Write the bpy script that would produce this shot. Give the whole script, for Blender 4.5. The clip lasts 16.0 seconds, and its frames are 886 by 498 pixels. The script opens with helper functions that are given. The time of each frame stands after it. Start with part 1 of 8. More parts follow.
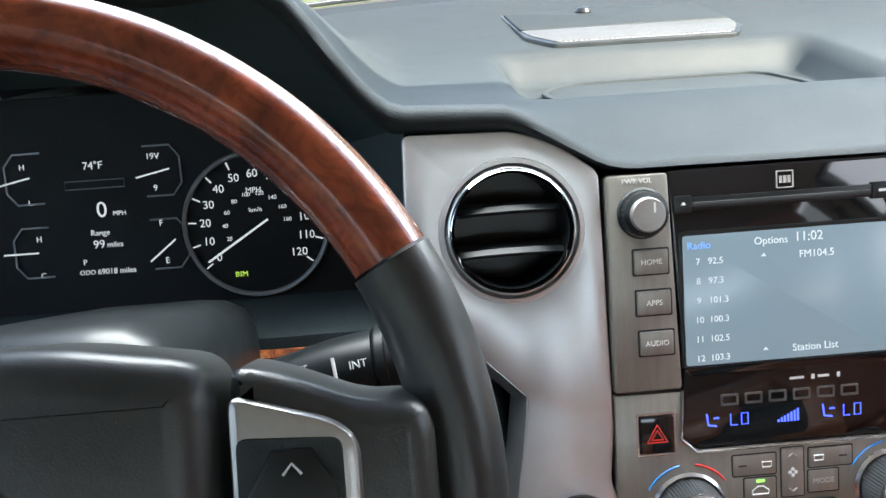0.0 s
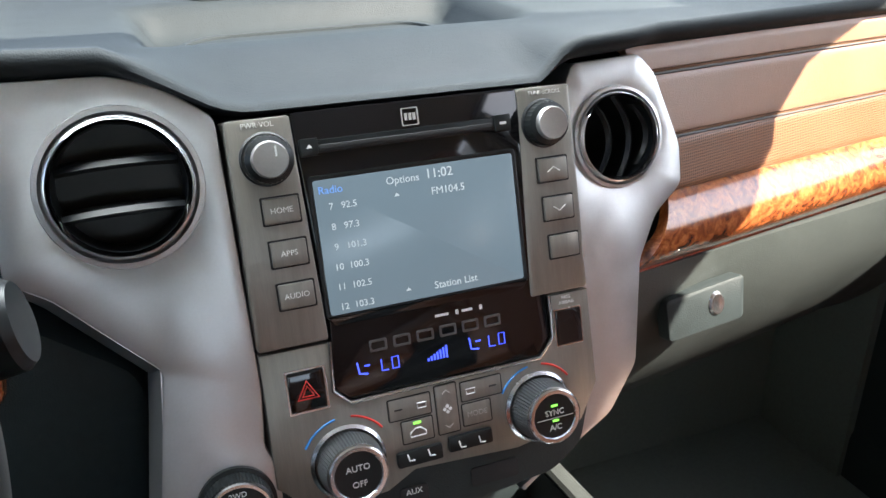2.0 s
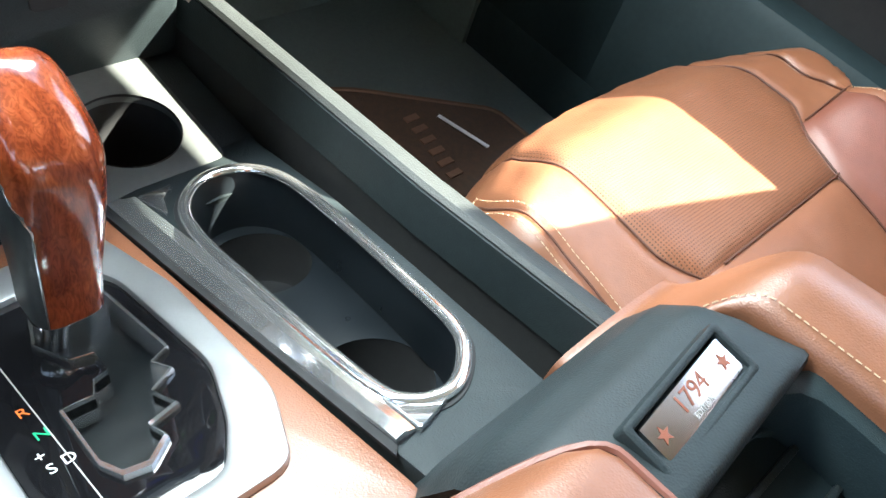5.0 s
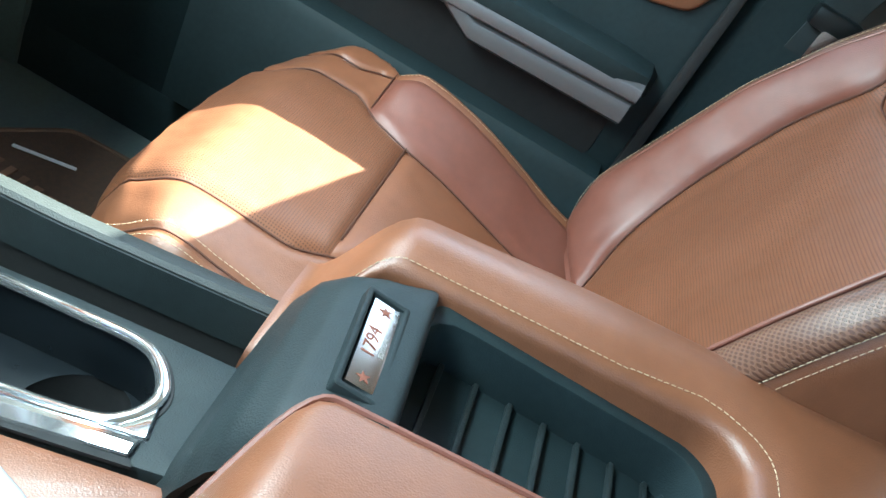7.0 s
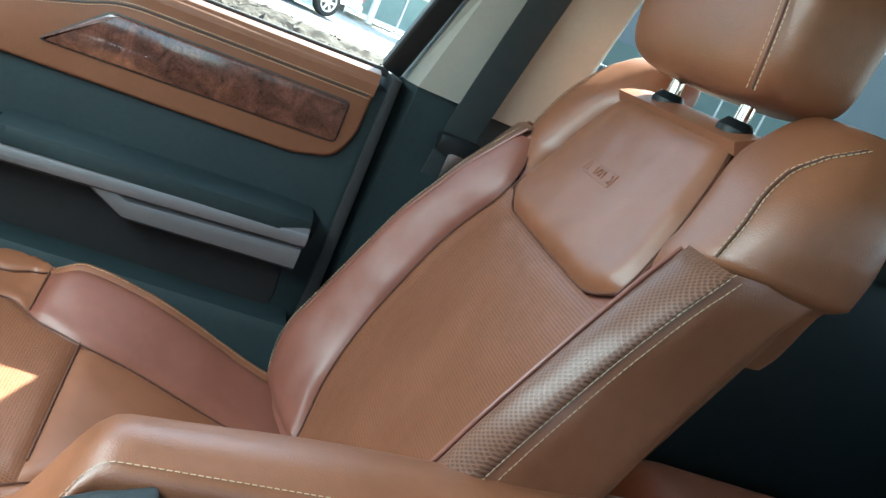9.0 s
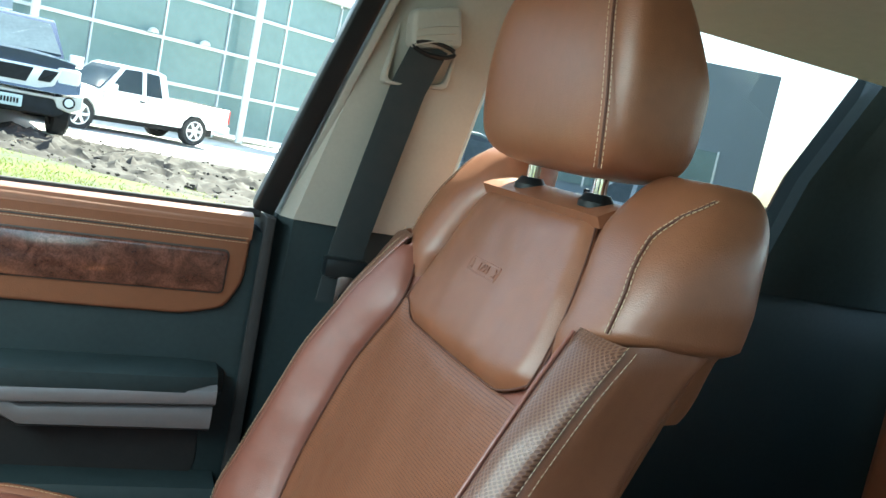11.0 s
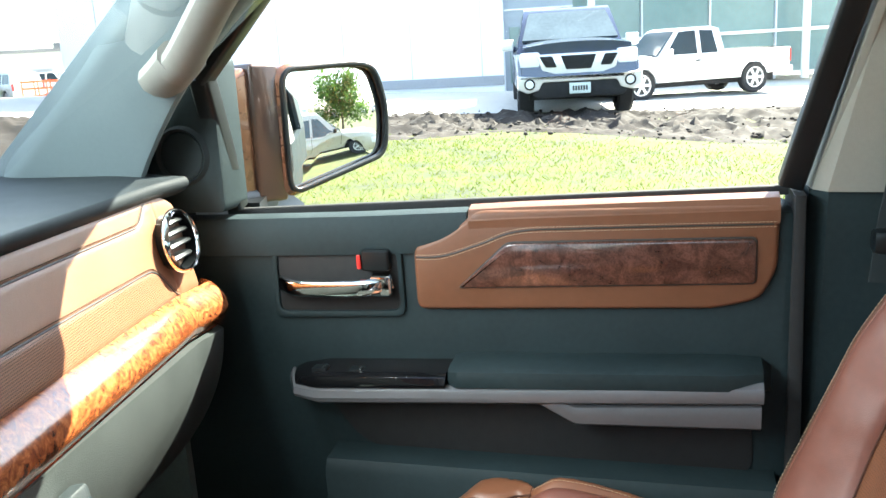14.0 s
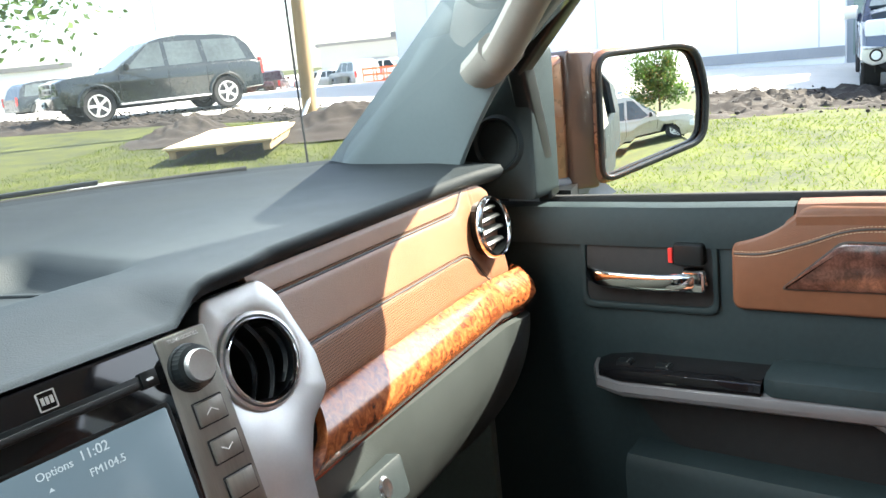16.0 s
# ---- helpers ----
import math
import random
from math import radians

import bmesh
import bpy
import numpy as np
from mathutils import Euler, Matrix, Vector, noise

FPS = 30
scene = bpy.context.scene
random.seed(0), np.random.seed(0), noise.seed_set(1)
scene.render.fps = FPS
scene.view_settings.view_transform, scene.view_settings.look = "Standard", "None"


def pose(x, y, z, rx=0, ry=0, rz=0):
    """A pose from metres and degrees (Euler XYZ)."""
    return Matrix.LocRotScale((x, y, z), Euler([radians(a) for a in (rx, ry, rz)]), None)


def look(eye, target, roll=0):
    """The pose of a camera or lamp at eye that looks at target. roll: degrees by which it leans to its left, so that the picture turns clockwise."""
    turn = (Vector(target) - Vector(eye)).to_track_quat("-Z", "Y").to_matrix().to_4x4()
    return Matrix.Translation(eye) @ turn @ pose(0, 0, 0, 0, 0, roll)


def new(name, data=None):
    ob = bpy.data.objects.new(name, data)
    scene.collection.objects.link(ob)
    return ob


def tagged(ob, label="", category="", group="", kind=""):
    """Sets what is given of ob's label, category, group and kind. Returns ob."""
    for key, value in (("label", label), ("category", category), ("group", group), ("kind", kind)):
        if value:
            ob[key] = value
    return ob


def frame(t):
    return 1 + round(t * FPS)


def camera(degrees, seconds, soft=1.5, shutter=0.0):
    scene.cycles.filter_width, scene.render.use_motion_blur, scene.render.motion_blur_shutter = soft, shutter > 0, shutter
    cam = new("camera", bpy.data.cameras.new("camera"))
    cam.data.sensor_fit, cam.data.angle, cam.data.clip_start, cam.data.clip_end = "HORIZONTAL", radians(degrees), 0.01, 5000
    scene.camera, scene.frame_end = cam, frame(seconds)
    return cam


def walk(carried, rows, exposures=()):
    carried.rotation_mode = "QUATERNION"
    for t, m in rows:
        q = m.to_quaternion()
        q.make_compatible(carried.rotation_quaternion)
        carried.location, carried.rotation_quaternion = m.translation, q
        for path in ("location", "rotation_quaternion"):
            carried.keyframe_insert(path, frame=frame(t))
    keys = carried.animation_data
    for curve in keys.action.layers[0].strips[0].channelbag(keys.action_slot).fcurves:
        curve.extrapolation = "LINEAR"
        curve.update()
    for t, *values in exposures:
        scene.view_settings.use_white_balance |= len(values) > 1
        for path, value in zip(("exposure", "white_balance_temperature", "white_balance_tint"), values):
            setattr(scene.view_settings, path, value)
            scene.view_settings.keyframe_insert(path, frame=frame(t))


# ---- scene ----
cam = camera(55.5, 16.0)
PATH = [
    (0, (-0.272, -0.524, 1.62), (-0.172, 1.305, 0.817), -3.1),
    (0.5, (-0.248, -0.519, 1.607), (0.086, 1.284, 0.808), -1.6),
    (1, (-0.227, -0.518, 1.6), (0.278, 1.247, 0.806), -0.8),
    (1.5, (-0.207, -0.514, 1.593), (0.427, 1.204, 0.789), -0.2),
    (2, (-0.192, -0.519, 1.58), (0.485, 1.162, 0.733), -0.5),
    (2.5, (-0.197, -0.52, 1.529), (0.556, 1.082, 0.598), -0.1),
    (3, (-0.189, -0.514, 1.507), (0.601, 0.961, 0.412), 1.4),
    (3.5, (-0.187, -0.511, 1.49), (0.643, 0.851, 0.285), 3.1),
    (4, (-0.183, -0.507, 1.472), (0.712, 0.711, 0.162), 6.2),
    (4.5, (-0.191, -0.491, 1.456), (0.84, 0.488, 0.049), 13.3),
    (4.7, (-0.201, -0.478, 1.457), (0.901, 0.382, 0.027), 17.3),
    (6.8, (-0.284, -0.439, 1.485), (1.358, -0.454, 0.344), 32.3),
    (7, (-0.302, -0.436, 1.497), (1.373, -0.528, 0.407), 32.3),
    (7.5, (-0.317, -0.431, 1.505), (1.446, -0.662, 0.588), 31.4),
    (8, (-0.318, -0.424, 1.506), (1.49, -0.816, 0.746), 30.2),
    (8.5, (-0.314, -0.418, 1.505), (1.515, -0.928, 0.876), 27.2),
    (9, (-0.315, -0.424, 1.507), (1.521, -1.038, 1.004), 24.7),
    (9.5, (-0.322, -0.421, 1.519), (1.509, -1.143, 1.164), 20.7),
    (9.7, (-0.323, -0.422, 1.525), (1.493, -1.196, 1.207), 18.3),
    (11.8, (-0.317, -0.443, 1.561), (1.577, -1.037, 1.322), 6.2),
    (12, (-0.318, -0.45, 1.566), (1.607, -0.931, 1.308), 4.9),
    (12.5, (-0.305, -0.467, 1.578), (1.661, -0.677, 1.28), 2.7),
    (13, (-0.295, -0.482, 1.587), (1.669, -0.448, 1.212), 0.8),
    (13.5, (-0.279, -0.494, 1.593), (1.658, -0.227, 1.172), -1.3),
    (14, (-0.259, -0.497, 1.592), (1.613, 0.035, 1.129), -3.5),
    (14.5, (-0.261, -0.491, 1.6), (1.52, 0.289, 1.132), -5.2),
    (15, (-0.251, -0.488, 1.602), (1.433, 0.486, 1.139), -5.9),
    (15.5, (-0.24, -0.484, 1.601), (1.373, 0.606, 1.143), -5.9),
    (16, (-0.242, -0.49, 1.602), (1.309, 0.69, 1.151), -6.0),
]
walk(cam, [(t, look(eye, target, roll)) for t, eye, target, roll in PATH], [(0.0, 2.4, 6550, 9), (0.5, 2.3, 6550, 9), (1.5, 1.9, 6500, 10), (3.0, 2.4, 6500, 10), (4.0, 2.75, 6500, 8), (4.5, 2.75, 6400, 6), (7.0, 2.42, 5650, -8), (8.5, 2.2, 5700, -8), (9.5, 2.0, 5800, -8), (12.0, 2.0, 5950, -9), (14.0, 2.15, 6150, 0), (15.0, 2.05, 6250, 3), (16.0, 1.88, 6350, 5)])

# ---- light ----
SUN_TO = Vector((0.570, -0.438, 0.695)).normalized()
world = bpy.data.worlds.new("daylight")
scene.world = world
world.use_nodes = True
wn = world.node_tree.nodes
sky = wn.new("ShaderNodeTexSky")
sky.sky_type, sky.sun_disc = "NISHITA", False
sky.sun_elevation, sky.sun_rotation = radians(44), radians(127.5)
sky.air_density, sky.dust_density = 1.0, 1.5
# white summer haze over the whole sky
haze = wn.new("ShaderNodeMix")
haze.data_type, haze.blend_type = "RGBA", "ADD"
haze.inputs["Factor"].default_value = 1.0
haze.inputs["B"].default_value = (1.25, 1.3, 1.35, 1)
world.node_tree.links.new(sky.outputs[0], haze.inputs["A"])
world.node_tree.links.new(haze.outputs["Result"], wn["Background"].inputs[0])
wn["Background"].inputs[1].default_value = 0.15
sun = new("sun", bpy.data.lights.new("sun", "SUN"))
sun.data.energy, sun.data.angle, sun.data.color = 10.0, radians(0.5), (1.0, 0.92, 0.78)
sun.matrix_world = look((30, -17, 60), Vector((30, -17, 60)) - SUN_TO)


# ---- mesh helpers ----
def thing(name, label, category, m=None, group="", kind=""):
    ob = tagged(new(name), label, category, group, kind)
    ob.empty_display_size = 0.05
    if m is not None:
        ob.matrix_world = m
    return ob


def part(name, bm, material, parent=None, label="", angle=35, kind=""):
    me = bpy.data.meshes.new(name)
    bmesh.ops.recalc_face_normals(bm, faces=bm.faces)
    bm.to_mesh(me)
    bm.free()
    me.polygons.foreach_set("use_smooth", [True] * len(me.polygons))
    me.set_sharp_from_angle(angle=radians(angle))
    me.materials.append(material)
    ob = new(name, me)
    if parent is not None:
        ob.parent = parent
    return tagged(ob, label, kind=kind)


def solo(name, bm, material, label, category, group="", kind="", m=None, angle=35):
    ob = tagged(part(name, bm, material, None, angle=angle), label, category, group, kind)
    if m is not None:
        ob.matrix_world = m
    return ob


def rrect(w, h, r, cx=0.0, cy=0.0, n=4):
    r = min(r, w / 2 - 1e-4, h / 2 - 1e-4)
    out = []
    for k, (sx, sy) in enumerate(((1, 1), (-1, 1), (-1, -1), (1, -1))):
        for i in range(n + 1):
            a = math.pi / 2 * (k + i / n)
            out.append((cx + sx * (w / 2 - r) + r * math.cos(a), cy + sy * (h / 2 - r) + r * math.sin(a)))
    return out


def circle(r, cx=0.0, cy=0.0, n=32):
    return [(cx + r * math.cos(2 * math.pi * i / n), cy + r * math.sin(2 * math.pi * i / n)) for i in range(n)]


def smooth_poly(pts, r, n=4):
    """A polygon with its corners rounded by about r."""
    out = []
    for i, p in enumerate(pts):
        p, a, b = Vector(p), Vector(pts[i - 1]), Vector(pts[(i + 1) % len(pts)])
        da, db = (a - p), (b - p)
        ra, rb = min(r, da.length * 0.45), min(r, db.length * 0.45)
        s, e = p + da.normalized() * ra, p + db.normalized() * rb
        for k in range(n + 1):
            t = k / n
            out.append(tuple(s * (1 - t) ** 2 + p * 2 * t * (1 - t) + e * t * t))
    return out


def prism(poly, z0, z1, bev=0.0, seg=2, bm=None, m=None, hole=None):
    """The 2D outline poly, extruded along z from z0 to z1; bev rounds the edges at z1."""
    bm = bm or bmesh.new()
    m = m or Matrix()

    def ring(scale_in, z, pts):
        c = Vector((sum(p[0] for p in pts) / len(pts), sum(p[1] for p in pts) / len(pts)))
        out = []
        k = len(pts)
        for i, p in enumerate(pts):
            a, b = Vector(pts[i - 1]), Vector(pts[(i + 1) % k])
            t = (b - a)
            if t.length < 1e-9:
                t = Vector((1, 0))
            t.normalize()
            nrm = Vector((t.y, -t.x)) * ORIENT
            q = Vector(p) - nrm * scale_in
            out.append(bm.verts.new(m @ Vector((q.x, q.y, z))))
        return out

    def build(pts):
        rings = [ring(0, z0, pts)]
        if bev:
            sgn = 1 if z1 > z0 else -1
            for i in range(seg + 1):
                a = math.pi / 2 * i / seg
                rings.append(ring(bev * (1 - math.cos(a)), z1 - sgn * bev * (1 - math.sin(a)), pts))
        else:
            rings.append(ring(0, z1, pts))
        for r0, r1 in zip(rings, rings[1:]):
            for i in range(len(r0)):
                j = (i + 1) % len(r0)
                bm.faces.new((r0[i], r0[j], r1[j], r1[i]))
        return rings

    area = sum(poly[i - 1][0] * poly[i][1] - poly[i][0] * poly[i - 1][1] for i in range(len(poly)))
    ORIENT = 1 if area > 0 else -1
    rings = build(poly)
    if hole is None:
        bm.faces.new(rings[-1])
        bm.faces.new(rings[0][::-1])
    else:
        ah = sum(hole[i - 1][0] * hole[i][1] - hole[i][0] * hole[i - 1][1] for i in range(len(hole)))
        ORIENT = -1 if ah > 0 else 1
        inner = build(hole)
        for k in (0, -1):
            edges = []
            for rg in (rings[k], inner[k]):
                for i in range(len(rg)):
                    edges.append(bm.edges.get((rg[i], rg[(i + 1) % len(rg)])))
            bmesh.ops.triangle_fill(bm, edges=edges, use_beauty=True)
    return bm


def box(w, d, h, c=(0, 0, 0), bev=0.0, seg=2, bm=None, m=None):
    own = bmesh.new()
    bmesh.ops.create_cube(own, size=1, matrix=Matrix.Translation(c) @ Matrix.Diagonal((w, d, h, 1)))
    if bev:
        bmesh.ops.bevel(own, geom=own.edges[:], offset=bev, segments=seg, affect="EDGES", profile=0.6)
    return join(bm, own, m)


def join(bm, own, m=None):
    if m is not None:
        bmesh.ops.transform(own, matrix=m, verts=own.verts)
    if bm is None:
        return own
    vs = [bm.verts.new(v.co) for v in own.verts]
    own.verts.index_update()
    for f in own.faces:
        bm.faces.new([vs[v.index] for v in f.verts])
    own.free()
    return bm


def lathe(profile, n=40, bm=None, m=None, flute=0, deep=0.0):
    """A turned body: rows of (radius, z). flute: ribs round it, deep of them in depth."""
    own = bmesh.new()
    rings = []
    for r, z in profile:
        if r < 1e-6:
            rings.append([own.verts.new((0, 0, z))])
        else:
            ring = []
            for i in range(n):
                a = 2 * math.pi * i / n
                k = r - (deep if flute and i % 2 else 0)
                ring.append(own.verts.new((k * math.cos(a), k * math.sin(a), z)))
            rings.append(ring)
    for a, b in zip(rings, rings[1:]):
        for i in range(n):
            j = (i + 1) % n
            if len(a) == 1 and len(b) > 1:
                own.faces.new((a[0], b[j], b[i]))
            elif len(b) == 1 and len(a) > 1:
                own.faces.new((a[i], a[j], b[0]))
            elif len(a) > 1:
                own.faces.new((a[i], a[j], b[j], b[i]))
    return join(bm, own, m)


def loft(sections, closed=True, caps=True, bm=None, loop=False):
    """Skin through rows of points, all of one length."""
    bm = bm or bmesh.new()
    rows = [[bm.verts.new(p) for p in s] for s in sections]
    pairs = list(zip(rows, rows[1:])) + ([(rows[-1], rows[0])] if loop else [])
    for a, b in pairs:
        k = len(a)
        for i in range(k if closed else k - 1):
            j = (i + 1) % k
            bm.faces.new((a[i], a[j], b[j], b[i]))
    if caps and closed and not loop:
        bm.faces.new(rows[0][::-1])
        bm.faces.new(rows[-1])
    return bm


def sweep(path, section, closed=False, up=(0, 0, 1), bm=None, caps=True):
    """A 2D section (x: sideways, y: along up) carried along a path of points."""
    path = [Vector(p) for p in path]
    rows = []
    k = len(path)
    for i, p in enumerate(path):
        a = path[i - 1] if (i or closed) else p
        b = path[(i + 1) % k] if (i < k - 1 or closed) else p
        t = (b - a).normalized()
        side = t.cross(Vector(up))
        side = side.normalized() if side.length > 1e-6 else Vector((1, 0, 0))
        u = side.cross(t)
        rows.append([p + side * x + u * y for x, y in section])
    return loft(rows, True, caps, bm, closed)


def tube(path, r, n=8, closed=False, bm=None, up=(0, 0, 1)):
    return sweep(path, circle(r, n=n), closed, up, bm)


def surf(fn, nu, nv, thick=0.0, bm=None):
    """A sheet fn(u, v) over the unit square; thick gives it a back, along its own normals."""
    bm = bm or bmesh.new()
    P = [[Vector(fn(i / nu, j / nv)) for j in range(nv + 1)] for i in range(nu + 1)]
    rows = [[bm.verts.new(p) for p in r] for r in P]
    for i in range(nu):
        for j in range(nv):
            bm.faces.new((rows[i][j], rows[i + 1][j], rows[i + 1][j + 1], rows[i][j + 1]))
    if thick:
        def nrm(i, j):
            a = P[min(i + 1, nu)][j] - P[max(i - 1, 0)][j]
            b = P[i][min(j + 1, nv)] - P[i][max(j - 1, 0)]
            c = a.cross(b)
            return c.normalized() if c.length > 1e-12 else Vector((0, 0, 1))
        back = [[bm.verts.new(P[i][j] - nrm(i, j) * thick) for j in range(nv + 1)] for i in range(nu + 1)]
        for i in range(nu):
            for j in range(nv):
                bm.faces.new((back[i][j], back[i][j + 1], back[i + 1][j + 1], back[i + 1][j]))
        for i in range(nu):
            bm.faces.new((rows[i][0], back[i][0], back[i + 1][0], rows[i + 1][0]))
            bm.faces.new((rows[i][nv], rows[i + 1][nv], back[i + 1][nv], back[i][nv]))
        for j in range(nv):
            bm.faces.new((rows[0][j], rows[0][j + 1], back[0][j + 1], back[0][j]))
            bm.faces.new((rows[nu][j], back[nu][j], back[nu][j + 1], rows[nu][j + 1]))
    return bm


def sstep(a, b, x):
    t = min(max((x - a) / (b - a), 0.0), 1.0)
    return t * t * (3 - 2 * t)


def lerp(a, b, t):
    return a + (b - a) * t


def curve_pts(pts, n=24, closed=False):
    """Points on a smooth curve through pts."""
    pts = [Vector(p) for p in pts]
    k = len(pts)
    out = []
    spans = k if closed else k - 1
    for i in range(spans):
        def g(j):
            return pts[j % k] if closed else pts[min(max(j, 0), k - 1)]
        p0, p1, p2, p3 = g(i - 1), g(i), g(i + 1), g(i + 2)
        m = max(2, n // spans)
        for s in range(m):
            t = s / m
            out.append(0.5 * (2 * p1 + (p2 - p0) * t + (2 * p0 - 5 * p1 + 4 * p2 - p3) * t * t + (3 * p1 - p0 - 3 * p2 + p3) * t ** 3))
    if not closed:
        out.append(pts[-1])
    return out


def stitches(path, length=0.0042, gap=0.0022, r=0.0006, bm=None):
    """A row of single thread stitches along a path."""
    bm = bm or bmesh.new()
    path = [Vector(p) for p in path]
    left, length, gap, r = 0.0, length * 0.72, gap * 0.72, r * 0.62
    for a, b in zip(path, path[1:]):
        d, seg = b - a, (b - a).length
        if seg < 1e-7:
            continue
        at = left
        while at < seg:
            p, q = a + d * (at / seg), a + d * (min(at + length, seg + length) / seg)
            tube([p, q], r, 4, bm=bm)
            at += length + gap
        left = at - seg
    return bm


def words(name, text, size, material, parent, m, align="CENTER", depth=0.0002, label=""):
    cu = bpy.data.curves.new(name, "FONT")
    cu.body, cu.size, cu.align_x, cu.align_y, cu.extrude, cu.resolution_u = text, size, align, "CENTER", depth, 3
    tmp = bpy.data.objects.new(name, cu)
    scene.collection.objects.link(tmp)
    me = bpy.data.meshes.new_from_object(tmp.evaluated_get(bpy.context.evaluated_depsgraph_get()))
    bpy.data.objects.remove(tmp)
    bpy.data.curves.remove(cu)
    me.materials.clear()
    me.materials.append(material)
    me.name = name
    ob = new(name, me)
    ob.parent = parent
    ob.matrix_local = m
    return tagged(ob, label)


# ---- materials ----
def material(name, base, rough=0.5, metal=0.0, var=0.12, scale=30.0, bump=0.0, bscale=400.0, coat=0.0, kind="noise", tint=None, spec=0.5, rvar=0.1, stretch=(1, 1, 1)):
    """A surface with colour varied at two scales, uneven gloss and fine relief."""
    mt = bpy.data.materials.new(name)
    mt.use_nodes = True
    nt, nodes = mt.node_tree, mt.node_tree.nodes
    b = nodes["Principled BSDF"]
    tc = nodes.new("ShaderNodeTexCoord")
    mp = nodes.new("ShaderNodeMapping")
    mp.inputs["Scale"].default_value = stretch
    nt.links.new(tc.outputs["Object"], mp.inputs[0])
    n1, n2 = nodes.new("ShaderNodeTexNoise"), nodes.new("ShaderNodeTexNoise")
    n1.inputs["Scale"].default_value, n2.inputs["Scale"].default_value = scale, scale * 9
    n1.inputs["Detail"].default_value, n2.inputs["Detail"].default_value = 4, 3
    for n in (n1, n2):
        nt.links.new(mp.outputs[0], n.inputs["Vector"])
    mix = nodes.new("ShaderNodeMath")
    mix.operation = "MULTIPLY_ADD"
    mix.inputs[1].default_value = 0.6
    nt.links.new(n1.outputs["Fac"], mix.inputs[0])
    m2 = nodes.new("ShaderNodeMath")
    m2.operation = "MULTIPLY"
    m2.inputs[1].default_value = 0.4
    nt.links.new(n2.outputs["Fac"], m2.inputs[0])
    nt.links.new(m2.outputs[0], mix.inputs[2])
    ramp = nodes.new("ShaderNodeValToRGB")
    lo = [max(0.0, c * (1 - var)) for c in base]
    hi = [min(1.0, c * (1 + var)) for c in (tint or base)]
    ramp.color_ramp.elements[0].position, ramp.color_ramp.elements[1].position = 0.3, 0.7
    ramp.color_ramp.elements[0].color, ramp.color_ramp.elements[1].color = (*lo, 1), (*hi, 1)
    nt.links.new(mix.outputs[0], ramp.inputs[0])
    nt.links.new(ramp.outputs[0], b.inputs["Base Color"])
    rr = nodes.new("ShaderNodeMapRange")
    rr.inputs[1].default_value, rr.inputs[2].default_value = 0.3, 0.7
    rr.inputs[3].default_value, rr.inputs[4].default_value = max(0.0, rough * (1 - rvar)), min(1.0, rough * (1 + rvar))
    nt.links.new(n1.outputs["Fac"], rr.inputs[0])
    nt.links.new(rr.outputs[0], b.inputs["Roughness"])
    b.inputs["Metallic"].default_value = metal
    b.inputs["Specular IOR Level"].default_value = spec
    b.inputs["Coat Weight"].default_value = coat
    b.inputs["Coat Roughness"].default_value = 0.04
    if bump:
        if kind == "grain":
            tx = nodes.new("ShaderNodeTexVoronoi")
            tx.feature = "SMOOTH_F1"
            tx.inputs["Scale"].default_value = bscale
            out = tx.outputs["Distance"]
        else:
            tx = nodes.new("ShaderNodeTexNoise")
            tx.inputs["Scale"].default_value = bscale
            out = tx.outputs["Fac"]
        nt.links.new(mp.outputs[0], tx.inputs["Vector"])
        bp = nodes.new("ShaderNodeBump")
        bp.inputs["Strength"].default_value, bp.inputs["Distance"].default_value = bump, 0.0006
        nt.links.new(out, bp.inputs["Height"])
        nt.links.new(bp.outputs[0], b.inputs["Normal"])
    return mt


def dotted(name, base, dark, scale, rough=0.45, size=0.28, turn=(0, 0, 0), relief=-0.7):
    """Leather punched or pressed with an even grid of dots."""
    mt = material(name, base, rough, var=0.1, scale=12)
    nt, nodes = mt.node_tree, mt.node_tree.nodes
    b = nodes["Principled BSDF"]
    old = b.inputs["Base Color"].links[0].from_socket
    tc, mp, vo = nodes.new("ShaderNodeTexCoord"), nodes.new("ShaderNodeMapping"), nodes.new("ShaderNodeTexVoronoi")
    vo.voronoi_dimensions = "2D"
    vo.inputs["Scale"].default_value, vo.inputs["Randomness"].default_value = scale, 0.0
    mp.inputs["Rotation"].default_value = turn
    nt.links.new(tc.outputs["Object"], mp.inputs[0])
    nt.links.new(mp.outputs[0], vo.inputs["Vector"])
    mr = nodes.new("ShaderNodeMapRange")
    mr.inputs[1].default_value, mr.inputs[2].default_value = size * 0.75, size
    mr.inputs[3].default_value, mr.inputs[4].default_value = 1.0, 0.0
    nt.links.new(vo.outputs["Distance"], mr.inputs[0])
    mx = nodes.new("ShaderNodeMix")
    mx.data_type = "RGBA"
    nt.links.new(mr.outputs[0], mx.inputs["Factor"])
    nt.links.new(old, mx.inputs["A"])
    mx.inputs["B"].default_value = (*dark, 1)
    nt.links.new(mx.outputs["Result"], b.inputs["Base Color"])
    bp = nodes.new("ShaderNodeBump")
    bp.inputs["Strength"].default_value, bp.inputs["Distance"].default_value = abs(relief), 0.001
    bp.invert = relief < 0
    nt.links.new(mr.outputs[0], bp.inputs["Height"])
    nt.links.new(bp.outputs[0], b.inputs["Normal"])
    return mt


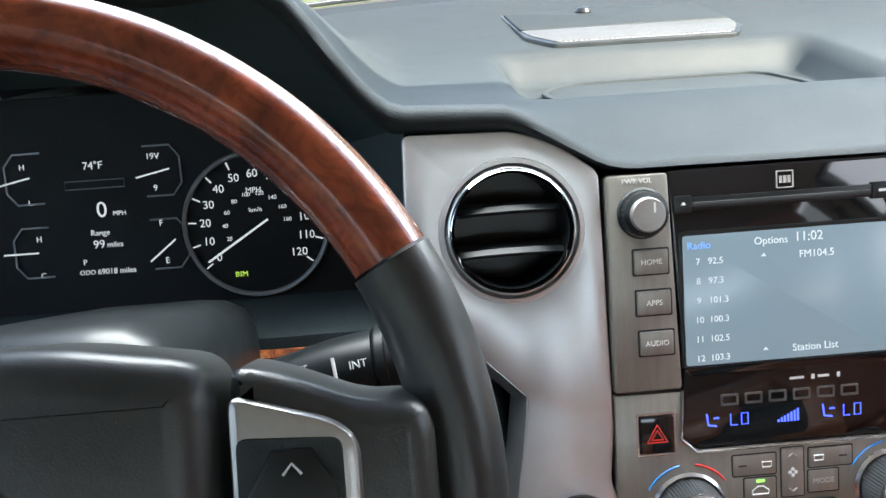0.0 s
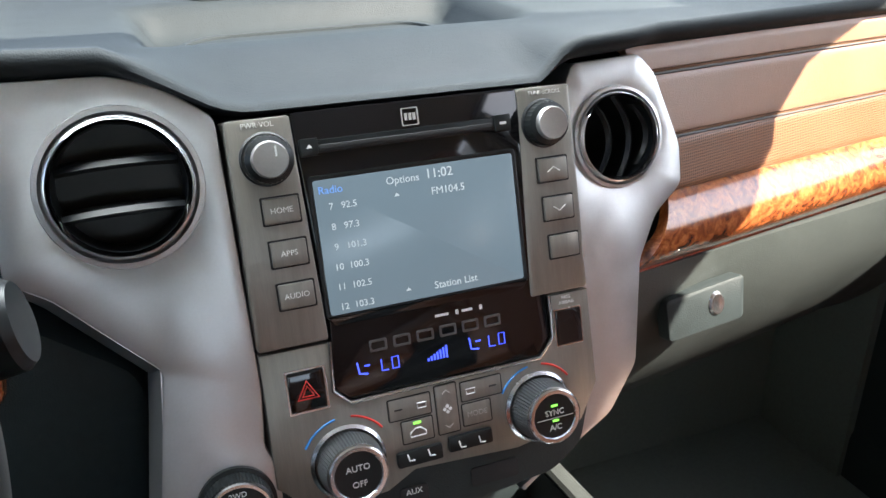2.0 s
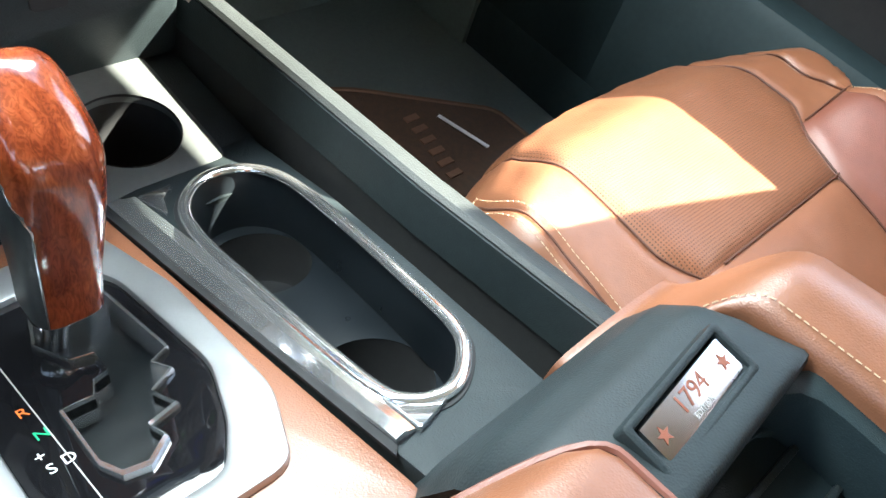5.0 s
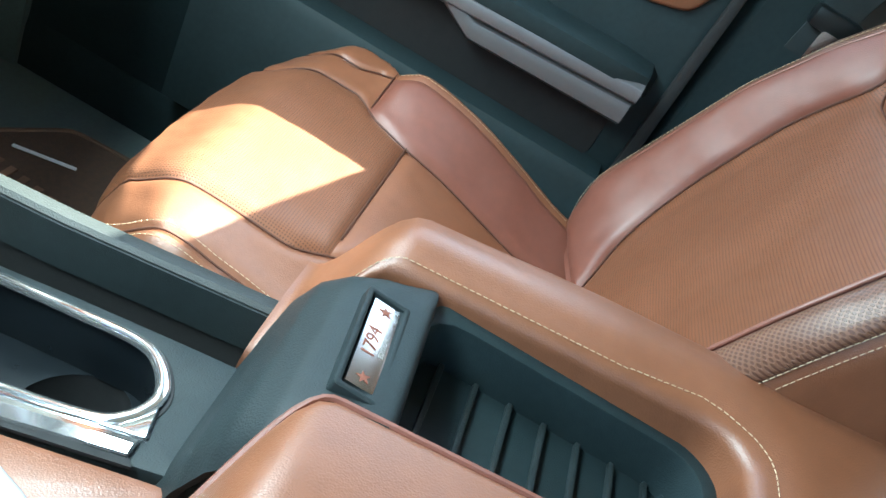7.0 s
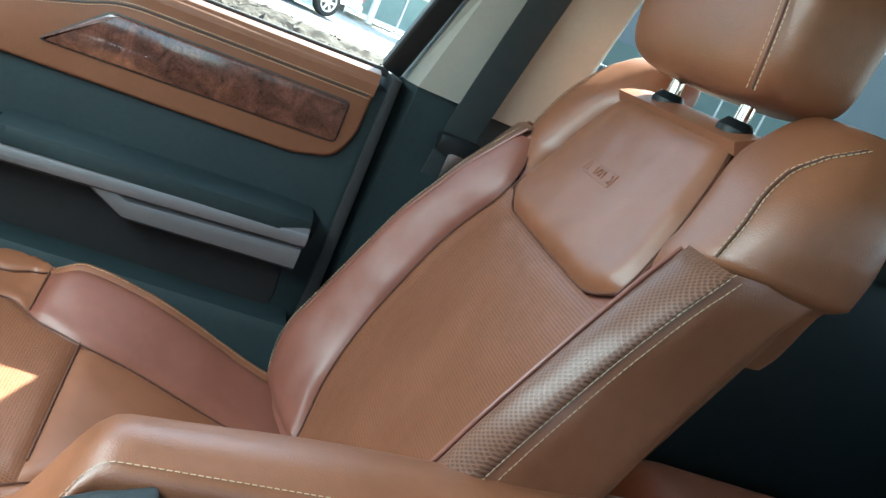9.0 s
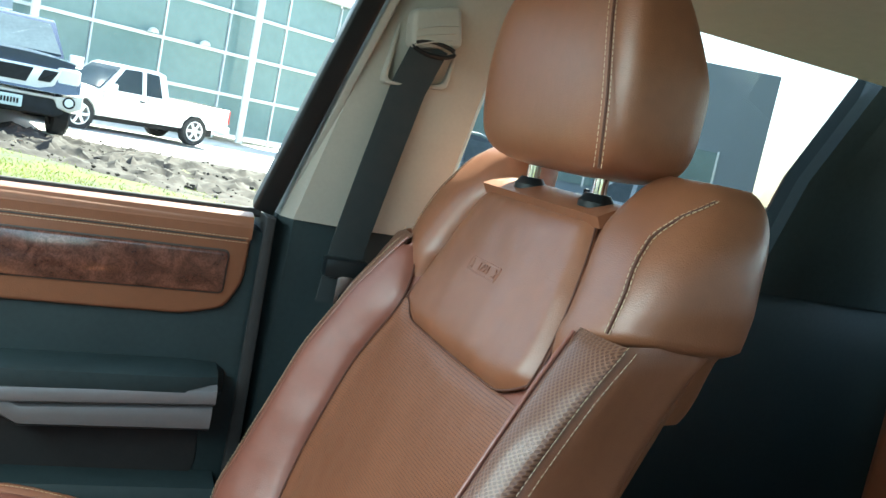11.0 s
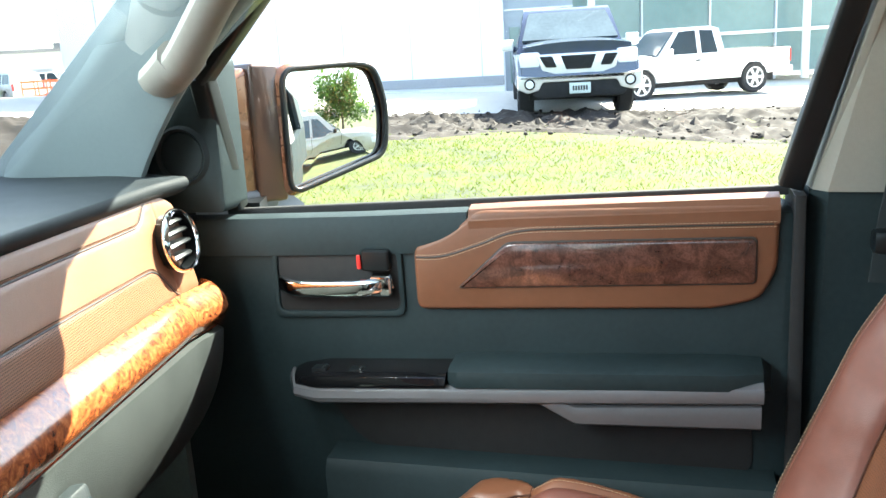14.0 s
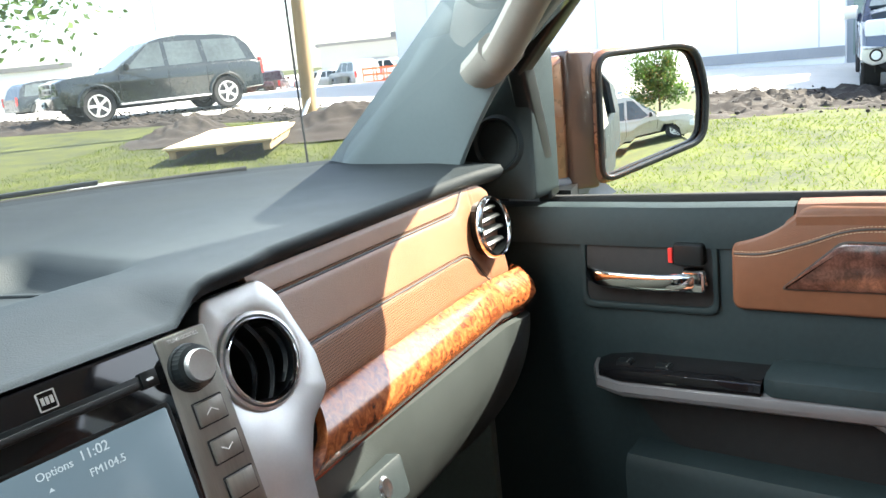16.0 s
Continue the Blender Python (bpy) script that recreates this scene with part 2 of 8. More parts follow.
def burl(name, a, b_, c, scale=18.0, rough=0.25, stretch=(1, 1, 1)):
    """Lacquered burl wood: twisted dark figure over a red-brown ground."""
    mt = bpy.data.materials.new(name)
    mt.use_nodes = True
    nt, nodes = mt.node_tree, mt.node_tree.nodes
    b = nodes["Principled BSDF"]
    tc, mp = nodes.new("ShaderNodeTexCoord"), nodes.new("ShaderNodeMapping")
    mp.inputs["Scale"].default_value = stretch
    nt.links.new(tc.outputs["Object"], mp.inputs[0])
    n1 = nodes.new("ShaderNodeTexNoise")
    n1.inputs["Scale"].default_value, n1.inputs["Detail"].default_value, n1.inputs["Distortion"].default_value = scale, 8, 2.2
    n2 = nodes.new("ShaderNodeTexNoise")
    n2.inputs["Scale"].default_value, n2.inputs["Detail"].default_value, n2.inputs["Distortion"].default_value = scale * 4, 6, 3.5
    for n in (n1, n2):
        nt.links.new(mp.outputs[0], n.inputs["Vector"])
    r1, r2 = nodes.new("ShaderNodeValToRGB"), nodes.new("ShaderNodeValToRGB")
    e = r1.color_ramp.elements
    e[0].position, e[1].position = 0.34, 0.66
    e[0].color, e[1].color = (*c, 1), (*a, 1)
    m = e.new(0.5)
    m.color = (*b_, 1)
    e2 = r2.color_ramp.elements
    e2[0].position, e2[1].position = 0.42, 0.56
    e2[0].color, e2[1].color = (0.62, 0.58, 0.56, 1), (1, 1, 1, 1)
    nt.links.new(n1.outputs["Fac"], r1.inputs[0])
    nt.links.new(n2.outputs["Fac"], r2.inputs[0])
    mx = nodes.new("ShaderNodeMix")
    mx.data_type, mx.blend_type = "RGBA", "MULTIPLY"
    mx.inputs["Factor"].default_value = 0.8
    nt.links.new(r1.outputs[0], mx.inputs["A"])
    nt.links.new(r2.outputs[0], mx.inputs["B"])
    nt.links.new(mx.outputs["Result"], b.inputs["Base Color"])
    b.inputs["Roughness"].default_value = rough
    b.inputs["Coat Weight"].default_value = 0.8
    b.inputs["Coat Roughness"].default_value = 0.10
    return mt


def glow(name, colour, strength=1.0):
    mt = bpy.data.materials.new(name)
    mt.use_nodes = True
    b = mt.node_tree.nodes["Principled BSDF"]
    b.inputs["Base Color"].default_value = (*[c * 0.3 for c in colour], 1)
    b.inputs["Emission Color"].default_value = (*colour, 1)
    b.inputs["Emission Strength"].default_value = strength
    return mt


def clear_glass(name, tint=(1, 1, 1), rough=0.0, gloss=0.35):
    mt = bpy.data.materials.new(name)
    mt.use_nodes = True
    nt, nodes = mt.node_tree, mt.node_tree.nodes
    nodes.remove(nodes["Principled BSDF"])
    tr, gl, mx, fr = (nodes.new("ShaderNodeBsdf" + k) if k in ("Transparent", "Glossy") else nodes.new(k) for k in ("Transparent", "Glossy", "ShaderNodeMixShader", "ShaderNodeFresnel"))
    tr.inputs[0].default_value = (*tint, 1)
    gl.inputs["Roughness"].default_value = rough
    fr.inputs[0].default_value = 1.45
    half = nodes.new("ShaderNodeMath")
    half.operation = "MULTIPLY"
    half.inputs[1].default_value = gloss
    nt.links.new(fr.outputs[0], half.inputs[0])
    nt.links.new(half.outputs[0], mx.inputs[0])
    nt.links.new(tr.outputs[0], mx.inputs[1])
    nt.links.new(gl.outputs[0], mx.inputs[2])
    nt.links.new(mx.outputs[0], nodes["Material Output"].inputs[0])
    return mt


SADDLE = (0.219, 0.083, 0.039)
leather = material("saddle_leather", SADDLE, 0.40, var=0.14, scale=9, bump=0.35, bscale=900, kind="grain", spec=0.8)
leather_red = material("saddle_leather_bolster", (0.20, 0.070, 0.046), 0.45, var=0.12, scale=10, bump=0.3, bscale=900, kind="grain", spec=0.7)
leather_dash = material("saddle_dash_leather", (0.23, 0.108, 0.054), 0.42, var=0.1, scale=10, bump=0.3, bscale=1000, kind="grain", spec=0.9)
# the saddle leather again, darkened to hold the shade on the door
leather_door = material("shaded_saddle_leather", (0.165, 0.066, 0.032), 0.48, var=0.1, scale=10, bump=0.4, bscale=1000, kind="grain")
perforated = dotted("perforated_leather", SADDLE, (0.075, 0.030, 0.015), 330.0, size=0.28, relief=-0.6)
perforated_back = dotted("perforated_back_leather", SADDLE, (0.075, 0.030, 0.015), 330.0, size=0.28, relief=-0.6, turn=(math.pi / 2, 0, 0))
perforated_dash = dotted("perforated_dash_leather", (0.22, 0.097, 0.045), (0.045, 0.018, 0.009), 400.0, size=0.34, relief=-0.8, turn=(math.pi / 2, 0, 0))
embossed = dotted("embossed_leather", (0.22, 0.11, 0.07), (0.13, 0.06, 0.04), 330.0, 0.35, 0.42, turn=(math.pi / 2, 0, 0.785), relief=-1.0)
thread = material("cream_thread", (0.55, 0.42, 0.28), 0.7, var=0.1, scale=200)
black_plastic = material("black_grained_plastic", (0.0165, 0.027, 0.030), 0.60, var=0.2, scale=14, bump=0.35, bscale=1100, kind="grain", spec=0.25)
dash_black = material("slate_dash_skin", (0.0105, 0.0138, 0.0158), 0.66, var=0.18, scale=8, bump=0.4, bscale=900, kind="grain", spec=0.2)
smooth_black = material("smooth_black_plastic", (0.007, 0.009, 0.010), 0.36, var=0.2, scale=40, spec=0.35)
gloss_black = material("piano_black", (0.006, 0.006, 0.007), 0.06, var=0.2, scale=30)
grey_plastic = material("grey_grained_plastic", (0.034, 0.040, 0.039), 0.5, var=0.15, scale=12, bump=0.5, bscale=900, kind="grain")
console_black = material("charcoal_console", (0.019, 0.026, 0.028), 0.58, var=0.2, scale=12, bump=0.4, bscale=900, kind="grain", spec=0.3)
silver = material("satin_silver_paint", (0.54, 0.552, 0.56), 0.36, 0.86, var=0.05, scale=60, bump=0.05, bscale=2500)
brushed = material("brushed_titanium", (0.24, 0.228, 0.205), 0.38, 0.6, var=0.12, scale=25, bump=0.12, bscale=300, stretch=(9, 0.5, 1))
chrome = material("chrome", (0.85, 0.85, 0.86), 0.07, 1.0, var=0.04, scale=50, rvar=0.4)
satin_chrome = material("satin_chrome", (0.62, 0.62, 0.63), 0.25, 1.0, var=0.05, scale=50)
rim_wood = burl("rim_wood", (0.28, 0.058, 0.024), (0.20, 0.038, 0.016), (0.12, 0.021, 0.010), 14, 0.2)
knob_wood = burl("knob_wood", (0.36, 0.080, 0.026), (0.27, 0.052, 0.017), (0.17, 0.029, 0.010), 30, 0.16, (1.6, 1.0, 0.45))
trim_wood = burl("trim_wood", (0.44, 0.155, 0.05), (0.30, 0.085, 0.025), (0.13, 0.032, 0.012), 55, 0.25)
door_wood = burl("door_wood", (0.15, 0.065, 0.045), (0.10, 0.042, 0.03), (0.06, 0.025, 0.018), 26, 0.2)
carpet = material("dark_carpet", (0.11, 0.140, 0.136), 0.95, var=0.15, scale=180, bump=0.8, bscale=500)
mat_brown = material("brown_carpet_mat", (0.075, 0.042, 0.026), 0.95, var=0.35, scale=120, bump=0.9, bscale=350)
headliner_cloth = material("grey_headliner_cloth", (0.55, 0.53, 0.48), 0.9, var=0.06, scale=60, bump=0.3, bscale=900)
pillar_plastic = material("beige_pillar_plastic", (0.30, 0.285, 0.25), 0.6, var=0.06, scale=20, bump=0.4, bscale=900, kind="grain")
pillar_grey = material("grey_pillar_plastic", (0.085, 0.105, 0.11), 0.6, var=0.06, scale=20, bump=0.4, bscale=900, kind="grain")
belt_cloth = material("black_belt_webbing", (0.011, 0.017, 0.019), 0.75, var=0.2, scale=50, bump=0.7, bscale=1200)
white_print = material("white_print", (0.75, 0.76, 0.76), 0.5, var=0.03, scale=80)
grey_print = material("grey_print", (0.38, 0.37, 0.35), 0.5, var=0.03, scale=80)
red_print = material("red_print", (0.65, 0.03, 0.025), 0.4, var=0.05, scale=80)
blue_print = material("blue_print", (0.03, 0.22, 0.6), 0.4, var=0.05, scale=80)
dark_print = material("dark_print", (0.03, 0.028, 0.026), 0.5, var=0.05, scale=80)
glass = clear_glass("window_glass")
rubber = material("black_rubber", (0.015, 0.015, 0.016), 0.8, var=0.2, scale=60)


def window_light(name, m, w, h, power, colour):
    """Daylight from the sky, at a window's opening."""
    lamp = bpy.data.lights.new(name, "AREA")
    lamp.shape, lamp.size, lamp.size_y, lamp.energy, lamp.color = "RECTANGLE", w, h, power, colour
    ob = new(name, lamp)
    ob.matrix_world = m
    return ob


window_light("windscreen_light", look((0.05, 0.15, 1.74), (0.1, -0.10, 1.0)), 1.1, 0.24, 5.1, (0.92, 0.985, 0.98))
window_light("rear_window_light", look((0.0, -1.93, 1.62), (0.0, -0.6, 1.35)), 1.3, 0.32, 0.4, (0.90, 0.98, 1.0))

# ---- the dashboard ----
STACK = Matrix(((1, 0, 0, 0), (0, 0.287, -0.958, 0), (0, 0.958, 0.287, 1.335), (0, 0, 0, 1)))


def table(rows, x):
    """Smooth steps between the rows (x, a, b, ...)."""
    if x <= rows[0][0]:
        return rows[0][1:]
    for p, q in zip(rows, rows[1:]):
        if x <= q[0]:
            t = (x - p[0]) / (q[0] - p[0])
            return tuple(lerp(m, n, t) for m, n in zip(p[1:], q[1:]))
    return rows[-1][1:]


# lower edge of the lip (y, z) and the lip's height, from the gauges to the door
LIP = [(-0.40, 0.030, 1.463, 0.022), (-0.262, 0.034, 1.463, 0.014), (-0.192, 0.033, 1.461, 0.012), (-0.176, 0.031, 1.454, 0.011), (-0.128, 0.027, 1.431, 0.004), (-0.11, 0.026, 1.4285, 0.002), (0.108, 0.026, 1.427, 0.002), (0.122, 0.028, 1.437, 0.010), (0.14, 0.030, 1.444, 0.010), (0.19, 0.032, 1.446, 0.010), (0.225, 0.050, 1.444, 0.011), (0.65, 0.128, 1.432, 0.014), (0.76, 0.130, 1.430, 0.014)]


def lip(x):
    """The front edge of the dash top: its y, z and height."""
    y, z, h = table(LIP, x)
    z += 0.100 * sstep(-0.262, -0.36, x)
    return y - 0.02 * sstep(-0.25, -0.34, x), z, h


def shield_y(x):
    return 0.83 - 0.72 * x * x


def dash_top(u, v):
    x = lerp(-0.77, 0.722, u)
    y0, z0, h = lip(x)
    y = lerp(y0 + 0.004, shield_y(x), v)
    d = y - y0
    plateau = 1.454 + 0.006 * sstep(0.3, 0.7, y)
    hood = 0.10 * sstep(-0.255, -0.36, x) * (1 - sstep(0.12, 0.5, d))
    z = lerp(z0 + h + 0.003, plateau + hood, sstep(0.0, 0.10, d))
    # the bowl that holds the tray
    z -= 0.033 * (1 - sstep(0.138, 0.170, abs(x))) * sstep(0.135, 0.19, y) * (1 - sstep(0.306, 0.346, y))
    return (x, y, z)


dash = thing("dashboard", "slate-black dashboard with satin silver panels, saddle leather and burl wood trim", "dashboard", kind="structure")


def dash_skin(u, v):
    if v < 0.0601:
        x, y, z = dash_top(u, 0.0)
        y0, zb, h = lip(x)
        k = v / 0.06
        pts = [(x, y0 + 0.02, zb - 0.008), (x, y0, zb), (x, y0 - 0.003, zb + h * 0.7), (x, y0 + 0.0005, zb + h + 0.002), (x, y, z)]
        i = min(3, int(k * 4))
        return Vector(pts[i]).lerp(Vector(pts[i + 1]), k * 4 - i)
    return dash_top(u, ((v - 0.06) / 0.94) ** 1.4)


part("dash_top", surf(dash_skin, 150, 100), dash_black, dash, "grained slate-black soft dash top", 60)
# the body behind the panels
part("dash_body", box(0.46, 0.48, 0.33, (-0.03, 0.345, 1.22), 0.01), black_plastic, dash)
part("dash_body", box(0.56, 0.36, 0.33, (0.47, 0.40, 1.23), 0.01), black_plastic, dash)
part("dash_body", box(0.50, 0.40, 0.24, (-0.51, 0.385, 1.19), 0.01), black_plastic, dash)

# tray and speaker grille on top
TRAY = [(-0.098, 0.200), (0.104, 0.200), (0.124, 0.222), (0.098, 0.288), (-0.098, 0.288), (-0.126, 0.258), (-0.122, 0.232)]
tray = part("tray_mat", prism(smooth_poly(TRAY, 0.02), 1.418, 1.4285, 0.0015), dash_black, dash, "recessed rubber-lined dash tray")
part("tray_rim", prism(smooth_poly([(x * 1.035, 0.245 + (y - 0.245) * 1.07) for x, y in TRAY], 0.022, 6), 1.418, 1.4312, 0.001, hole=smooth_poly([(x * 0.985, 0.245 + (y - 0.245) * 0.97) for x, y in TRAY], 0.02, 6)), dash_black, tray)
GR = [(-0.094, 0.352), (0.094, 0.352), (0.114, 0.395), (0.120, 0.43), (-0.120, 0.43), (-0.114, 0.395)]
mesh_m = dotted("perforated_speaker_mesh", (0.05, 0.052, 0.052), (0.003, 0.003, 0.003), 260.0, 0.5, 0.36, turn=(0, 0, 0.785), relief=-1.0)
grille = part("speaker_grille", prism(smooth_poly(GR, 0.006), 1.44, 1.4605, 0.002), mesh_m, dash, "perforated black speaker grille")
part("grille_frame", prism(smooth_poly([(-0.098, 0.347), (0.098, 0.347), (0.120, 0.393), (0.126, 0.56), (-0.126, 0.56), (-0.120, 0.393)], 0.008), 1.44, 1.459, 0.002), smooth_black, grille)
part("grille_cover", prism(smooth_poly([(-0.120, 0.432), (0.120, 0.432), (0.122, 0.555), (-0.122, 0.555)], 0.006), 1.44, 1.4615, 0.002), dash_black, grille)
part("light_sensor", lathe([(0.0, 0.006), (0.007, 0.004), (0.010, 0.0), (0.010, -0.01)], 20, m=pose(-0.025, 0.53, 1.463)), smooth_black, dash)


def vent(name, cx, cy, cz, r, slats, ring=True, m=STACK, deep=0.05, upright=False):
    v = part("air_vent", lathe([(r * 0.93, 0.002), (r * 0.93, -deep), (0, -deep)], 48, m=Matrix.Translation((cx, cy, cz))), smooth_black, dash, "round black air vent in a chrome ring")
    v.matrix_local = m
    part("chrome_ring", lathe([(r * 0.93, -0.004), (r * 0.94, 0.004), (r * 0.98, 0.0065), (r * 1.04, 0.004), (r * 1.07, -0.002)], 64, m=Matrix.Translation((cx, cy, cz))), chrome, v)
    if ring:
        part("satin_ring", lathe([(r * 1.07, -0.002), (r * 1.09, 0.0035), (r * 1.16, 0.003), (r * 1.2, -0.003)], 64, m=Matrix.Translation((cx, cy, cz))), silver, v)
    for s in slats:
        half = math.sqrt(max(0.0, (0.92 * r) ** 2 - (s * r) ** 2))
        n = 12
        rows = []
        for i in range(n + 1):
            q = lerp(-half, half, i / n)
            a, b = (s * r, q) if upright else (q, s * r)
            bow = 0.006 * (1 - (q / half) ** 2)
            sec = []
            for k, (w, h) in enumerate(((-0.004, -0.004), (0.006, -0.0045), (0.009, -0.002), (0.006, 0.0015), (-0.004, 0.003), (-0.03, 0.002), (-0.03, -0.003))):
                sec.append((cx + (a + h + (0 if not upright else bow * 2)), cy + b, cz - 0.012 + w) if upright else (cx + a, cy + b + h + bow * 0.3, cz - 0.012 + w + bow))
            rows.append(sec)
        part("louvre", loft(rows), smooth_black, v)
    return v


def plate_part(name, poly, z0, z1, mat_, parent, label="", bev=0.002, m=STACK, seg=2, hole=None):
    ob = part(name, prism(poly, z0, z1, bev, seg, hole=hole), mat_, parent, label)
    ob.matrix_local = m
    return ob


LEFT = [(-0.266, 0.131), (-0.192, 0.129), (-0.163, 0.121), (-0.131, 0.097), (-0.128, -0.09), (-0.132, -0.128), (-0.124, -0.15), (-0.126, -0.185), (-0.146, -0.212), (-0.215, -0.212), (-0.196, -0.10), (-0.189, -0.062), (-0.245, -0.004), (-0.270, 0.012)]
RIGHT = [(0.131, 0.085), (0.142, 0.108), (0.203, 0.110), (0.217, 0.094), (0.236, 0.034), (0.235, 0.002), (0.208, -0.020), (0.190, -0.055), (0.178, -0.140), (0.150, -0.177), (0.105, -0.201), (0.06, -0.222), (0.11, -0.19), (0.131, -0.145), (0.130, -0.06)]
plate_part("silver_panel", smooth_poly(LEFT, 0.006), -0.05, 0.004, silver, dash, "satin silver panel round the round vent", 0.0025, hole=circle(0.0475, -0.194, 0.060, 48))
plate_part("silver_panel", smooth_poly(RIGHT, 0.006), -0.06, -0.012, silver, dash, "satin silver panel round the round vent", 0.0025, hole=circle(0.0378, 0.177, 0.047, 48))


def facet(line, off, drop, z):
    """A bevelled edge along a panel: from its outline outwards and back."""
    rows = [[Vector((x + ox * a, y + oy * a, z - dz)) for a, dz in ((-0.15, 0.0004), (0.0, -0.0004), (1.0, drop), (1.1, drop + 0.02))] for (x, y), (ox, oy) in zip(line, off)]
    ob = part("panel_facet", loft(rows, False, False), silver, dash)
    ob.matrix_local = STACK


facet([(-0.272, 0.014), (-0.245, -0.004), (-0.190, -0.060), (-0.195, -0.10), (-0.214, -0.210)], [(-0.005, -0.003), (-0.006, -0.005), (-0.007, -0.004), (-0.007, 0.0), (-0.006, 0.0)], 0.012, 0.003)
facet([(0.146, 0.106), (0.133, 0.082), (0.132, -0.06), (0.133, -0.143), (0.112, -0.188)], [(-0.003, 0.003), (-0.006, 0.002), (-0.006, 0.0), (-0.006, 0.0), (-0.005, 0.003)], 0.010, -0.013)
vent("left", -0.194, 0.060, 0.004, 0.0435, (-0.34, 0.34))
vent("right", 0.177, 0.047, -0.012, 0.0345, (-0.42, 0.12, 0.6), upright=True)
# dark panel beside the left silver panel, low, and the knee board
part("knee_panel", prism(smooth_poly([(-0.72, 1.329), (-0.285, 1.329), (-0.20, 1.26), (-0.20, 1.05), (-0.72, 0.95)], 0.02), -0.10, 0.0, 0.01, m=pose(0, 0.008, 0, 90)), black_plastic, dash)
part("knee_wood", prism(smooth_poly([(-0.72, 1.320), (-0.30, 1.318), (-0.278, 1.305), (-0.285, 1.262), (-0.32, 1.245), (-0.72, 1.24)], 0.01), -0.05, 0.010, 0.008, m=pose(0, 0.008, 0, 90)), trim_wood, dash, "burl wood strip under the gauges")

# ---- passenger side of the dash ----
def pass_y(x):
    return lerp(0.055, 0.135, (x - 0.21) / 0.44) if x < 0.65 else 0.135


def leather_at(s, v, proud=0.0):
    x0, x1 = lerp(0.196, 0.226, v), lerp(0.712, 0.728, v)
    x = lerp(x0, x1, s)
    za, zb = lerp(1.440, 1.322, v), lerp(1.428, 1.300, v)
    z = lerp(za, zb, s)
    y = pass_y(x) - lerp(0.034, 0.012, s) * v
    z -= 0.022 * sstep(0.90, 1.0, s) * (1 - v)
    y += 0.022 * sstep(0.95, 1.0, s)
    return Vector((x, y - proud, z))


def strip(v0, v1, s0, s1, proud, puff=0.0016, nu=60, nv=14):
    def fn(a, b):
        s = lerp(s0, s1, a)
        w0, w1 = (f(s) if callable(f) else f for f in (v0, v1))
        v = lerp(w0, w1, b)
        e = min(a, 1 - a) * (s1 - s0) * 0.5, min(b, 1 - b) * (w1 - w0) * 0.16
        g = 1 - math.exp(-(min(e) / 0.003) ** 2)
        return leather_at(s, v, proud + puff * g)
    return surf(fn, nu, nv, -0.012)


def upper_edge(s):
    """Lower edge of the upper strip, rounded off towards the vent."""
    return 0.19 * (1 - sstep(0.72, 0.83, s) ** 2) + 0.002


def lower_edge(s):
    """Upper edge of the perforated band, rounded off towards the vent."""
    return 0.632 + 0.366 * sstep(0.70, 0.86, s) ** 2.2


part("leather_panel", strip(0.0, upper_edge, 0.0, 0.83, 0.0, nu=90), leather_dash, dash, "saddle brown leather dash panel with seams")
part("leather_panel", strip(upper_edge, lower_edge, 0.0, 0.86, 0.0, nu=90, nv=20), leather_dash, dash, "saddle brown leather dash panel with seams")
part("leather_panel", strip(0.002, 1.0, 0.86, 1.0, 0.0, nv=20), leather_dash, dash)
part("perforated_panel", strip(lower_edge, 1.0, 0.0, 0.86, 0.0005, nu=90), perforated_dash, dash, "perforated saddle leather band")
brown_thread = material("brown_thread", (0.07, 0.035, 0.02), 0.7, var=0.1, scale=100)
for f, top in ((upper_edge, 0.82), (lower_edge, 0.855)):
    part("seam", tube([leather_at(top * i / 120, f(top * i / 120), 0.0012) for i in range(121)], 0.0013, 6), dark_print, dash)
    part("stitching", stitches([leather_at(top * i / 160, f(top * i / 160) - 0.032, 0.0022) for i in range(161) if f(top * i / 160) > 0.05], 0.0035, 0.002, 0.0009), brown_thread, dash)


def wood_at(a, b):
    s = a
    x = lerp(lerp(0.232, 0.186, b), 0.748, s)
    za, zb = lerp(1.322, 1.258, b), lerp(1.300, 1.240, b)
    z = lerp(za, zb, s)
    y = pass_y(x) - lerp(0.032, 0.014, s) - 0.026 * math.sin(math.pi * min(1, b * 0.93)) ** 0.8 + 0.022 * sstep(0.965, 1.0, s)
    return Vector((x, y, z))


part("wood_trim", surf(wood_at, 70, 16, -0.012), trim_wood, dash, "lacquered burl wood trim band")
part("wood_edge", tube([wood_at(i / 40, 1.0) + Vector((0, 0.002, -0.001)) for i in range(41)], 0.0028, 8), rim_wood, dash)


def glove_at(a, b):
    x = lerp(lerp(0.165, 0.140, b), lerp(0.738, 0.722, b), a)
    z = lerp(lerp(1.257, 1.02, b), lerp(1.239, 1.02, b), a)
    y = pass_y(x) - 0.040 + 0.12 * b * b
    y += 0.03 * sstep(0.95, 1.0, a)
    return Vector((x, y, z))


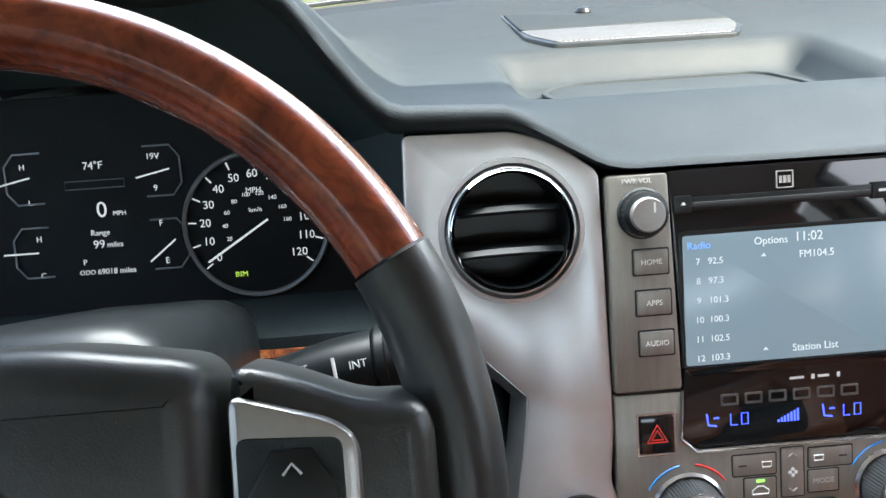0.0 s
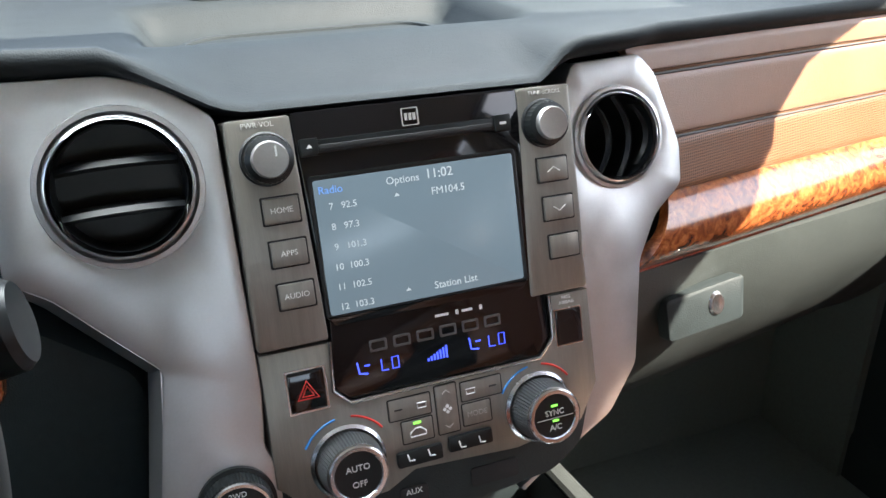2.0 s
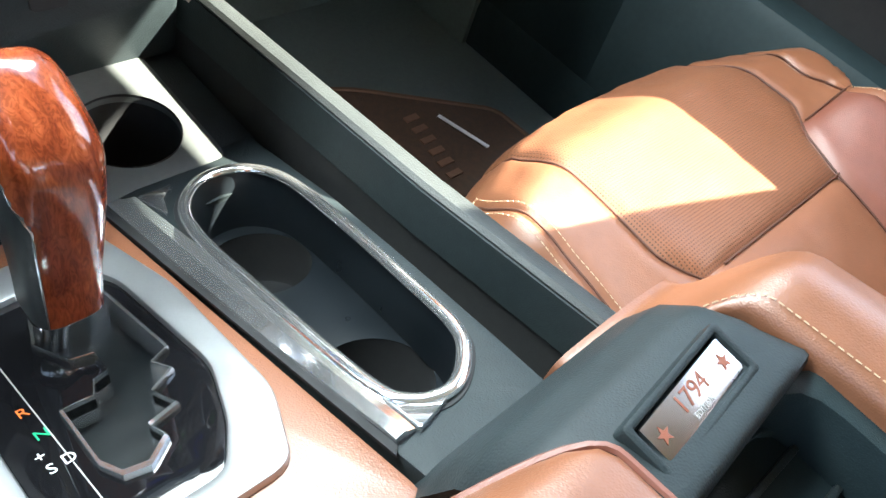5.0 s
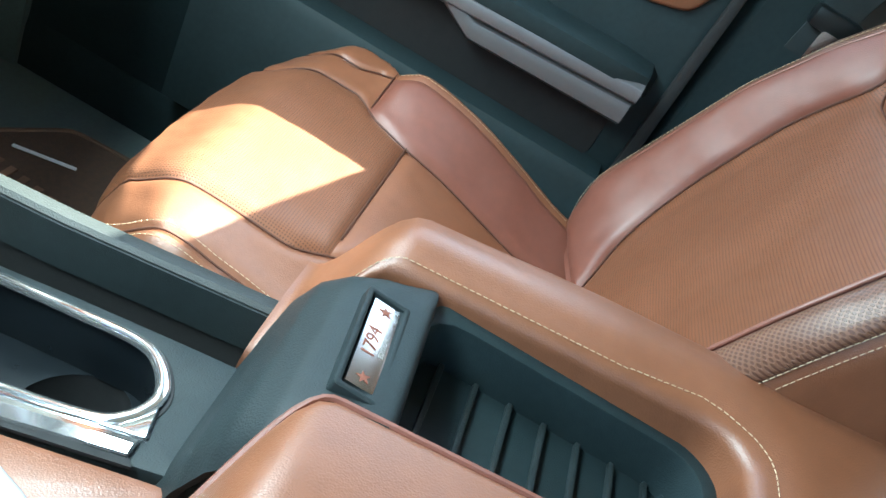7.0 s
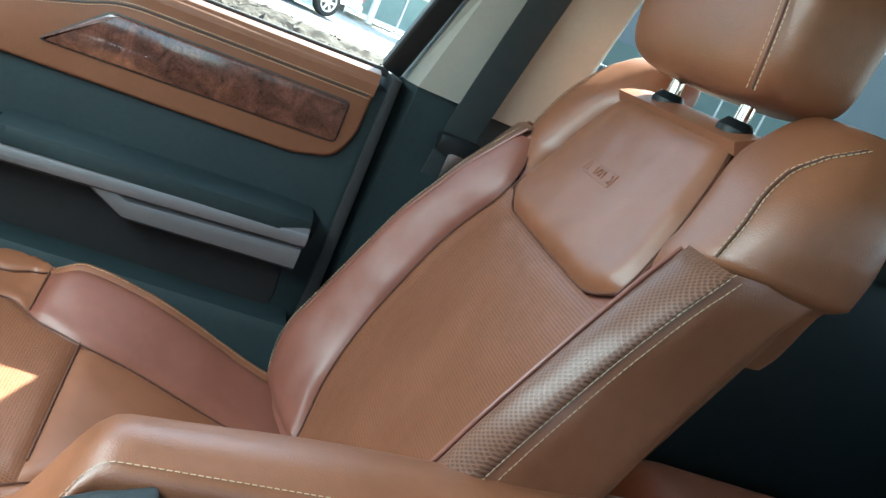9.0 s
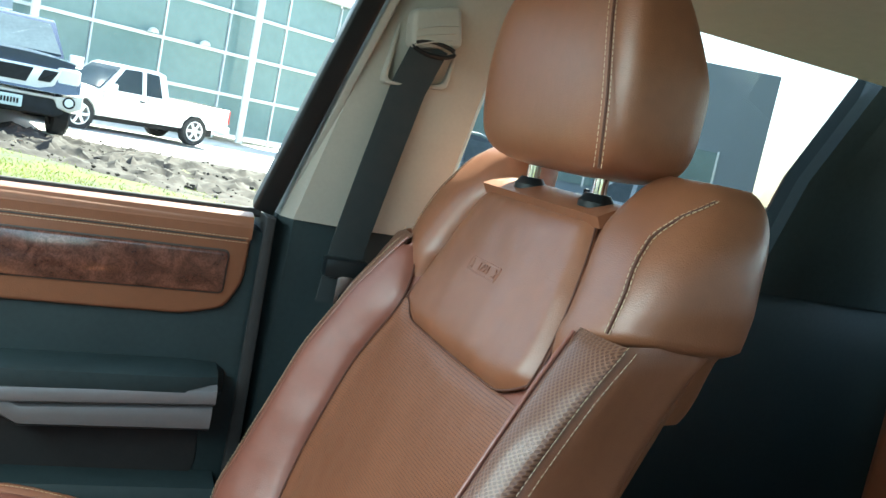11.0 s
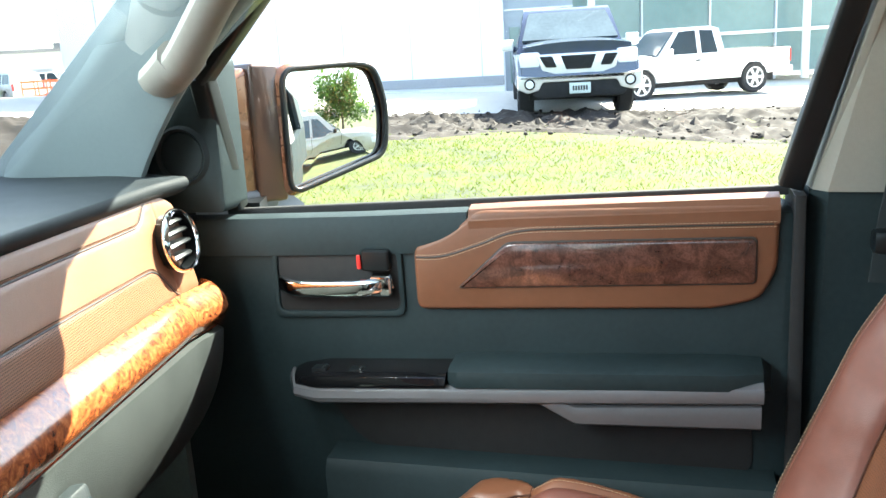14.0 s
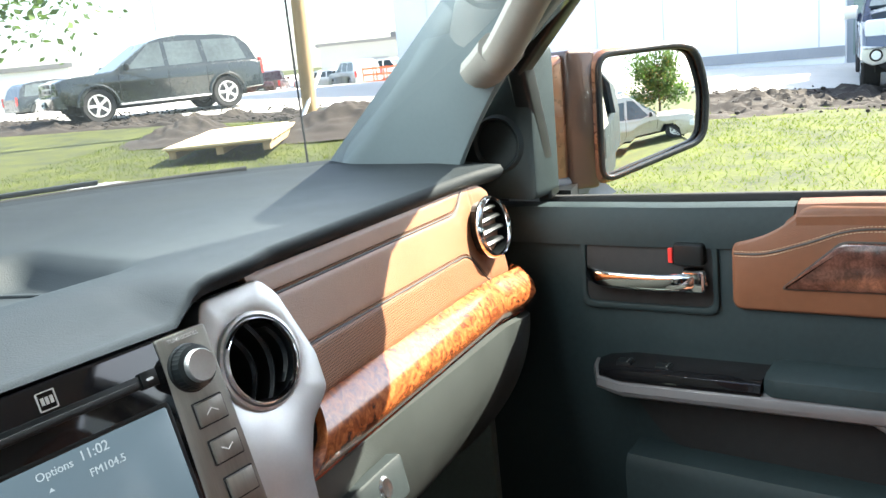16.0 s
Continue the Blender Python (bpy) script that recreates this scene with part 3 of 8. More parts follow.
glove = part("glove_box", surf(glove_at, 50, 30, -0.012), grey_plastic, dash, "grey grained glove box lid with a lever")
gm = Matrix.Translation((0.277, 0.016, 1.204)) @ Matrix.Rotation(radians(-14), 4, "X") @ Matrix.Rotation(radians(90), 4, "X")
hnd = part("glove_handle", prism(smooth_poly([(-0.042, 0.016), (0.045, 0.026), (0.043, -0.016), (-0.04, -0.024)], 0.006), -0.01, 0.006, 0.003), console_black, glove, "dark grey lever latch")
hnd.matrix_local = gm
lk = part("key_lock", lathe([(0.0, 0.0075), (0.004, 0.0085), (0.0085, 0.0085), (0.0105, 0.006)], 24, m=Matrix.Translation((0.012, 0.004, 0)) @ Matrix.Diagonal((0.8, 1.1, 1, 1))), satin_chrome, glove)
lk.matrix_local = gm
# outer round vent by the door
VM = Matrix.Translation((0.662, 0.112, 1.374)) @ Matrix.Rotation(radians(6), 4, "Z") @ Matrix.Rotation(radians(82), 4, "X")
vent("outer", 0, 0, 0.0, 0.039, (-0.5, -0.1, 0.3, 0.65), False, VM)

# ---- head unit and climate panel ----
unit = thing("head_unit", "black touchscreen radio between brushed button columns", "car radio", STACK)
plate_part("bezel", smooth_poly([(-0.083, 0.094), (0.083, 0.094), (0.0915, -0.05), (0.0915, -0.095), (0.08, -0.1085), (-0.068, -0.1085), (-0.0795, -0.098), (-0.0765, -0.05)], 0.003), -0.03, 0.006, gloss_black, unit, "glossy black fascia", 0.0015, Matrix())


def screen_glass():
    mt = material("lcd_screen", (0.03, 0.04, 0.048), 0.20, var=0.05, scale=20)
    b = mt.node_tree.nodes["Principled BSDF"]
    # much of this blue-grey glow is reflected sky, put in as emission
    b.inputs["Emission Color"].default_value = (0.20, 0.28, 0.34, 1)
    b.inputs["Emission Strength"].default_value = 0.20
    b.inputs["Specular IOR Level"].default_value = 0.6
    return mt


scr = plate_part("screen", rrect(0.149, 0.094, 0.002, 0, 0.0005), 0.0, 0.0068, screen_glass(), unit, "lit touchscreen with the sky's reflection put in as blue-grey glow", 0.0005, Matrix())
part("screen_frame", prism(rrect(0.156, 0.101, 0.004, 0, 0.0005), 0.0, 0.0064, 0.001, hole=rrect(0.1492, 0.0942, 0.002, 0, 0.0005)), smooth_black, unit)
part("screen_chin", prism(smooth_poly([(-0.078, -0.0475), (0.078, -0.0475), (0.072, -0.054), (-0.072, -0.054)], 0.002), 0.0, 0.0075, 0.001), gloss_black, unit)
lit = glow("screen_text", (0.72, 0.82, 0.88), 0.15)
for k, (no, fq) in enumerate((("7", "92.5"), ("8", "97.3"), ("9", "101.3"), ("10", "100.3"), ("11", "102.5"), ("12", "103.3"))):
    yy = 0.0285 - 0.0140 * k
    words("station_number", no, 0.0066, lit, scr, pose(-0.064, yy, 0.007))
    words("station_text", fq, 0.0066, lit, scr, pose(-0.057, yy, 0.007), "LEFT")
for tx, x, y, s in (("Options", -0.011, 0.040, 0.0075), ("11:02", 0.0165, 0.041, 0.0095), ("FM104.5", 0.022, 0.0285, 0.0075), ("Station List", 0.020, -0.039, 0.0075), ("Radio", -0.063, 0.040, 0.0075)):
    words("screen_text", tx, s, lit if tx != "Radio" else glow("screen_blue", (0.12, 0.3, 0.75), 0.3), scr, pose(x, y, 0.007))
for y in (0.029, -0.039):
    part("arrow_icon", prism([(-0.0185, y), (-0.0165, y + 0.0025), (-0.0145, y)], 0.0069, 0.0071), lit, scr)
part("cd_slot", box(0.128, 0.004, 0.004, (-0.003, 0.069, 0.0065), 0.001), rubber, unit)
part("cd_lip", box(0.134, 0.009, 0.002, (-0.003, 0.070, 0.006), 0.001), smooth_black, unit)
for x, nm in ((-0.0735, "eject_button"), (0.0695, "phone_button")):
    b_ = part(nm, box(0.013, 0.012, 0.003, (x, 0.070, 0.0068), 0.001), smooth_black, unit)
    part("button_icon", prism([(x - 0.002, 0.0695), (x + 0.002, 0.0695), (x, 0.072)] if x < 0 else rrect(0.0055, 0.002, 0.0009, x, 0.070), 0.0083, 0.0085), white_print, b_)
bd = part("audio_badge", prism(rrect(0.0125, 0.0125, 0.001, 0, 0.0825), 0.0058, 0.0068, hole=rrect(0.0108, 0.0108, 0.0006, 0, 0.0825)), grey_print, unit, "small outlined square badge")
for i in range(3):
    part("badge_mark", box(0.0022, 0.005, 0.0006, (-0.003 + 0.003 * i, 0.0825, 0.0066)), grey_print, bd)
for i, (x, w) in enumerate(((0.000, 0.014), (0.020, 0.011), (0.031, 0.003), (0.012, 0.003))):
    part("logo_bar", box(w * 0.75, 0.0018 if i < 2 else 0.0034, 0.0006, (x + 0.006, -0.0615, 0.0064)), white_print, unit)
smoked = material("smoked_chrome", (0.16, 0.16, 0.165), 0.3, 0.8, var=0.1, scale=60)
for i in range(6):
    part("nameplate_bar", prism(rrect(0.0130, 0.0085, 0.0012, -0.044 + 0.0178 * i, -0.0735), 0.005, 0.0073, 0.0004, hole=rrect(0.0100, 0.0052, 0.0008, -0.044 + 0.0178 * i, -0.0735)), smoked, unit, "smoked raised nameplate mark")
seg = glow("blue_display", (0.06, 0.10, 1.0), 0.55)
def segments(name, x, y, shape):
    h, w = 0.0042, 0.0024
    pts = {"L": [(-w, h), (-w, -h), (w, -h)], "O": [(-w, h), (-w, -h), (w, -h), (w, h)]}[shape]
    part(name, tube([(x + a, y + b, 0.0064) for a, b in pts], 0.00045, 5, shape == "O"), seg, unit)


for x in (-0.037, 0.047):
    segments("display_digit", x - 0.004, -0.0885, "L")
    segments("display_digit", x + 0.004, -0.0885, "O")
for i in range(7):
    part("fan_bar", box(0.0015, 0.002 + 0.0012 * i, 0.0004, (-0.008 + 0.0024 * i, -0.0925 + 0.0006 * i, 0.0064)), seg, unit)
for x in (-0.058, 0.028):
    ic = part("seat_icon", tube([(x - 0.003, -0.083, 0.0064), (x - 0.002, -0.0915, 0.0064), (x + 0.004, -0.0925, 0.0064)], 0.0007, 5), seg, unit)
    part("seat_icon_mark", box(0.004, 0.0012, 0.0004, (x + 0.004, -0.0865, 0.0064)), seg, unit)

label_print = material("pale_print", (0.72, 0.71, 0.68), 0.5, var=0.03, scale=80)
turned = material("turned_metal", (0.32, 0.31, 0.30), 0.34, 0.9, var=0.08, scale=60)
for sx in (-1, 1):
    col = plate_part("button_column", smooth_poly([(sx * 0.0835, 0.093), (sx * 0.127, 0.093), (sx * 0.1275, -0.0625), (sx * 0.078, -0.0625)][::sx], 0.003), -0.03, 0.007, brushed, unit, "brushed titanium button column", 0.002, Matrix())
    kn = part("knob_base", lathe([(0.0180, 0.006), (0.0180, 0.0085), (0.0168, 0.0095)], 40, m=Matrix.Translation((sx * 0.1025, 0.066, 0))), smooth_black, unit)
    part("knob_skirt", lathe([(0.0164, 0.007), (0.0158, 0.0172), (0.0122, 0.0192)], 60, m=Matrix.Translation((sx * 0.1025, 0.066, 0)), flute=1, deep=0.0005), smooth_black, kn)
    part("knob", lathe([(0.0124, 0.010), (0.0121, 0.0222), (0.0112, 0.0236), (0.0, 0.0229)], 60, m=Matrix.Translation((sx * 0.1025, 0.066, 0))), turned, kn, "turned metal knob")
    if sx < 0:
        part("knob_mark", box(0.0012, 0.007, 0.0004, (sx * 0.1025 + 0.004, 0.071, 0.0238), m=None), white_print, kn)
    words("print", "PWR·VOL" if sx < 0 else "TUNE·SCROLL", 0.0050 if sx < 0 else 0.0042, label_print, unit, pose(sx * 0.1055, 0.0885, 0.0073))
    for k, tx in enumerate(("HOME", "APPS", "AUDIO")):
        yy = 0.0315 - 0.0292 * k
        cx = sx * 0.098 + (0.001 * k if sx < 0 else 0.009 + 0.002 * k - 0.001)
        rim = part("button_rim", prism(rrect(0.0265, 0.0195, 0.0012, cx, yy), 0.004, 0.0078, hole=rrect(0.0242, 0.0172, 0.001, cx, yy)), rubber, unit)
        bt = part("button", box(0.024, 0.017, 0.006, (cx, yy, 0.0068), 0.0012), brushed, unit, "square brushed push button")
        if sx < 0:
            words("print", tx, 0.0054, label_print, bt, pose(cx, yy, 0.0100))
        elif k < 2:
            sg = 1 if k == 0 else -1
            part("button_arrow", tube([(cx - 0.005, yy - 0.0015 * sg, 0.0100), (cx, yy + 0.002 * sg, 0.0100), (cx + 0.005, yy - 0.0015 * sg, 0.0100)], 0.0005, 5), label_print, bt)

climate = thing("climate_panel", "brushed titanium climate panel with two ribbed knobs", "control panel", STACK)
FACE = [(-0.1275, -0.0645), (-0.0785, -0.0645), (-0.0805, -0.0995), (-0.069, -0.1105), (0.081, -0.1105), (0.0935, -0.097), (0.0935, -0.0645), (0.1275, -0.0645), (0.1285, -0.14), (0.112, -0.168), (0.055, -0.177), (-0.028, -0.172), (-0.05, -0.183), (-0.10, -0.187), (-0.1285, -0.16)]
part("face", prism(FACE, -0.03, 0.006, 0.0012), brushed, climate, "brushed titanium face plate")
part("display_edge", tube([(-0.0785, -0.064, 0.0065), (-0.0805, -0.0995, 0.0065), (-0.069, -0.1105, 0.0065), (0.081, -0.1105, 0.0065), (0.0935, -0.097, 0.0065), (0.0935, -0.064, 0.0065)], 0.0014, 8, up=(0, 0, 1)), satin_chrome, climate)
hz = part("hazard_button", box(0.0255, 0.0285, 0.01, (-0.0985, -0.0945, 0.004), 0.002), gloss_black, climate, "black hazard button with a red triangle")
part("button_frame", prism(rrect(0.0285, 0.0315, 0.001, -0.0985, -0.0945), 0.0, 0.0072, hole=rrect(0.0258, 0.0288, 0.001, -0.0985, -0.0945)), satin_chrome, hz)
for r in (0.0085, 0.0048):
    part("red_triangle", tube([(-0.0985 + r * math.sin(a), -0.0955 + r * math.cos(a), 0.0093) for a in (0, 2.094, 4.189)], 0.0007, 5, True), red_print, hz)
pa = part("airbag_window", box(0.0215, 0.0275, 0.01, (0.108, -0.0905, 0.003), 0.001), gloss_black, climate, "dark airbag indicator window")
part("button_frame", prism(rrect(0.0235, 0.0295, 0.001, 0.108, -0.0905), 0.0, 0.0068, hole=rrect(0.0217, 0.0277, 0.001, 0.108, -0.0905)), satin_chrome, pa)
for tx, yy in (("PASS", -0.0675), ("AIRBAG", -0.0715)):
    words("print", tx, 0.0038, white_print, climate, pose(0.108, yy, 0.0063))


grip_m = material("ribbed_grip_metal", (0.17, 0.18, 0.19), 0.32, 0.8, var=0.08, scale=60)


def knob_at(x, y, r, h, marks):
    m = Matrix.Translation((x, y, 0.004))
    k = part("temperature_knob", lathe([(r * 1.18, 0), (r * 1.18, 0.003), (r * 1.08, 0.005), (r * 1.02, 0.003)], 56, m=m), satin_chrome, climate, "ribbed grey knob in a chrome ring")
    part("ribbed_grip", lathe([(r, 0.0), (r, 0.012), (r * 0.93, h * 0.88), (r * 0.9, h * 0.9)], 120, m=m, flute=1, deep=0.0009), grip_m, k)
    part("rim", lathe([(r * 0.92, h * 0.86), (r * 0.9, h * 0.97), (r * 0.85, h), (r * 0.74, h * 0.99), (r * 0.70, h * 0.95)], 56, m=m), satin_chrome, k)
    part("cap", lathe([(r * 0.72, h * 0.955), (0, h * 0.965)], 48, m=m), smooth_black, k, "black cap")
    if len(marks) > 1:
        for t, dy in marks:
            words("print", t, 0.0062, white_print, k, pose(x, y + dy, 0.004 + h * 0.975))
    for a0, a1, mt_ in ((100, 150, blue_print), (35, 80, red_print)):
        part("arc_mark", tube([(x + r * 1.42 * math.cos(radians(lerp(a0, a1, i / 12))), y + r * 1.42 * math.sin(radians(lerp(a0, a1, i / 12))), 0.0062) for i in range(13)], 0.0009, 5), mt_, k)
    return k


knob_at(-0.0765, -0.153, 0.0235, 0.030, (("AUTO", 0.005), ("OFF", -0.0065)))
k2 = knob_at(0.0755, -0.148, 0.0235, 0.030, (("SYNC", 0.003), ("A/C", -0.0085)))
green = glow("green_lamp", (0.25, 1.0, 0.1), 0.5)
for dy in (0.0085, -0.003):
    part("lamp", box(0.005, 0.0016, 0.0006, (0.0755, -0.148 + dy, 0.0338)), green, k2)
part("cap_line", box(0.030, 0.0005, 0.0004, (0.0755, -0.149, 0.0336)), grey_print, k2)
for nm, x, y, w, h in (("defrost_button", -0.027, -0.124, 0.032, 0.0155), ("recirculation_button", -0.023, -0.1425, 0.0235, 0.0165), ("fan_button", 0.0015, -0.132, 0.0165, 0.037), ("rear_defrost_button", 0.030, -0.1225, 0.0325, 0.0145), ("mode_button", 0.0245, -0.1405, 0.0225, 0.0165)):
    rim = part("button_rim", prism(rrect(w + 0.0016, h + 0.0016, 0.0015, x, y), 0.004, 0.0066, hole=rrect(w, h, 0.001, x, y)), rubber, climate)
    bt = part(nm, box(w, h, 0.004, (x, y, 0.0052), 0.001), brushed, climate)
    if nm == "mode_button":
        words("print", "MODE", 0.0058, grey_print, bt, pose(x, y, 0.0073))
    elif nm == "fan_button":
        for sg in (1, -1):
            part("button_arrow", tube([(x - 0.003, y + sg * 0.012, 0.0074), (x, y + sg * 0.0145, 0.0074), (x + 0.003, y + sg * 0.012, 0.0074)], 0.0005, 5), grey_print, bt)
        for a in range(4):
            part("fan_icon", prism(circle(0.0014, x + 0.0022 * math.cos(a * 1.571), y + 0.0022 * math.sin(a * 1.571), 10), 0.0072, 0.0074), white_print, bt)
    else:
        sgn = -1 if nm != "rear_defrost_button" else 1
        if nm == "recirculation_button":
            part("lamp", box(0.006, 0.0018, 0.0005, (x, y + 0.006, 0.0074)), green, bt)
            part("car_icon", tube([(x - 0.006, y - 0.004, 0.0073), (x - 0.006, y - 0.001, 0.0073), (x - 0.002, y + 0.002, 0.0073), (x + 0.002, y + 0.002, 0.0073), (x + 0.006, y - 0.001, 0.0073), (x + 0.006, y - 0.004, 0.0073)], 0.0006, 5, True), white_print, bt)
        else:
            part("lamp_window", box(0.006, 0.0012, 0.0004, (x + sgn * 0.009, y, 0.0074)), dark_print, bt)
            part("screen_icon", tube([(x - sgn * 0.009 + 0.0045 * math.cos(t), y + 0.003 * math.sin(t), 0.0073) for t in (0.6, 2.5, 3.9, 5.5)], 0.0005, 5, True), white_print, bt)
for x in (-0.024, 0.0165):
    bt = part("seat_heat_rocker", box(0.035, 0.0115, 0.008, (x, -0.1605 + 0.05 * x, 0.006), 0.0018), smooth_black, climate, "black seat heater rocker")
    for dx in (-0.008, 0.008):
        part("seat_icon", tube([(x + dx - 0.002, -0.1575, 0.0103), (x + dx - 0.001, -0.1625, 0.0103), (x + dx + 0.003, -0.163, 0.0103)], 0.0006, 5), white_print, bt)

dial = thing("drive_mode_dial", "black two and four wheel drive dial with a ribbed ring", "dial", STACK)
dm = Matrix.Translation((-0.1565, -0.163, 0.004))
part("base", lathe([(0.027, 0), (0.027, 0.004), (0.024, 0.005)], 48, m=dm), smooth_black, dial)
part("grip", lathe([(0.0245, 0.002), (0.0235, 0.018), (0.0215, 0.0195)], 110, m=dm, flute=1, deep=0.0006), smooth_black, dial)
part("ring", lathe([(0.0222, 0.0185), (0.0215, 0.021), (0.0195, 0.021), (0.0188, 0.0195)], 48, m=dm), satin_chrome, dial)
part("cap", lathe([(0.019, 0.0195), (0, 0.0205)], 40, m=dm), smooth_black, dial)
part("pointer", box(0.0014, 0.007, 0.0005, (-0.1565, -0.158, 0.0246)), white_print, dial)
words("print", "2WD", 0.0052, white_print, dial, pose(-0.1565, -0.149, 0.0244))
words("print", "4H", 0.0048, white_print, dial, pose(-0.1705, -0.166, 0.0244, 0, 0, 70))
words("print", "4L", 0.0048, white_print, dial, pose(-0.161, -0.1775, 0.0244, 0, 0, 20))

# dark fascia under the climate panel, with sockets
low = part("lower_fascia", prism(smooth_poly([(0.124, -0.15), (0.112, -0.188), (0.085, -0.205), (-0.035, -0.216), (-0.10, -0.222), (-0.127, -0.205), (-0.128, -0.15)], 0.008), -0.03, 0.003, 0.003), console_black, dash, "charcoal fascia with sockets")
low.matrix_local = STACK
part("lower_pocket", prism(smooth_poly([(-0.19, 1.16), (0.13, 1.17), (0.13, 0.98), (-0.19, 0.98)], 0.01), -0.06, 0.0, 0.004, m=pose(0, 0.058, 0, 90)), console_black, dash)
for x, y, nm in ((-0.075, -0.198, "usb_socket"), (-0.031, -0.193, "aux_socket"), (-0.113, -0.200, "power_socket")):
    so = part(nm, prism(rrect(0.022, 0.016, 0.003, x, y) if nm != "power_socket" else circle(0.009, x, y, 24), 0.002, 0.0048, 0.0008), rubber, low)
    if nm == "aux_socket":
        words("print", "AUX", 0.0062, white_print, so, pose(x, y + 0.004, 0.005))
    elif nm == "usb_socket":
        part("socket_label", box(0.012, 0.003, 0.0004, (x, y - 0.004, 0.005)), grey_print, so)
# storage slot at the right end of the fascia
slot = part("pocket_slot", prism(rrect(0.040, 0.015, 0.003, 0.035, -0.192), 0.0015, 0.0042, 0.0006), rubber, low)

# ---- steering wheel, gauges, stalk ----
WHEEL = Matrix.Translation((-0.437, -0.276, 1.416)) @ Matrix.Rotation(radians(64), 4, "X")
wheel = thing("steering_wheel", "black leather steering wheel with a burl wood upper rim", "steering wheel", WHEEL)


def rim_arc(a0, a1, n, sec):
    rows = []
    for i in range(n + 1):
        a = radians(lerp(a0, a1, i / n))
        rows.append([Vector(((0.182 + x) * math.cos(a), (0.182 + x) * math.sin(a), y)) for x, y in sec])
    return loft(rows)


RS = [(0.0150 * math.cos(t), 0.0190 * math.sin(t)) for t in [2 * math.pi * i / 16 for i in range(16)]]
RS2 = [(0.0160 * math.cos(t), 0.0200 * math.sin(t)) for t in [2 * math.pi * i / 16 for i in range(16)]]
part("wood_rim", rim_arc(28, 152, 60, RS), rim_wood, wheel, "lacquered red burl wood rim")
for a0, a1 in ((-28, 27.6), (152.4, 208)):
    part("leather_rim", rim_arc(a0, a1, 30, RS2), material("black_wheel_leather", (0.026, 0.029, 0.030), 0.33, var=0.25, scale=20, bump=0.10, bscale=1500, kind="grain"), wheel, "worn black leather rim")
part("wood_rim", rim_arc(208.4, 331.6, 50, RS), rim_wood, wheel)


wheel_leather = bpy.data.materials["black_wheel_leather"]
part("airbag_cover", prism(smooth_poly([(0.102, 0.055), (0.05, 0.0635), (-0.05, 0.0635), (-0.102, 0.055), (-0.100, -0.03), (-0.07, -0.075), (0.07, -0.075), (0.100, -0.03)], 0.014, 5), 0.0, 0.046, 0.014, 6), wheel_leather, wheel, "grained black airbag cover")
em = part("emblem_ring", lathe([(0.024, 0.046), (0.027, 0.050), (0.031, 0.048), (0.032, 0.042)], 48, m=Matrix.Translation((0, -0.008, 0)) @ Matrix.Diagonal((1.85, 1.2, 1, 1))), chrome, wheel, "chrome oval emblem ring")
part("emblem_oval", lathe([(0.010, 0.047), (0.012, 0.050), (0.0145, 0.047)], 36, m=Matrix.Translation((0, -0.012, 0)) @ Matrix.Diagonal((1.0, 1.4, 1, 1))), chrome, em)
for sx in (-1, 1):
    sp = [(0.1045, 0.0535), (0.122, 0.0485), (0.148, 0.0375), (0.166, 0.0375), (0.172, 0.03), (0.172, -0.045), (0.15, -0.055), (0.1045, -0.07)]
    part("spoke", prism(smooth_poly([(sx * x, y) for x, y in sp][::-sx], 0.008), -0.008, 0.033, 0.009, 4), wheel_leather, wheel)
    pad = [(0.1050, 0.0440), (0.139, 0.0335), (0.1470, 0.0265), (0.1470, -0.045), (0.1050, -0.058)]
    fr = part("switch_frame", prism(smooth_poly([(sx * x, y) for x, y in pad][::-sx], 0.006), 0.02, 0.0375, 0.003), silver, wheel, "satin silver switch surround")
    plt = [(0.1075, 0.0300), (0.1415, 0.0280), (0.1420, -0.042), (0.1075, -0.052)]
    part("switch_plate", prism(smooth_poly([(sx * x, y) for x, y in plt][::-sx], 0.004), 0.03, 0.0388, 0.001), console_black, fr)
    oc = [(sx * 0.1255 + 0.0160 * math.cos(radians(22.5 + 45 * i)), 0.0035 + 0.0240 * math.sin(radians(22.5 + 45 * i))) for i in range(8)]
    sw = part("direction_pad", prism(oc, 0.035, 0.0415, 0.002), smooth_black, fr, "octagonal black switch pad")
    part("centre_button", box(0.011, 0.011, 0.008, (sx * 0.1255, 0.0035, 0.0395), 0.002), smooth_black, sw)
    for k in range(4):
        a = k * math.pi / 2
        c = Vector((sx * 0.1255 + 0.0115 * math.cos(a), 0.0035 + 0.0165 * math.sin(a), 0.0417))
        d, q = Vector((math.cos(a), math.sin(a), 0)), Vector((-math.sin(a), math.cos(a), 0))
        part("arrow", tube([c - d * 0.002 + q * 0.003, c + d * 0.0015, c - d * 0.002 - q * 0.003], 0.0005, 5), white_print, sw)
column = solo("steering_column", box(0.13, 0.26, 0.10, (0, 0, 0), 0.035, 4), smooth_black, "black steering column shroud", "steering column", m=pose(-0.437, -0.12, 1.365, -24))

CL = Matrix.Translation((-0.433, 0.09, 1.390)) @ Matrix.Rotation(radians(74), 4, "X")
cluster = thing("instrument_cluster", "dark instrument cluster with lit white dials", "gauges", CL)
part("face", prism(rrect(0.345, 0.20, 0.02, -0.04, 0.0), -0.03, 0.0, 0.003), material("matt_gauge_face", (0.006, 0.008, 0.009), 0.75, var=0.2, scale=30, spec=0.2), cluster)
dialw = glow("dial_white", (0.80, 0.86, 0.9), 0.14)
ring_grey = material("dial_ring", (0.16, 0.18, 0.19), 0.4, 0.4, var=0.1, scale=40)


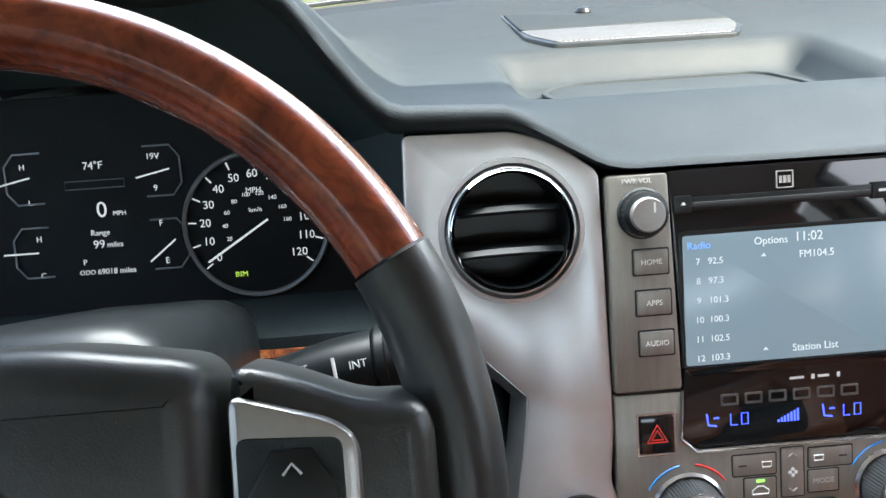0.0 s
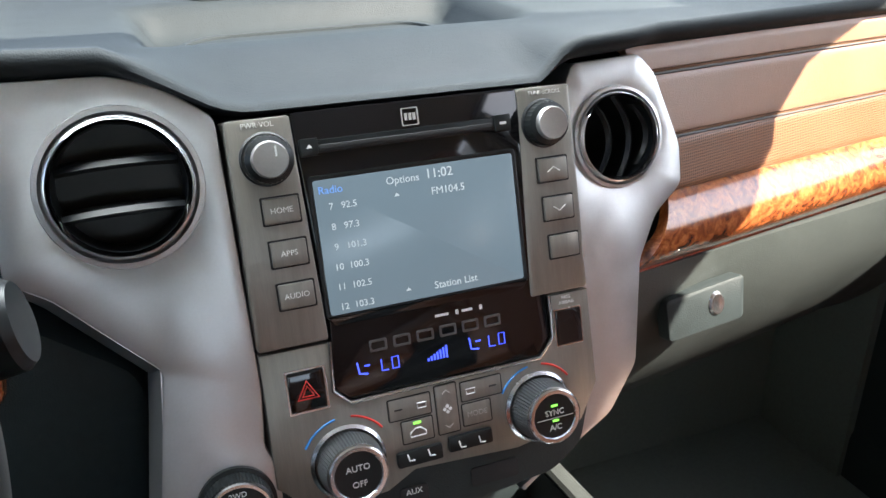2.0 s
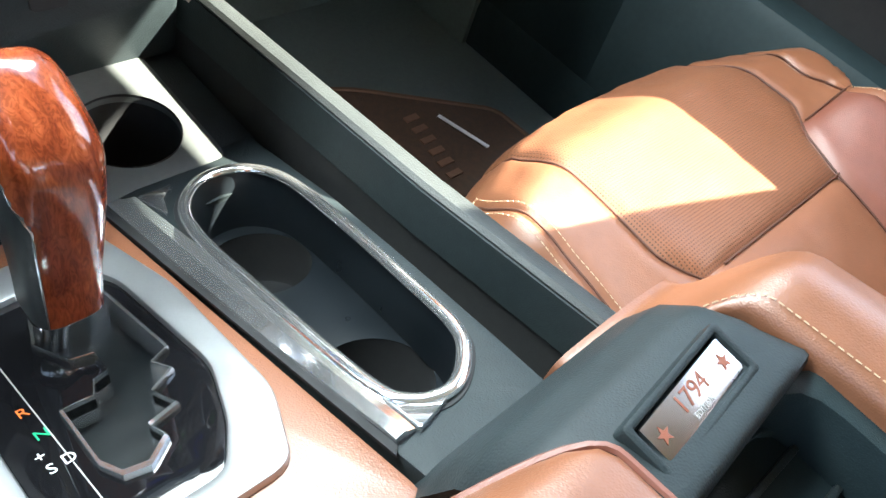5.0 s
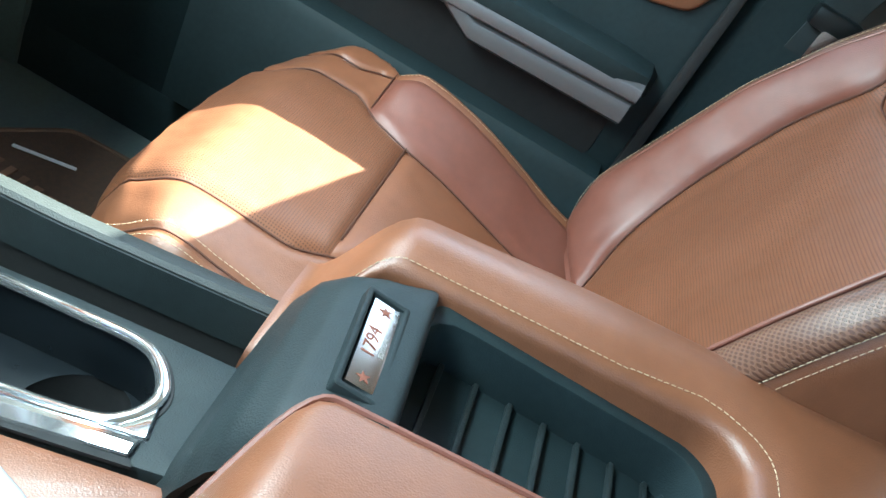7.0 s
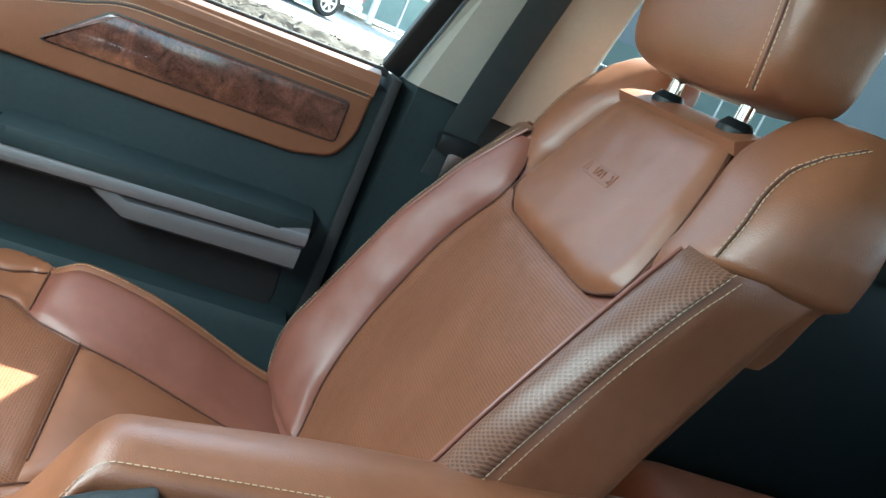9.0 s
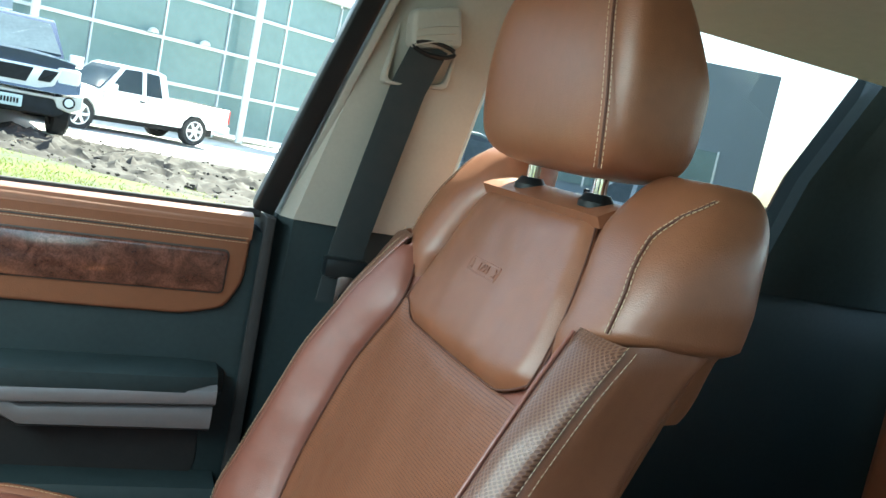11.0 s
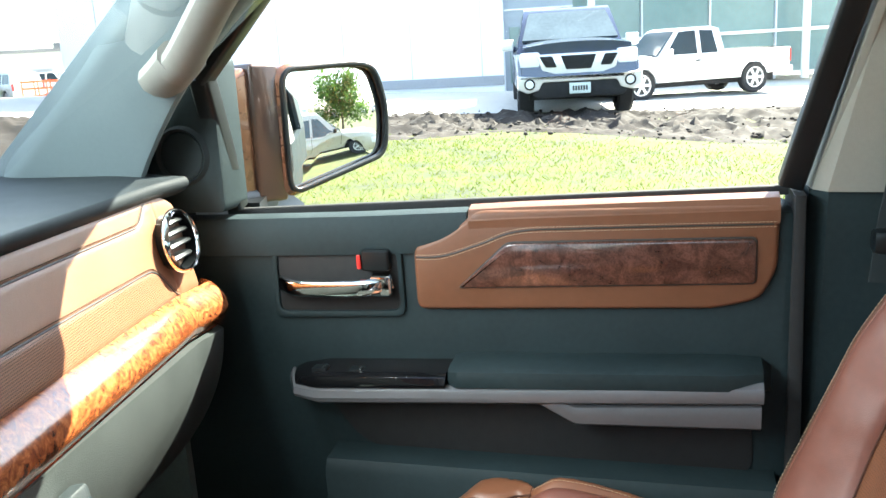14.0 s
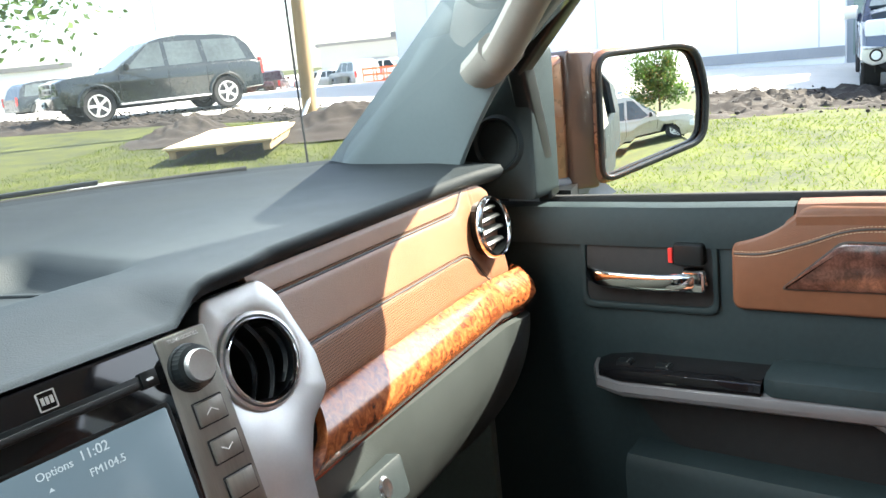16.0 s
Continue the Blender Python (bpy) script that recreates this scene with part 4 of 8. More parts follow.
def gauge(cx, cy, r, nums, unit):
    g = part("dial", lathe([(r * 1.02, 0.0005), (r, 0.004), (r * 0.96, 0.0035), (r * 0.95, 0.0006)], 64, m=Matrix.Translation((cx, cy, 0))), ring_grey, cluster, "round dial with a grey rim")
    k = len(nums)
    for i, t in enumerate(nums):
        a = radians(lerp(218, -38, i / (k - 1)))
        if t:
            words("number", t, 0.0088, dialw, g, pose(cx + r * 0.70 * math.cos(a), cy + r * 0.70 * math.sin(a), 0.0012))
        part("tick", box(r * 0.11, 0.0011, 0.0003, (r * 0.88, 0, 0), m=pose(cx, cy, 0.001, 0, 0, math.degrees(a))), dialw, g)
    for i in range(9):
        a = radians(lerp(205, 5, i / 8))
        words("inner_number", str(20 * (i + 1)), 0.0045, dialw, g, pose(cx + r * 0.43 * math.cos(a), cy + r * 0.43 * math.sin(a), 0.0012)) if unit == "MPH" else None
    words("unit", unit, 0.006, dialw, g, pose(cx, cy + r * 0.47, 0.0012))
    if unit == "MPH":
        words("unit", "km/h", 0.005, dialw, g, pose(cx, cy + r * 0.20, 0.0012))
    a = radians(218)
    part("needle", box(r * 1.02, 0.0016, 0.001, (r * 0.40, 0, 0), m=pose(cx + 0.004, cy, 0.003, 0, 0, 212)), dialw, g, "white needle")


gauge(0.052, -0.006, 0.0555, ("0", "10", "20", "30", "40", "50", "60", "70", "80", "90", "100", "110", "120"), "MPH")
gauge(-0.205, -0.006, 0.053, ("0", "1", "2", "3", "4", "5", "6", "7"), "x1000")
for tx, x, y, s in (("74°F", -0.066, 0.047, 0.008), ("0", -0.063, 0.013, 0.017), ("MPH", -0.050, 0.010, 0.005), ("Range", -0.066, -0.004, 0.006), ("99", -0.068, -0.013, 0.009), ("miles", -0.056, -0.0135, 0.006), ("P", -0.080, -0.026, 0.006), ("ODO", -0.079, -0.034, 0.005), ("69018 miles", -0.057, -0.034, 0.006),
                    ("H", -0.118, 0.049, 0.006), ("L", -0.115, 0.022, 0.006), ("H", -0.112, -0.006, 0.006), ("C", -0.112, -0.034, 0.006), ("19V", -0.021, 0.051, 0.0065), ("9", -0.021, 0.027, 0.0065), ("F", -0.020, 0.000, 0.0065), ("E", -0.018, -0.029, 0.0065)):
    words("gauge_text", tx, s, dialw, cluster, pose(x, y, 0.0012))
words("gauge_text", "BSM", 0.0055, glow("bsm_lamp", (0.5, 0.8, 0.1), 0.2), cluster, pose(0.037, -0.044, 0.0012))
for x, sg in ((-0.008, 1), (-0.124, -1)):
    for yc in (0.040, -0.016):
        part("gauge_arc", tube([(x - sg * 0.02, yc + 0.019, 0.001), (x, yc + 0.019, 0.001), (x + sg * 0.007, yc + 0.010, 0.001), (x + sg * 0.007, yc - 0.010, 0.001), (x, yc - 0.019, 0.001), (x - sg * 0.02, yc - 0.019, 0.001)], 0.0008, 6), ring_grey, cluster)
        part("small_needle", box(0.026, 0.0012, 0.0006, (-0.008, 0, 0), m=pose(x - sg * 0.006, yc, 0.002, 0, 0, 12 if yc > 0 else 38 if sg > 0 else 0)), dialw, cluster)
part("message_box", tube([(-0.088, 0.030, 0.001), (-0.044, 0.030, 0.001), (-0.044, 0.036, 0.001), (-0.088, 0.036, 0.001)], 0.0005, 5, True), ring_grey, cluster)
# the hollow round the gauges
HX = [-0.2640, -0.272, -0.282, -0.292, -0.302, -0.314, -0.328, -0.345, -0.38, -0.45, -0.55, -0.68]
SUR = [(-0.264, 0.030, 1.30), (-0.264, 0.032, 1.40)] + [(x, lip(x)[0] + 0.004, lip(x)[1] + 0.003) for x in HX] + [(-0.70, 0.02, 1.45), (-0.70, 0.02, 1.30)]
SUR2 = [(-0.303, 0.088, 1.31), (-0.303, 0.096, 1.40)] + [(lerp(-0.305, -0.64, (i / 11) ** 1.6), 0.100 + 0.01 * (i / 11), 1.44 + 0.055 * math.sin(math.pi / 2 * min(1.0, i / 7))) for i in range(12)] + [(-0.65, 0.10, 1.44), (-0.65, 0.088, 1.31)]
part("gauge_surround", loft([[Vector(p) for p in row] for row in (SUR, SUR2)], True, False), black_plastic, dash, "matt black gauge hood")

STK = Matrix.Translation((-0.340, -0.10, 1.356)) @ Euler((0, radians(-11), radians(-4))).to_matrix().to_4x4() @ Matrix.Rotation(radians(90), 4, "Y")
stalk = thing("wiper_stalk", "black wiper stalk with white symbols", "control stalk", STK @ Matrix.Scale(1.3, 4))
part("arm", lathe([(0.008, -0.05), (0.012, -0.01), (0.0158, 0.020), (0.0162, 0.040)], 28), smooth_black, stalk)
part("twist_ring", lathe([(0.0162, 0.0405), (0.0175, 0.042), (0.0178, 0.0455), (0.0172, 0.0462)], 28), smooth_black, stalk)
part("tip", lathe([(0.0180, 0.0465), (0.0186, 0.049), (0.0186, 0.068), (0.016, 0.0715), (0, 0.072)], 28), smooth_black, stalk)
TURN = Matrix.Rotation(radians(-30), 4, "Z")
for tx, zz, yy in (("INT", 0.034, 0.002), ("MIST", 0.008, 0.005), ("OFF", 0.009, 0.0), ("INT", 0.010, -0.005)):
    words("print", tx, 0.0050 if zz > 0.03 else 0.0036, white_print, stalk, TURN @ Matrix.Translation((0.0, -0.0166 if zz > 0.03 else -0.0152, zz)) @ Euler((radians(90), radians(-90), 0)).to_matrix().to_4x4() @ Matrix.Translation((0, yy, 0)))
part("stalk_line", box(0.014, 0.0008, 0.0014, (0, -0.0164, 0.0235), m=TURN), white_print, stalk)

# ---- the cabin shell ----
floor = solo("floor", box(1.70, 2.9, 0.05, (0, -0.6, 0.655)), carpet, "black cabin carpet", "floor", kind="structure")
fire = solo("firewall", box(1.62, 0.05, 0.75, (0, 0.62, 1.02)), carpet, "dark carpeted bulkhead", "wall", kind="structure")
foot = solo("toe_board", box(0.60, 0.03, 0.42, (0.48, 0.42, 0.83), m=None), carpet, "dark carpeted toe board", "wall", kind="structure")
ceil = solo("ceiling", surf(lambda u, v: (lerp(-0.70, 0.70, u), lerp(-0.09 - 0.19 * (1.4 * u - 0.7) ** 2, -2.0, v), 1.845 - 0.05 * abs(2 * u - 1) ** 3 - 0.04 * (1 - sstep(0, 0.1, v))), 30, 30, -0.03), headliner_cloth, "light grey cloth headliner", "ceiling", kind="structure")
hood_ = solo("truck_hood", surf(lambda u, v: (lerp(-0.9, 0.9, u), lerp(0.72, 2.2, v) - 0.3 * (2 * u - 1) ** 2 * (1 - v), 1.40 + 0.05 * v - 0.22 * v * v - 0.08 * abs(2 * u - 1) ** 4), 24, 20, 0.02), material("pearl_white_paint", (0.62, 0.62, 0.60), 0.25, var=0.03, scale=5, coat=0.8), "white bonnet beyond the windscreen", "bonnet", kind="structure")


def shield(u, v):
    x = lerp(-0.80, 0.80, u)
    return (x * (1 - 0.17 * v), lerp(shield_y(x) - 0.01, -0.05 - 0.12 * (x / 0.8) ** 2, v), lerp(1.425, 1.805 - 0.05 * (x / 0.8) ** 2, v))


ws = solo("window_1", surf(shield, 24, 10), glass, "clear raked windscreen", "windscreen", kind="structure")
ws.visible_shadow = False
part("black_band", surf(lambda u, v: Vector(shield(u, v * 0.035)) + Vector((0, -0.006, 0.002)), 30, 2, 0.003), smooth_black, ws)
cowl = solo("cowl", surf(lambda u, v: (lerp(-0.85, 0.85, u), shield_y(lerp(-0.85, 0.85, u)) + lerp(0.0, 0.13, v), 1.425 - 0.03 * v), 24, 4, 0.01), rubber, "black plastic cowl under the windscreen", "cowl", kind="structure")
for x0, x1 in ((-0.55, 0.12), (0.08, 0.62)):
    wp = thing("windscreen_wiper", "black windscreen wiper at rest", "wiper", group="wipers")
    pts = [(lerp(x0, x1, i / 10), shield_y(lerp(x0, x1, i / 10)) - 0.005 - 0.10 * (i / 10) * 0.2, 1.452 + 0.004 * i / 10) for i in range(11)]
    part("blade", sweep(pts, rrect(0.010, 0.016, 0.003)), rubber, wp)
    part("arm", sweep([(p[0], p[1] + 0.015, p[2] + 0.012) for p in pts[:8]], rrect(0.014, 0.007, 0.002)), smooth_black, wp)


def pillar(sx):
    lo = [(sx * 0.735, 0.53, 1.40), (sx * 0.700, 0.44, 1.40), (sx * 0.700, 0.20, 1.40), (sx * 0.765, 0.245, 1.40), (sx * 0.82, 0.30, 1.40)]
    mid = [(sx * 0.685, 0.25, 1.61), (sx * 0.655, 0.185, 1.61), (sx * 0.665, 0.035, 1.61), (sx * 0.735, 0.07, 1.61), (sx * 0.755, 0.13, 1.61)]
    hi = [(sx * 0.63, -0.02, 1.81), (sx * 0.60, -0.08, 1.81), (sx * 0.61, -0.24, 1.81), (sx * 0.69, -0.26, 1.81), (sx * 0.70, -0.15, 1.81)]
    rows = []
    for i in range(13):
        t = i / 12
        row = []
        for a, b, c in zip(lo, mid, hi):
            a, b, c = Vector(a), Vector(b), Vector(c)
            k = 2 * b - 0.5 * (a + c)
            row.append(a * (1 - t) ** 2 + k * 2 * t * (1 - t) + c * t * t)
        rows.append([p for p in smooth3(row)])
    return loft(rows)


def smooth3(row, r=0.018):
    out = []
    for i, p in enumerate(row):
        a, b = row[i - 1], row[(i + 1) % len(row)]
        s, e = p + (a - p).normalized() * min(r, (a - p).length * 0.4), p + (b - p).normalized() * min(r, (b - p).length * 0.4)
        for k in range(4):
            t = k / 3
            out.append(s * (1 - t) ** 2 + p * 2 * t * (1 - t) + e * t * t)
    return out


for sx, nm in ((1, "pillar_1"), (-1, "pillar_2")):
    pl_ = solo(nm, pillar(sx), pillar_grey, "grey plastic windscreen pillar trim", "pillar", kind="structure")
handle_grey = material("grab_handle_plastic", (0.17, 0.16, 0.142), 0.6, var=0.06, scale=20, bump=0.4, bscale=900, kind="grain")
gh = thing("grab_handle", "light grey padded grab handle on the windscreen pillar", "grab handle")
part("grip", sweep(curve_pts([(0.655, 0.085, 1.585), (0.635, 0.055, 1.60), (0.612, -0.01, 1.665), (0.588, -0.09, 1.735), (0.60, -0.15, 1.79)], 24), [(0.026 * math.cos(t), 0.020 * math.sin(t)) for t in [2 * math.pi * i / 12 for i in range(12)]]), handle_grey, gh)
part("end_cap", sweep(curve_pts([(0.675, 0.115, 1.575), (0.655, 0.085, 1.588), (0.640, 0.062, 1.60)], 8), [(0.031 * math.cos(t), 0.024 * math.sin(t)) for t in [2 * math.pi * i / 12 for i in range(12)]]), handle_grey, gh)

# ---- passenger door ----
DX = 0.795
door = thing("door_1", "black passenger door with saddle leather, wood and aluminium trim", "door", kind="structure")


def yz(poly, x0, x1, bev=0.003, hole=None, seg=2):
    """A plate in the plane of the door; poly in (y, z), from x0 inwards to x1."""
    m = Matrix(((0, 0, 1, 0), (1, 0, 0, 0), (0, 1, 0, 0), (0, 0, 0, 1)))
    return prism(poly, x0, x1, bev, seg, m=m, hole=hole)


part("panel", yz(smooth_poly([(0.30, 1.362), (-0.64, 1.382), (-0.645, 0.74), (0.30, 0.74)], 0.02), 0.875, DX, 0.008), black_plastic, door, "black grained door card")
part("sill_cap", loft([[Vector((DX + dx, y, zz + dz)) for dx, dz in ((-0.006, -0.04), (-0.008, -0.008), (0.002, 0.012), (0.02, 0.016), (0.035, 0.010), (0.035, -0.04))] for y, zz in ((0.30, 1.359), (0.10, 1.361), (-0.08, 1.364), (-0.232, 1.369))]), black_plastic, door, "black sill moulding")
INS = [(-0.158, 1.336), (-0.158, 1.248), (-0.545, 1.258), (-0.598, 1.272), (-0.616, 1.31), (-0.617, 1.390), (-0.246, 1.384), (-0.228, 1.368), (-0.202, 1.350), (-0.178, 1.341)]
part("leather_insert", yz(smooth_poly(INS, 0.015), DX + 0.01, DX - 0.009, 0.006, seg=3), leather_door, door, "saddle brown leather insert")
part("leather_cap", loft([[Vector((DX + dx, y, zz + dz)) for dx, dz in ((-0.0085, -0.02), (-0.010, -0.004), (-0.002, 0.010), (0.016, 0.014), (0.034, 0.010), (0.034, -0.02))] for y, zz in ((-0.236, 1.375), (-0.3, 1.378), (-0.617, 1.387))]), leather_door, door)
for dz in (0.0, 0.006):
    part("stitching", stitches(curve_pts([(DX - 0.0098, -0.162, 1.319 + dz), (DX - 0.0098, -0.20, 1.321 + dz), (DX - 0.0098, -0.25, 1.337 + dz), (DX - 0.0098, -0.30, 1.354 + dz), (DX - 0.0098, -0.38, 1.358 + dz), (DX - 0.0098, -0.61, 1.363 + dz)], 60), 0.004, 0.002, 0.0006), thread, door)
part("seam", tube(curve_pts([(DX - 0.009, -0.162, 1.322), (DX - 0.009, -0.20, 1.324), (DX - 0.009, -0.25, 1.340), (DX - 0.009, -0.30, 1.357), (DX - 0.009, -0.38, 1.361), (DX - 0.009, -0.61, 1.366)], 40), 0.0012, 6), dark_print, door)
WD = [(-0.219, 1.281), (-0.287, 1.342), (-0.591, 1.349), (-0.591, 1.293)]
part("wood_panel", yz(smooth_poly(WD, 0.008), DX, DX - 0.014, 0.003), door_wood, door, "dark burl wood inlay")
part("wood_border", yz(smooth_poly([(-0.2165, 1.2795), (-0.2860, 1.3438), (-0.5925, 1.3508), (-0.5925, 1.2912)], 0.008), DX, DX - 0.0105, 0.001), dark_print, door)
# release handle
rec = part("handle_recess", yz(smooth_poly([(0.045, 1.330), (-0.132, 1.331), (-0.133, 1.245), (0.048, 1.240)], 0.014), DX, DX - 0.002, 0.001), rubber, door, "black handle recess")
part("recess_rim", yz(smooth_poly([(0.055, 1.338), (-0.140, 1.339), (-0.141, 1.236), (0.058, 1.230)], 0.016), DX, DX - 0.006, 0.003, hole=smooth_poly([(0.045, 1.330), (-0.132, 1.331), (-0.133, 1.245), (0.048, 1.240)], 0.014)), black_plastic, door)
hd = part("door_handle", sweep(curve_pts([(DX - 0.006, 0.040, 1.282), (DX - 0.020, 0.01, 1.279), (DX - 0.024, -0.06, 1.280), (DX - 0.022, -0.10, 1.283), (DX - 0.010, -0.125, 1.288)], 20), rrect(0.012, 0.024, 0.006), up=(0, 0, 1)), chrome, door, "chrome release handle")
part("handle_pivot", box(0.022, 0.030, 0.030, (DX - 0.012, -0.112, 1.284), 0.006, 3), chrome, hd)
part("lock_knob", box(0.018, 0.040, 0.030, (DX - 0.008, -0.105, 1.318), 0.006, 3), smooth_black, door)
part("lock_red", box(0.004, 0.006, 0.020, (DX - 0.006, -0.078, 1.314), 0.001), red_print, door)
# armrest and pocket
def arm_sec(y, zt, out, low, top_in=0.0):
    x = DX - out
    return [Vector(p) for p in ((DX + 0.005, y, zt + 0.004), (x + 0.012, y, zt + 0.002), (x + 0.003, y, zt - 0.003), (x, y, zt - 0.012), (x + 0.002, y, low + 0.006), (x + 0.012, y, low), (DX + 0.005, y, low - 0.01))]


part("switch_console", loft([arm_sec(y, z, o, z - 0.024) for y, z, o in ((0.035, 1.150, 0.015), (0.018, 1.158, 0.042), (-0.02, 1.165, 0.058), (-0.205, 1.172, 0.058))]), gloss_black, door, "glossy black window switch plate")
part("armrest", loft([arm_sec(y, z, o, z - 0.03) for y, z, o in ((-0.207, 1.178, 0.050), (-0.222, 1.182, 0.060), (-0.56, 1.193, 0.060), (-0.60, 1.191, 0.045), (-0.612, 1.182, 0.015))]), black_plastic, door, "padded black armrest")
part("aluminium_strip", loft([arm_sec(y, z, o, z - h) for y, z, o, h in ((0.040, 1.150, 0.014, 0.02), (0.020, 1.145, 0.048, 0.022), (-0.02, 1.146, 0.062, 0.024), (-0.337, 1.163, 0.062, 0.025), (-0.60, 1.177, 0.060, 0.026))]), material("door_silver", (0.15, 0.147, 0.155), 0.36, 0.3, var=0.06, scale=30), door, "satin aluminium armrest strip")
part("pull_grip", loft([arm_sec(y, z, o, z - h) for y, z, o, h in ((-0.325, 1.158, 0.055, 0.022), (-0.374, 1.140, 0.058, 0.030), (-0.598, 1.152, 0.056, 0.036))]), material("dull_silver", (0.12, 0.118, 0.124), 0.42, 0.3, var=0.06, scale=30), door)
part("pocket_recess", yz(smooth_poly([(0.0, 1.125), (-0.59, 1.135), (-0.595, 1.03), (-0.12, 1.03), (-0.06, 1.045)], 0.03), DX, DX - 0.003, 0.001), rubber, door)
part("map_pocket", loft([[Vector((DX + dx, y, z)) for dx, z in ((0.0, 1.04), (-0.045, 1.035), (-0.055, 1.02), (-0.05, 0.80), (0.0, 0.78))] for y in (-0.02, -0.1, -0.4, -0.62)]), black_plastic, door)
for y in (-0.02, -0.075):
    part("window_switch", box(0.018, 0.022, 0.008, (DX - 0.036, y, 1.167), 0.003), smooth_black, door)
    part("switch_lip", box(0.016, 0.003, 0.002, (DX - 0.036, y - 0.006, 1.1715), 0.0006), satin_chrome, door)
# sail panel with tweeter
part("sail_panel", yz(smooth_poly([(0.108, 1.385), (0.105, 1.60), (0.125, 1.59), (0.25, 1.46), (0.28, 1.39)], 0.015), 0.84, 0.775, 0.006), black_plastic, door, "black corner panel with a tweeter")
tw = part("tweeter", lathe([(0.0, 0.003), (0.032, 0.004), (0.034, 0.002), (0.038, 0.007), (0.042, 0.0)], 40), console_black, door, "round tweeter grille")
tw.matrix_local = Matrix.Translation((0.775, 0.165, 1.468)) @ Matrix.Rotation(radians(-90), 4, "Y")
# window frame, leaning in towards the roof
def win(y, z):
    return 0.832 - 0.30 * max(0.0, z - 1.39) * (1 + 0.5 * max(0, z - 1.39))


FR = [(0.124, 1.385), (0.118, 1.575), (-0.005, 1.68), (-0.13, 1.765), (-0.25, 1.785), (-0.715, 1.765), (-0.632, 1.408)]
for i in range(len(FR) - 1):
    a, b = FR[i], FR[i + 1]
    part("window_frame", sweep([(win(*a), *a), (win((a[0] + b[0]) / 2, (a[1] + b[1]) / 2), (a[0] + b[0]) / 2, (a[1] + b[1]) / 2), (win(*b), *b)], rrect(0.030, 0.030, 0.006), up=(1, 0, 0)), smooth_black, door)
part("frame_strip", sweep([(win(-0.66, 1.412) - 0.004, -0.660, 1.405), (win(-0.70, 1.6) - 0.006, -0.7005, 1.59), (win(-0.74, 1.77) - 0.004, -0.742, 1.768)], rrect(0.012, 0.008, 0.003), up=(1, 0, 0)), pillar_plastic, door, "pale body strip beside the frame")
part("weather_strip", sweep([(0.835, 0.12, 1.376), (0.835, -0.63, 1.399)], rrect(0.012, 0.012, 0.003)), rubber, door)
wg = part("pane", surf(lambda u, v: (win(0, lerp(1.365, 1.775, v)) + 0.004, lerp(0.12 - 0.29 * sstep(0.4, 1, v), lerp(-0.63, -0.71, v), u), lerp(1.365, 1.775, v)), 4, 8), glass, door, "clear side window")
wg.visible_shadow = False
part("door_edge", yz([(-0.632, 1.40), (-0.645, 1.40), (-0.655, 0.75), (-0.632, 0.75)], 0.88, 0.785, 0.003), rubber, door)

# ---- pillar behind the door, belt, rear of the cab ----
def bp(y, z):
    return 0.815 - 0.22 * max(0.0, z - 1.40)


bpil = solo("pillar_3", loft([[Vector((bp(0, z) + dx, y0 + (y1 - y0) * k, z)) for k, dx in ((-0.02, 0.06), (0.0, 0.0), (0.06, -0.018), (0.5, -0.028), (0.94, -0.018), (1.0, 0.0), (1.02, 0.06))] for z, y0, y1 in ((1.402, -0.655, -0.885), (1.50, -0.675, -0.885), (1.62, -0.70, -0.895), (1.77, -0.725, -0.92), (1.84, -0.74, -0.95))]), pillar_plastic, "beige plastic door pillar trim", "pillar", kind="structure")
blow = solo("pillar_4", loft([[Vector((0.822 + dx, y0 + (y1 - y0) * k, z)) for k, dx in ((-0.02, 0.06), (0.0, 0.0), (0.08, -0.02), (0.92, -0.02), (1.0, 0.0), (1.02, 0.06))] for z, y0, y1 in ((0.70, -0.645, -0.90), (1.10, -0.645, -0.89), (1.402, -0.652, -0.888))]), black_plastic, "black lower door pillar trim", "pillar", kind="structure")
belt = thing("seat_belt", "black seat belt hanging from the pillar", "seat belt")
part("webbing", sweep([(0.715, -0.785, 1.66), (0.735, -0.772, 1.60), (0.752, -0.755, 1.48), (0.766, -0.742, 1.38), (0.766, -0.735, 1.30)], rrect(0.048, 0.003, 0.001), up=(-1, 0, 0.2)), belt_cloth, belt, "black webbing")
part("guide_track", yz(smooth_poly([(-0.745, 1.715), (-0.835, 1.722), (-0.825, 1.61), (-0.735, 1.60)], 0.012), 0.760, 0.7325, 0.003, hole=smooth_poly([(-0.751, 1.709), (-0.829, 1.716), (-0.819, 1.616), (-0.741, 1.606)], 0.010)), pillar_plastic, belt, "recessed beige height slider")
part("guide_cover", prism(smooth_poly([(-0.038, -0.016), (0.030, -0.030), (0.036, 0.018), (-0.026, 0.036)], 0.010, 5), -0.012, 0.016, 0.007, 4, m=Matrix.Translation((0.722, -0.787, 1.680)) @ Matrix(((0, 0, -1, 0), (1, 0, 0, 0), (0, 1, 0, 0), (0, 0, 0, 1)))), pillar_plastic, belt, "beige guide cover")
for i in range(3):
    part("cover_rib", tube([(0.7055, -0.812 + 0.002 * i, 1.690 - 0.010 * i), (0.7052, -0.785, 1.684 - 0.010 * i), (0.7055, -0.760, 1.674 - 0.010 * i)], 0.0012, 6), pillar_plastic, belt)
part("guide_ring", tube([(0.708, -0.788 + 0.028 * math.cos(a), 1.655 + 0.008 * math.sin(a)) for a in [2 * math.pi * i / 16 for i in range(16)]], 0.0030, 8, True), smooth_black, belt)
